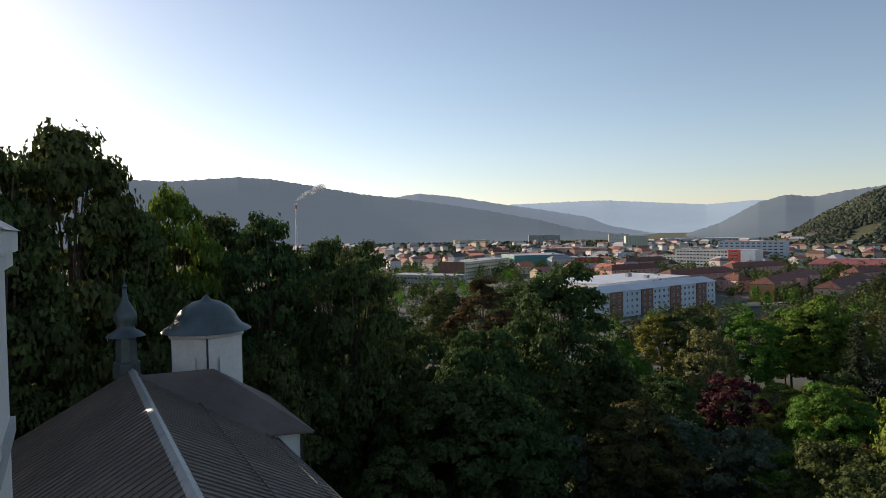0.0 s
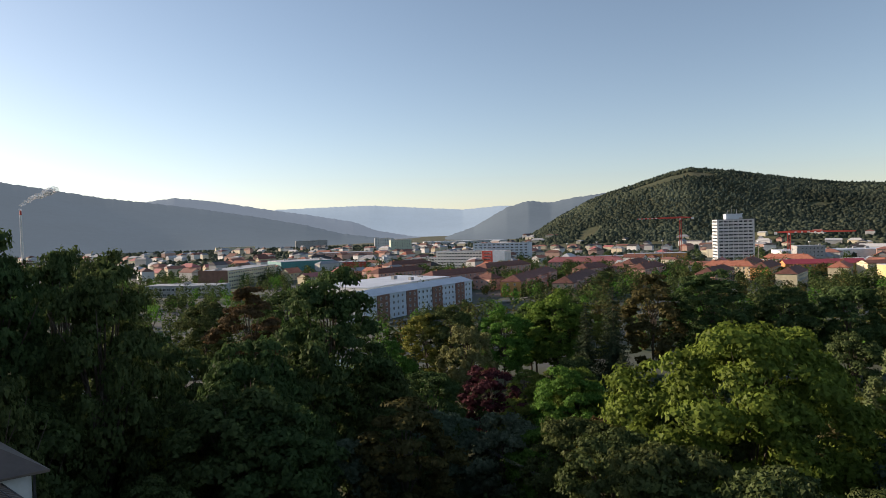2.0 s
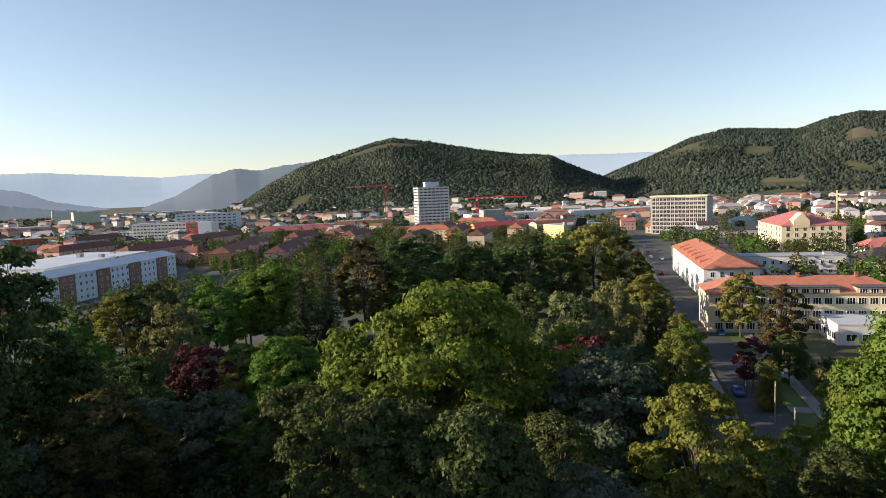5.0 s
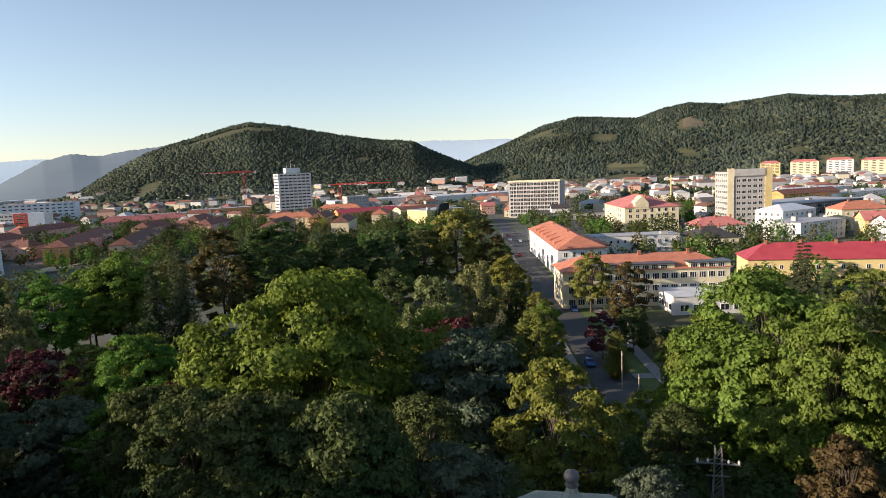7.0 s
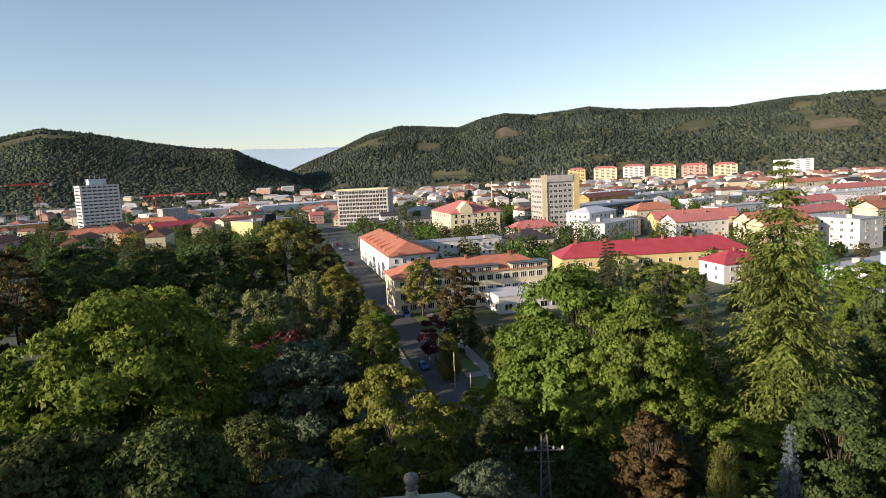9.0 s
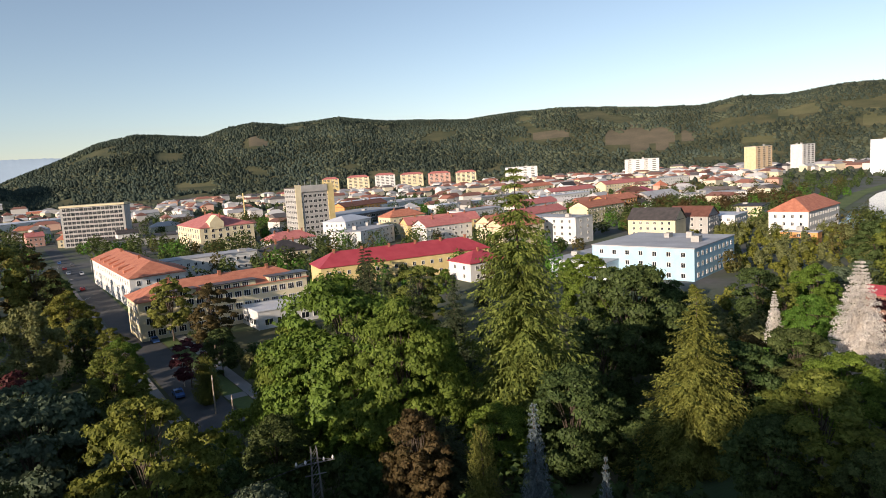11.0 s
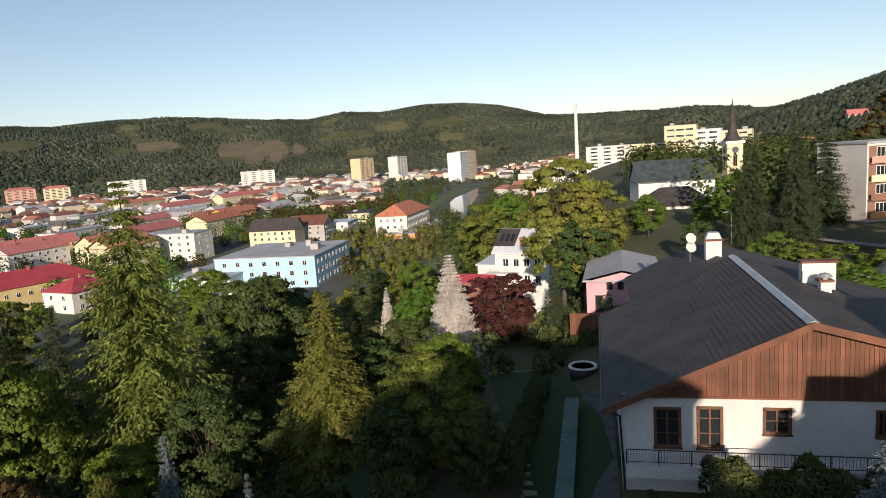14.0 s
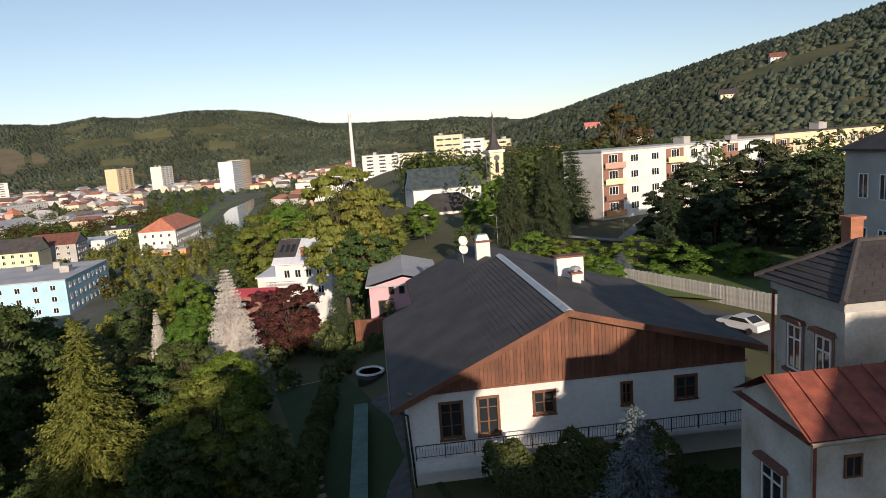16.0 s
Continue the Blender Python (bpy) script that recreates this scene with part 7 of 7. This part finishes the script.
for k in range(int(pt / .6)):
    z0, z1 = .6 * k, .6 * k + .6
    w0, w1 = lw + (.18 - lw) * z0 / pt, lw + (.18 - lw) * z1 / pt
    for s in (-1, 1):
        part("brace", Geo().tube((-w0, s * w0, z0), (w1, s * w1, z1), .018, .018, 4).mesh("brace", STEEL), py_)
        part("brace", Geo().tube((s * w0, w0, z0), (s * w1, -w1, z1), .018, .018, 4).mesh("brace", STEEL), py_)
part("crossarm", Geo().tube((-1.3, 0, pt - 1.1), (1.3, 0, pt - 1.1), .05).tube((-1.3, 0, pt - 1.1), (0, 0, pt - .75), .025).tube((1.3, 0, pt - 1.1), (0, 0, pt - .75), .025).mesh("crossarm", STEEL), py_)
part("crossarm", Geo().tube((-.7, 0, pt - 1.9), (.7, 0, pt - 1.9), .04).mesh("crossarm", STEEL), py_)
for k in (-1.2, -.6, .6, 1.2):
    part("insulator", Geo().lathe([(.05, pt - 1.05), (.09, pt - .95), (.03, pt - .8)], 8).mesh("insulator", WHITE), py_, m=pose(k, 0, 0))
# cables over the park
for k in range(4):
    a, b = Vector((30 + .5 * k, 72 - .3 * k, 11 - .4 * k)), Vector((px, py, pz + pt - 1))
    g = Geo()
    for j in range(14):
        f0, f1 = j / 14, (j + 1) / 14
        s0, s1 = 4 * f0 * (1 - f0) * 2.2, 4 * f1 * (1 - f1) * 2.2
        g.tube(a.lerp(b, f0) - Vector((0, 0, s0)), a.lerp(b, f1) - Vector((0, 0, s1)), .018, .018, 4)
    cw = thing("power_cable", "thin sagging power cable", "cable", pose(0, 0, 0), "cables")
    part("wire", g.mesh("wire", IRON), cw)
# cars along the street and by the river
rc = random.Random(3)
for s, o in ((-22, 2.6), (30, -2.8), (40, -2.8), (150, 2.5), (205, -2.5), (212, 2.5), (235, 2.5), (250, -2.5), (268, 2.5)):
    x, y = st_pt(s, o)
    car(x, y, gnd(x, y) + .1, 31.7, rc.choice([CARW, CARB, CARG, CARR]), "parked car on the street")
for k in range(6):
    x, y = 262 - 2.4 * k, -148 + 2.6 * k
    car(x, y, gnd(x, y) + .1, -60, rc.choice([CARW, CARB, CARG]), "car in the riverside car park")
ribbon("car_park", [(245, -122), (275, -158)], 14, ASPH, "asphalt car park by the river", "car park", 0.08)

# ---- river ----
ribbon("river", [(250, -165), (327, -232), (361, -259), (466, -350), (540, -431), (640, -560)], 20, WATER, "slow shallow river between grassy banks", "river", 0.25)
ribbon("river_bank", [(266, -150), (343, -217), (377, -244), (482, -335), (556, -416)], 12, LAWN_SUNLIT, "grassy river bank", "bank", 0.3)
ribbon("water", [(-60, 205), (10, 215), (60, 200)], 16, WATER, "river glimpsed between the trees", "river", 0.2)
ribbon("river_wall", [(40, 262), (150, 330), (230, 370)], 3, PAVE, "pale concrete river wall", "wall", 1.2)

# ---- cranes, stacks, masts ----
def crane(az, r, zt, jib_l, jib_r, name_lab):
    x, y, _ = polar(az, r)
    ob = thing("tower_crane", name_lab, "crane", pose(x, y, T0, 0, 0, -az))
    H = zt - T0
    for sx in (-1.2, 1.2):
        for sy in (-1.2, 1.2):
            part("mast_leg", Geo().tube((sx, sy, 0), (sx, sy, H), .5, .5, 4).mesh("mast_leg", REDP), ob)
    for k in range(int(H / 2)):
        part("brace", Geo().tube((-1.2, -1.2, 2 * k), (1.2, -1.2, 2 * k + 2), .25, .25, 4).mesh("brace", REDP), ob)
    part("jib", Geo().prism([(-jib_l, H), (jib_r, H), (jib_r, H + 1.2), (0, H + 2.4), (-jib_l, H + 1.2)], -.6, .6).mesh("jib", REDP), ob)
    e_ = -jib_l if jib_l > jib_r else jib_r
    o_ = 8 if jib_l < jib_r else -8
    part("counterweight", Geo().box(-(o_) * .0 + (jib_r - 3 if jib_l > jib_r else -jib_l), -1, H - 1.5, (jib_r if jib_l > jib_r else -jib_l + 3), 1, H + 1.2).mesh("counterweight", WHITE), ob)
    part("cab", Geo().box(-1, -1.6, H - 2.2, 1, -.7, H).mesh("cab", WHITE), ob)
    for k in range(5):
        part("panel", Geo().box((-jib_l + 2 + 5 * k) if jib_l > jib_r else (5 + 6 * k), -.75, H + .1, (-jib_l + 4.5 + 5 * k) if jib_l > jib_r else (7 + 6 * k), -.62, H + 1.1).mesh("panel", WHITE), ob)
    return ob


crane(39.72, 880, 42, 52, 16, "red tower crane with white panels on the jib")
crane(47.63, 780, 22.5, 14, 60, "red and white tower crane behind the tower block")
x, y, _ = polar(75.6, 700)
cn = thing("mobile_crane", "yellow crane mast on a building site", "crane", pose(x, y, T0))
part("mast", Geo().tube((0, 0, 0), (0, 0, 26), .8, .6, 4).mesh("mast", YELLOW), cn)


def stack(az, r, h, z0, rad, bands):
    x, y, _ = polar(az, r)
    ob = thing("chimney_stack", "tall slender chimney stack with red and white bands", "chimney", pose(x, y, z0))
    n = 12
    for k in range(n):
        a, b = k / n, (k + 1) / n
        red = bands and k == n - 1
        part("ring", Geo().tube((0, 0, h * a), (0, 0, h * b - .003), rad * (1.25 - .5 * a), rad * (1.25 - .5 * b), 14).mesh("ring", REDP if red else WHITE), ob)
    return ob


s1 = stack(-12.9, 1450, 100, T0, 2.2, True)
s2 = stack(136.55, 760, 84, T0, 2.1, False)
sx, sy, _ = polar(-12.9, 1450)
sg = Geo()
rs2 = np.random.default_rng(4)
for k in range(16):
    f = k / 16
    c = Vector((sx + 62 * f ** 1.1 + rs2.normal() * 3 * f, sy + rs2.normal() * 4, 94 + 3 + 38 * f ** .6 + rs2.normal() * 2.5 * f))
    r = 3 + 7 * f
    sg.lathe([(r * math.sin(math.pi * j / 5) + .01, c.z + r * .7 * -math.cos(math.pi * j / 5)) for j in range(6)], 7, cx=c.x, cy=c.y)
SMK = bpy.data.materials.new("thin_smoke")
SMK.use_nodes = True
_n, _l = SMK.node_tree.nodes, SMK.node_tree.links
_t, _d, _m = _n.new("ShaderNodeBsdfTransparent"), _n.new("ShaderNodeBsdfDiffuse"), _n.new("ShaderNodeMixShader")
_d.inputs[0].default_value = (.85, .85, .85, 1)
_m.inputs[0].default_value = 0.34
_l.new(_t.outputs[0], _m.inputs[1])
_l.new(_d.outputs[0], _m.inputs[2])
_l.new(_m.outputs[0], _n["Material Output"].inputs[0])
tagged(new("smoke_plume", sg.mesh("smoke_plume", SMK, True)), "thin white smoke drifting from the chimney stack", "smoke", kind="stuff")
for az, r, h in ((33, 760, 22), (34.6, 760, 22), (38.3, 720, 23), (41.8, 700, 22), (45.5, 690, 21), (30.5, 800, 20), (49, 760, 18)):
    x, y, _ = polar(az, r)
    ml = thing("floodlight_mast", "slim railway floodlight mast", "mast", pose(x, y, T0), "railway masts")
    part("pole", Geo().tube((0, 0, 0), (0, 0, h), .35, .2, 6).mesh("pole", PAVE), ml)
    part("lamp_frame", Geo().box(-1.2, -.4, h, 1.2, .4, h + 1).mesh("lamp_frame", GALV), ml)
tm = thing("radio_mast", "thin radio mast on the hilltop", "mast", pose(*polar(-16.6, 2990, 268)))
part("pole", Geo().tube((0, 0, 0), (0, 0, 34), 1.2, .8, 5).mesh("pole", GREYW), tm)

# ---- town ground: streets, yards and small lawns between the houses ----
TOWN = mat("town_yards_and_streets", (0.1, 0.1, 0.1), (0.05, 0.075, 0.025), 0.9, 0.03, grain=0.3, detail=3)
ta, tr_ = np.meshgrid(np.radians(np.arange(-8, 131, 1.0)), np.arange(185, 1160, 25.0), indexing="ij")
tx_, ty_ = np.sin(ta) * tr_, np.cos(ta) * tr_
tv = np.stack([tx_, ty_, np.minimum(gz(tx_, ty_), 2) + 0.04], -1).reshape(-1, 3)
q_, w_ = tx_.shape
i_, j_ = np.meshgrid(np.arange(q_ - 1), np.arange(w_ - 1), indexing="ij")
tf = np.stack([i_ * w_ + j_, i_ * w_ + j_ + 1, (i_ + 1) * w_ + j_ + 1, (i_ + 1) * w_ + j_], -1).reshape(-1, 4)
tagged(new("town_ground", mesh_of("town_ground", tv.tolist(), tf.tolist(), TOWN)), "paved yards, streets and lawns of the town", "ground", kind="structure")
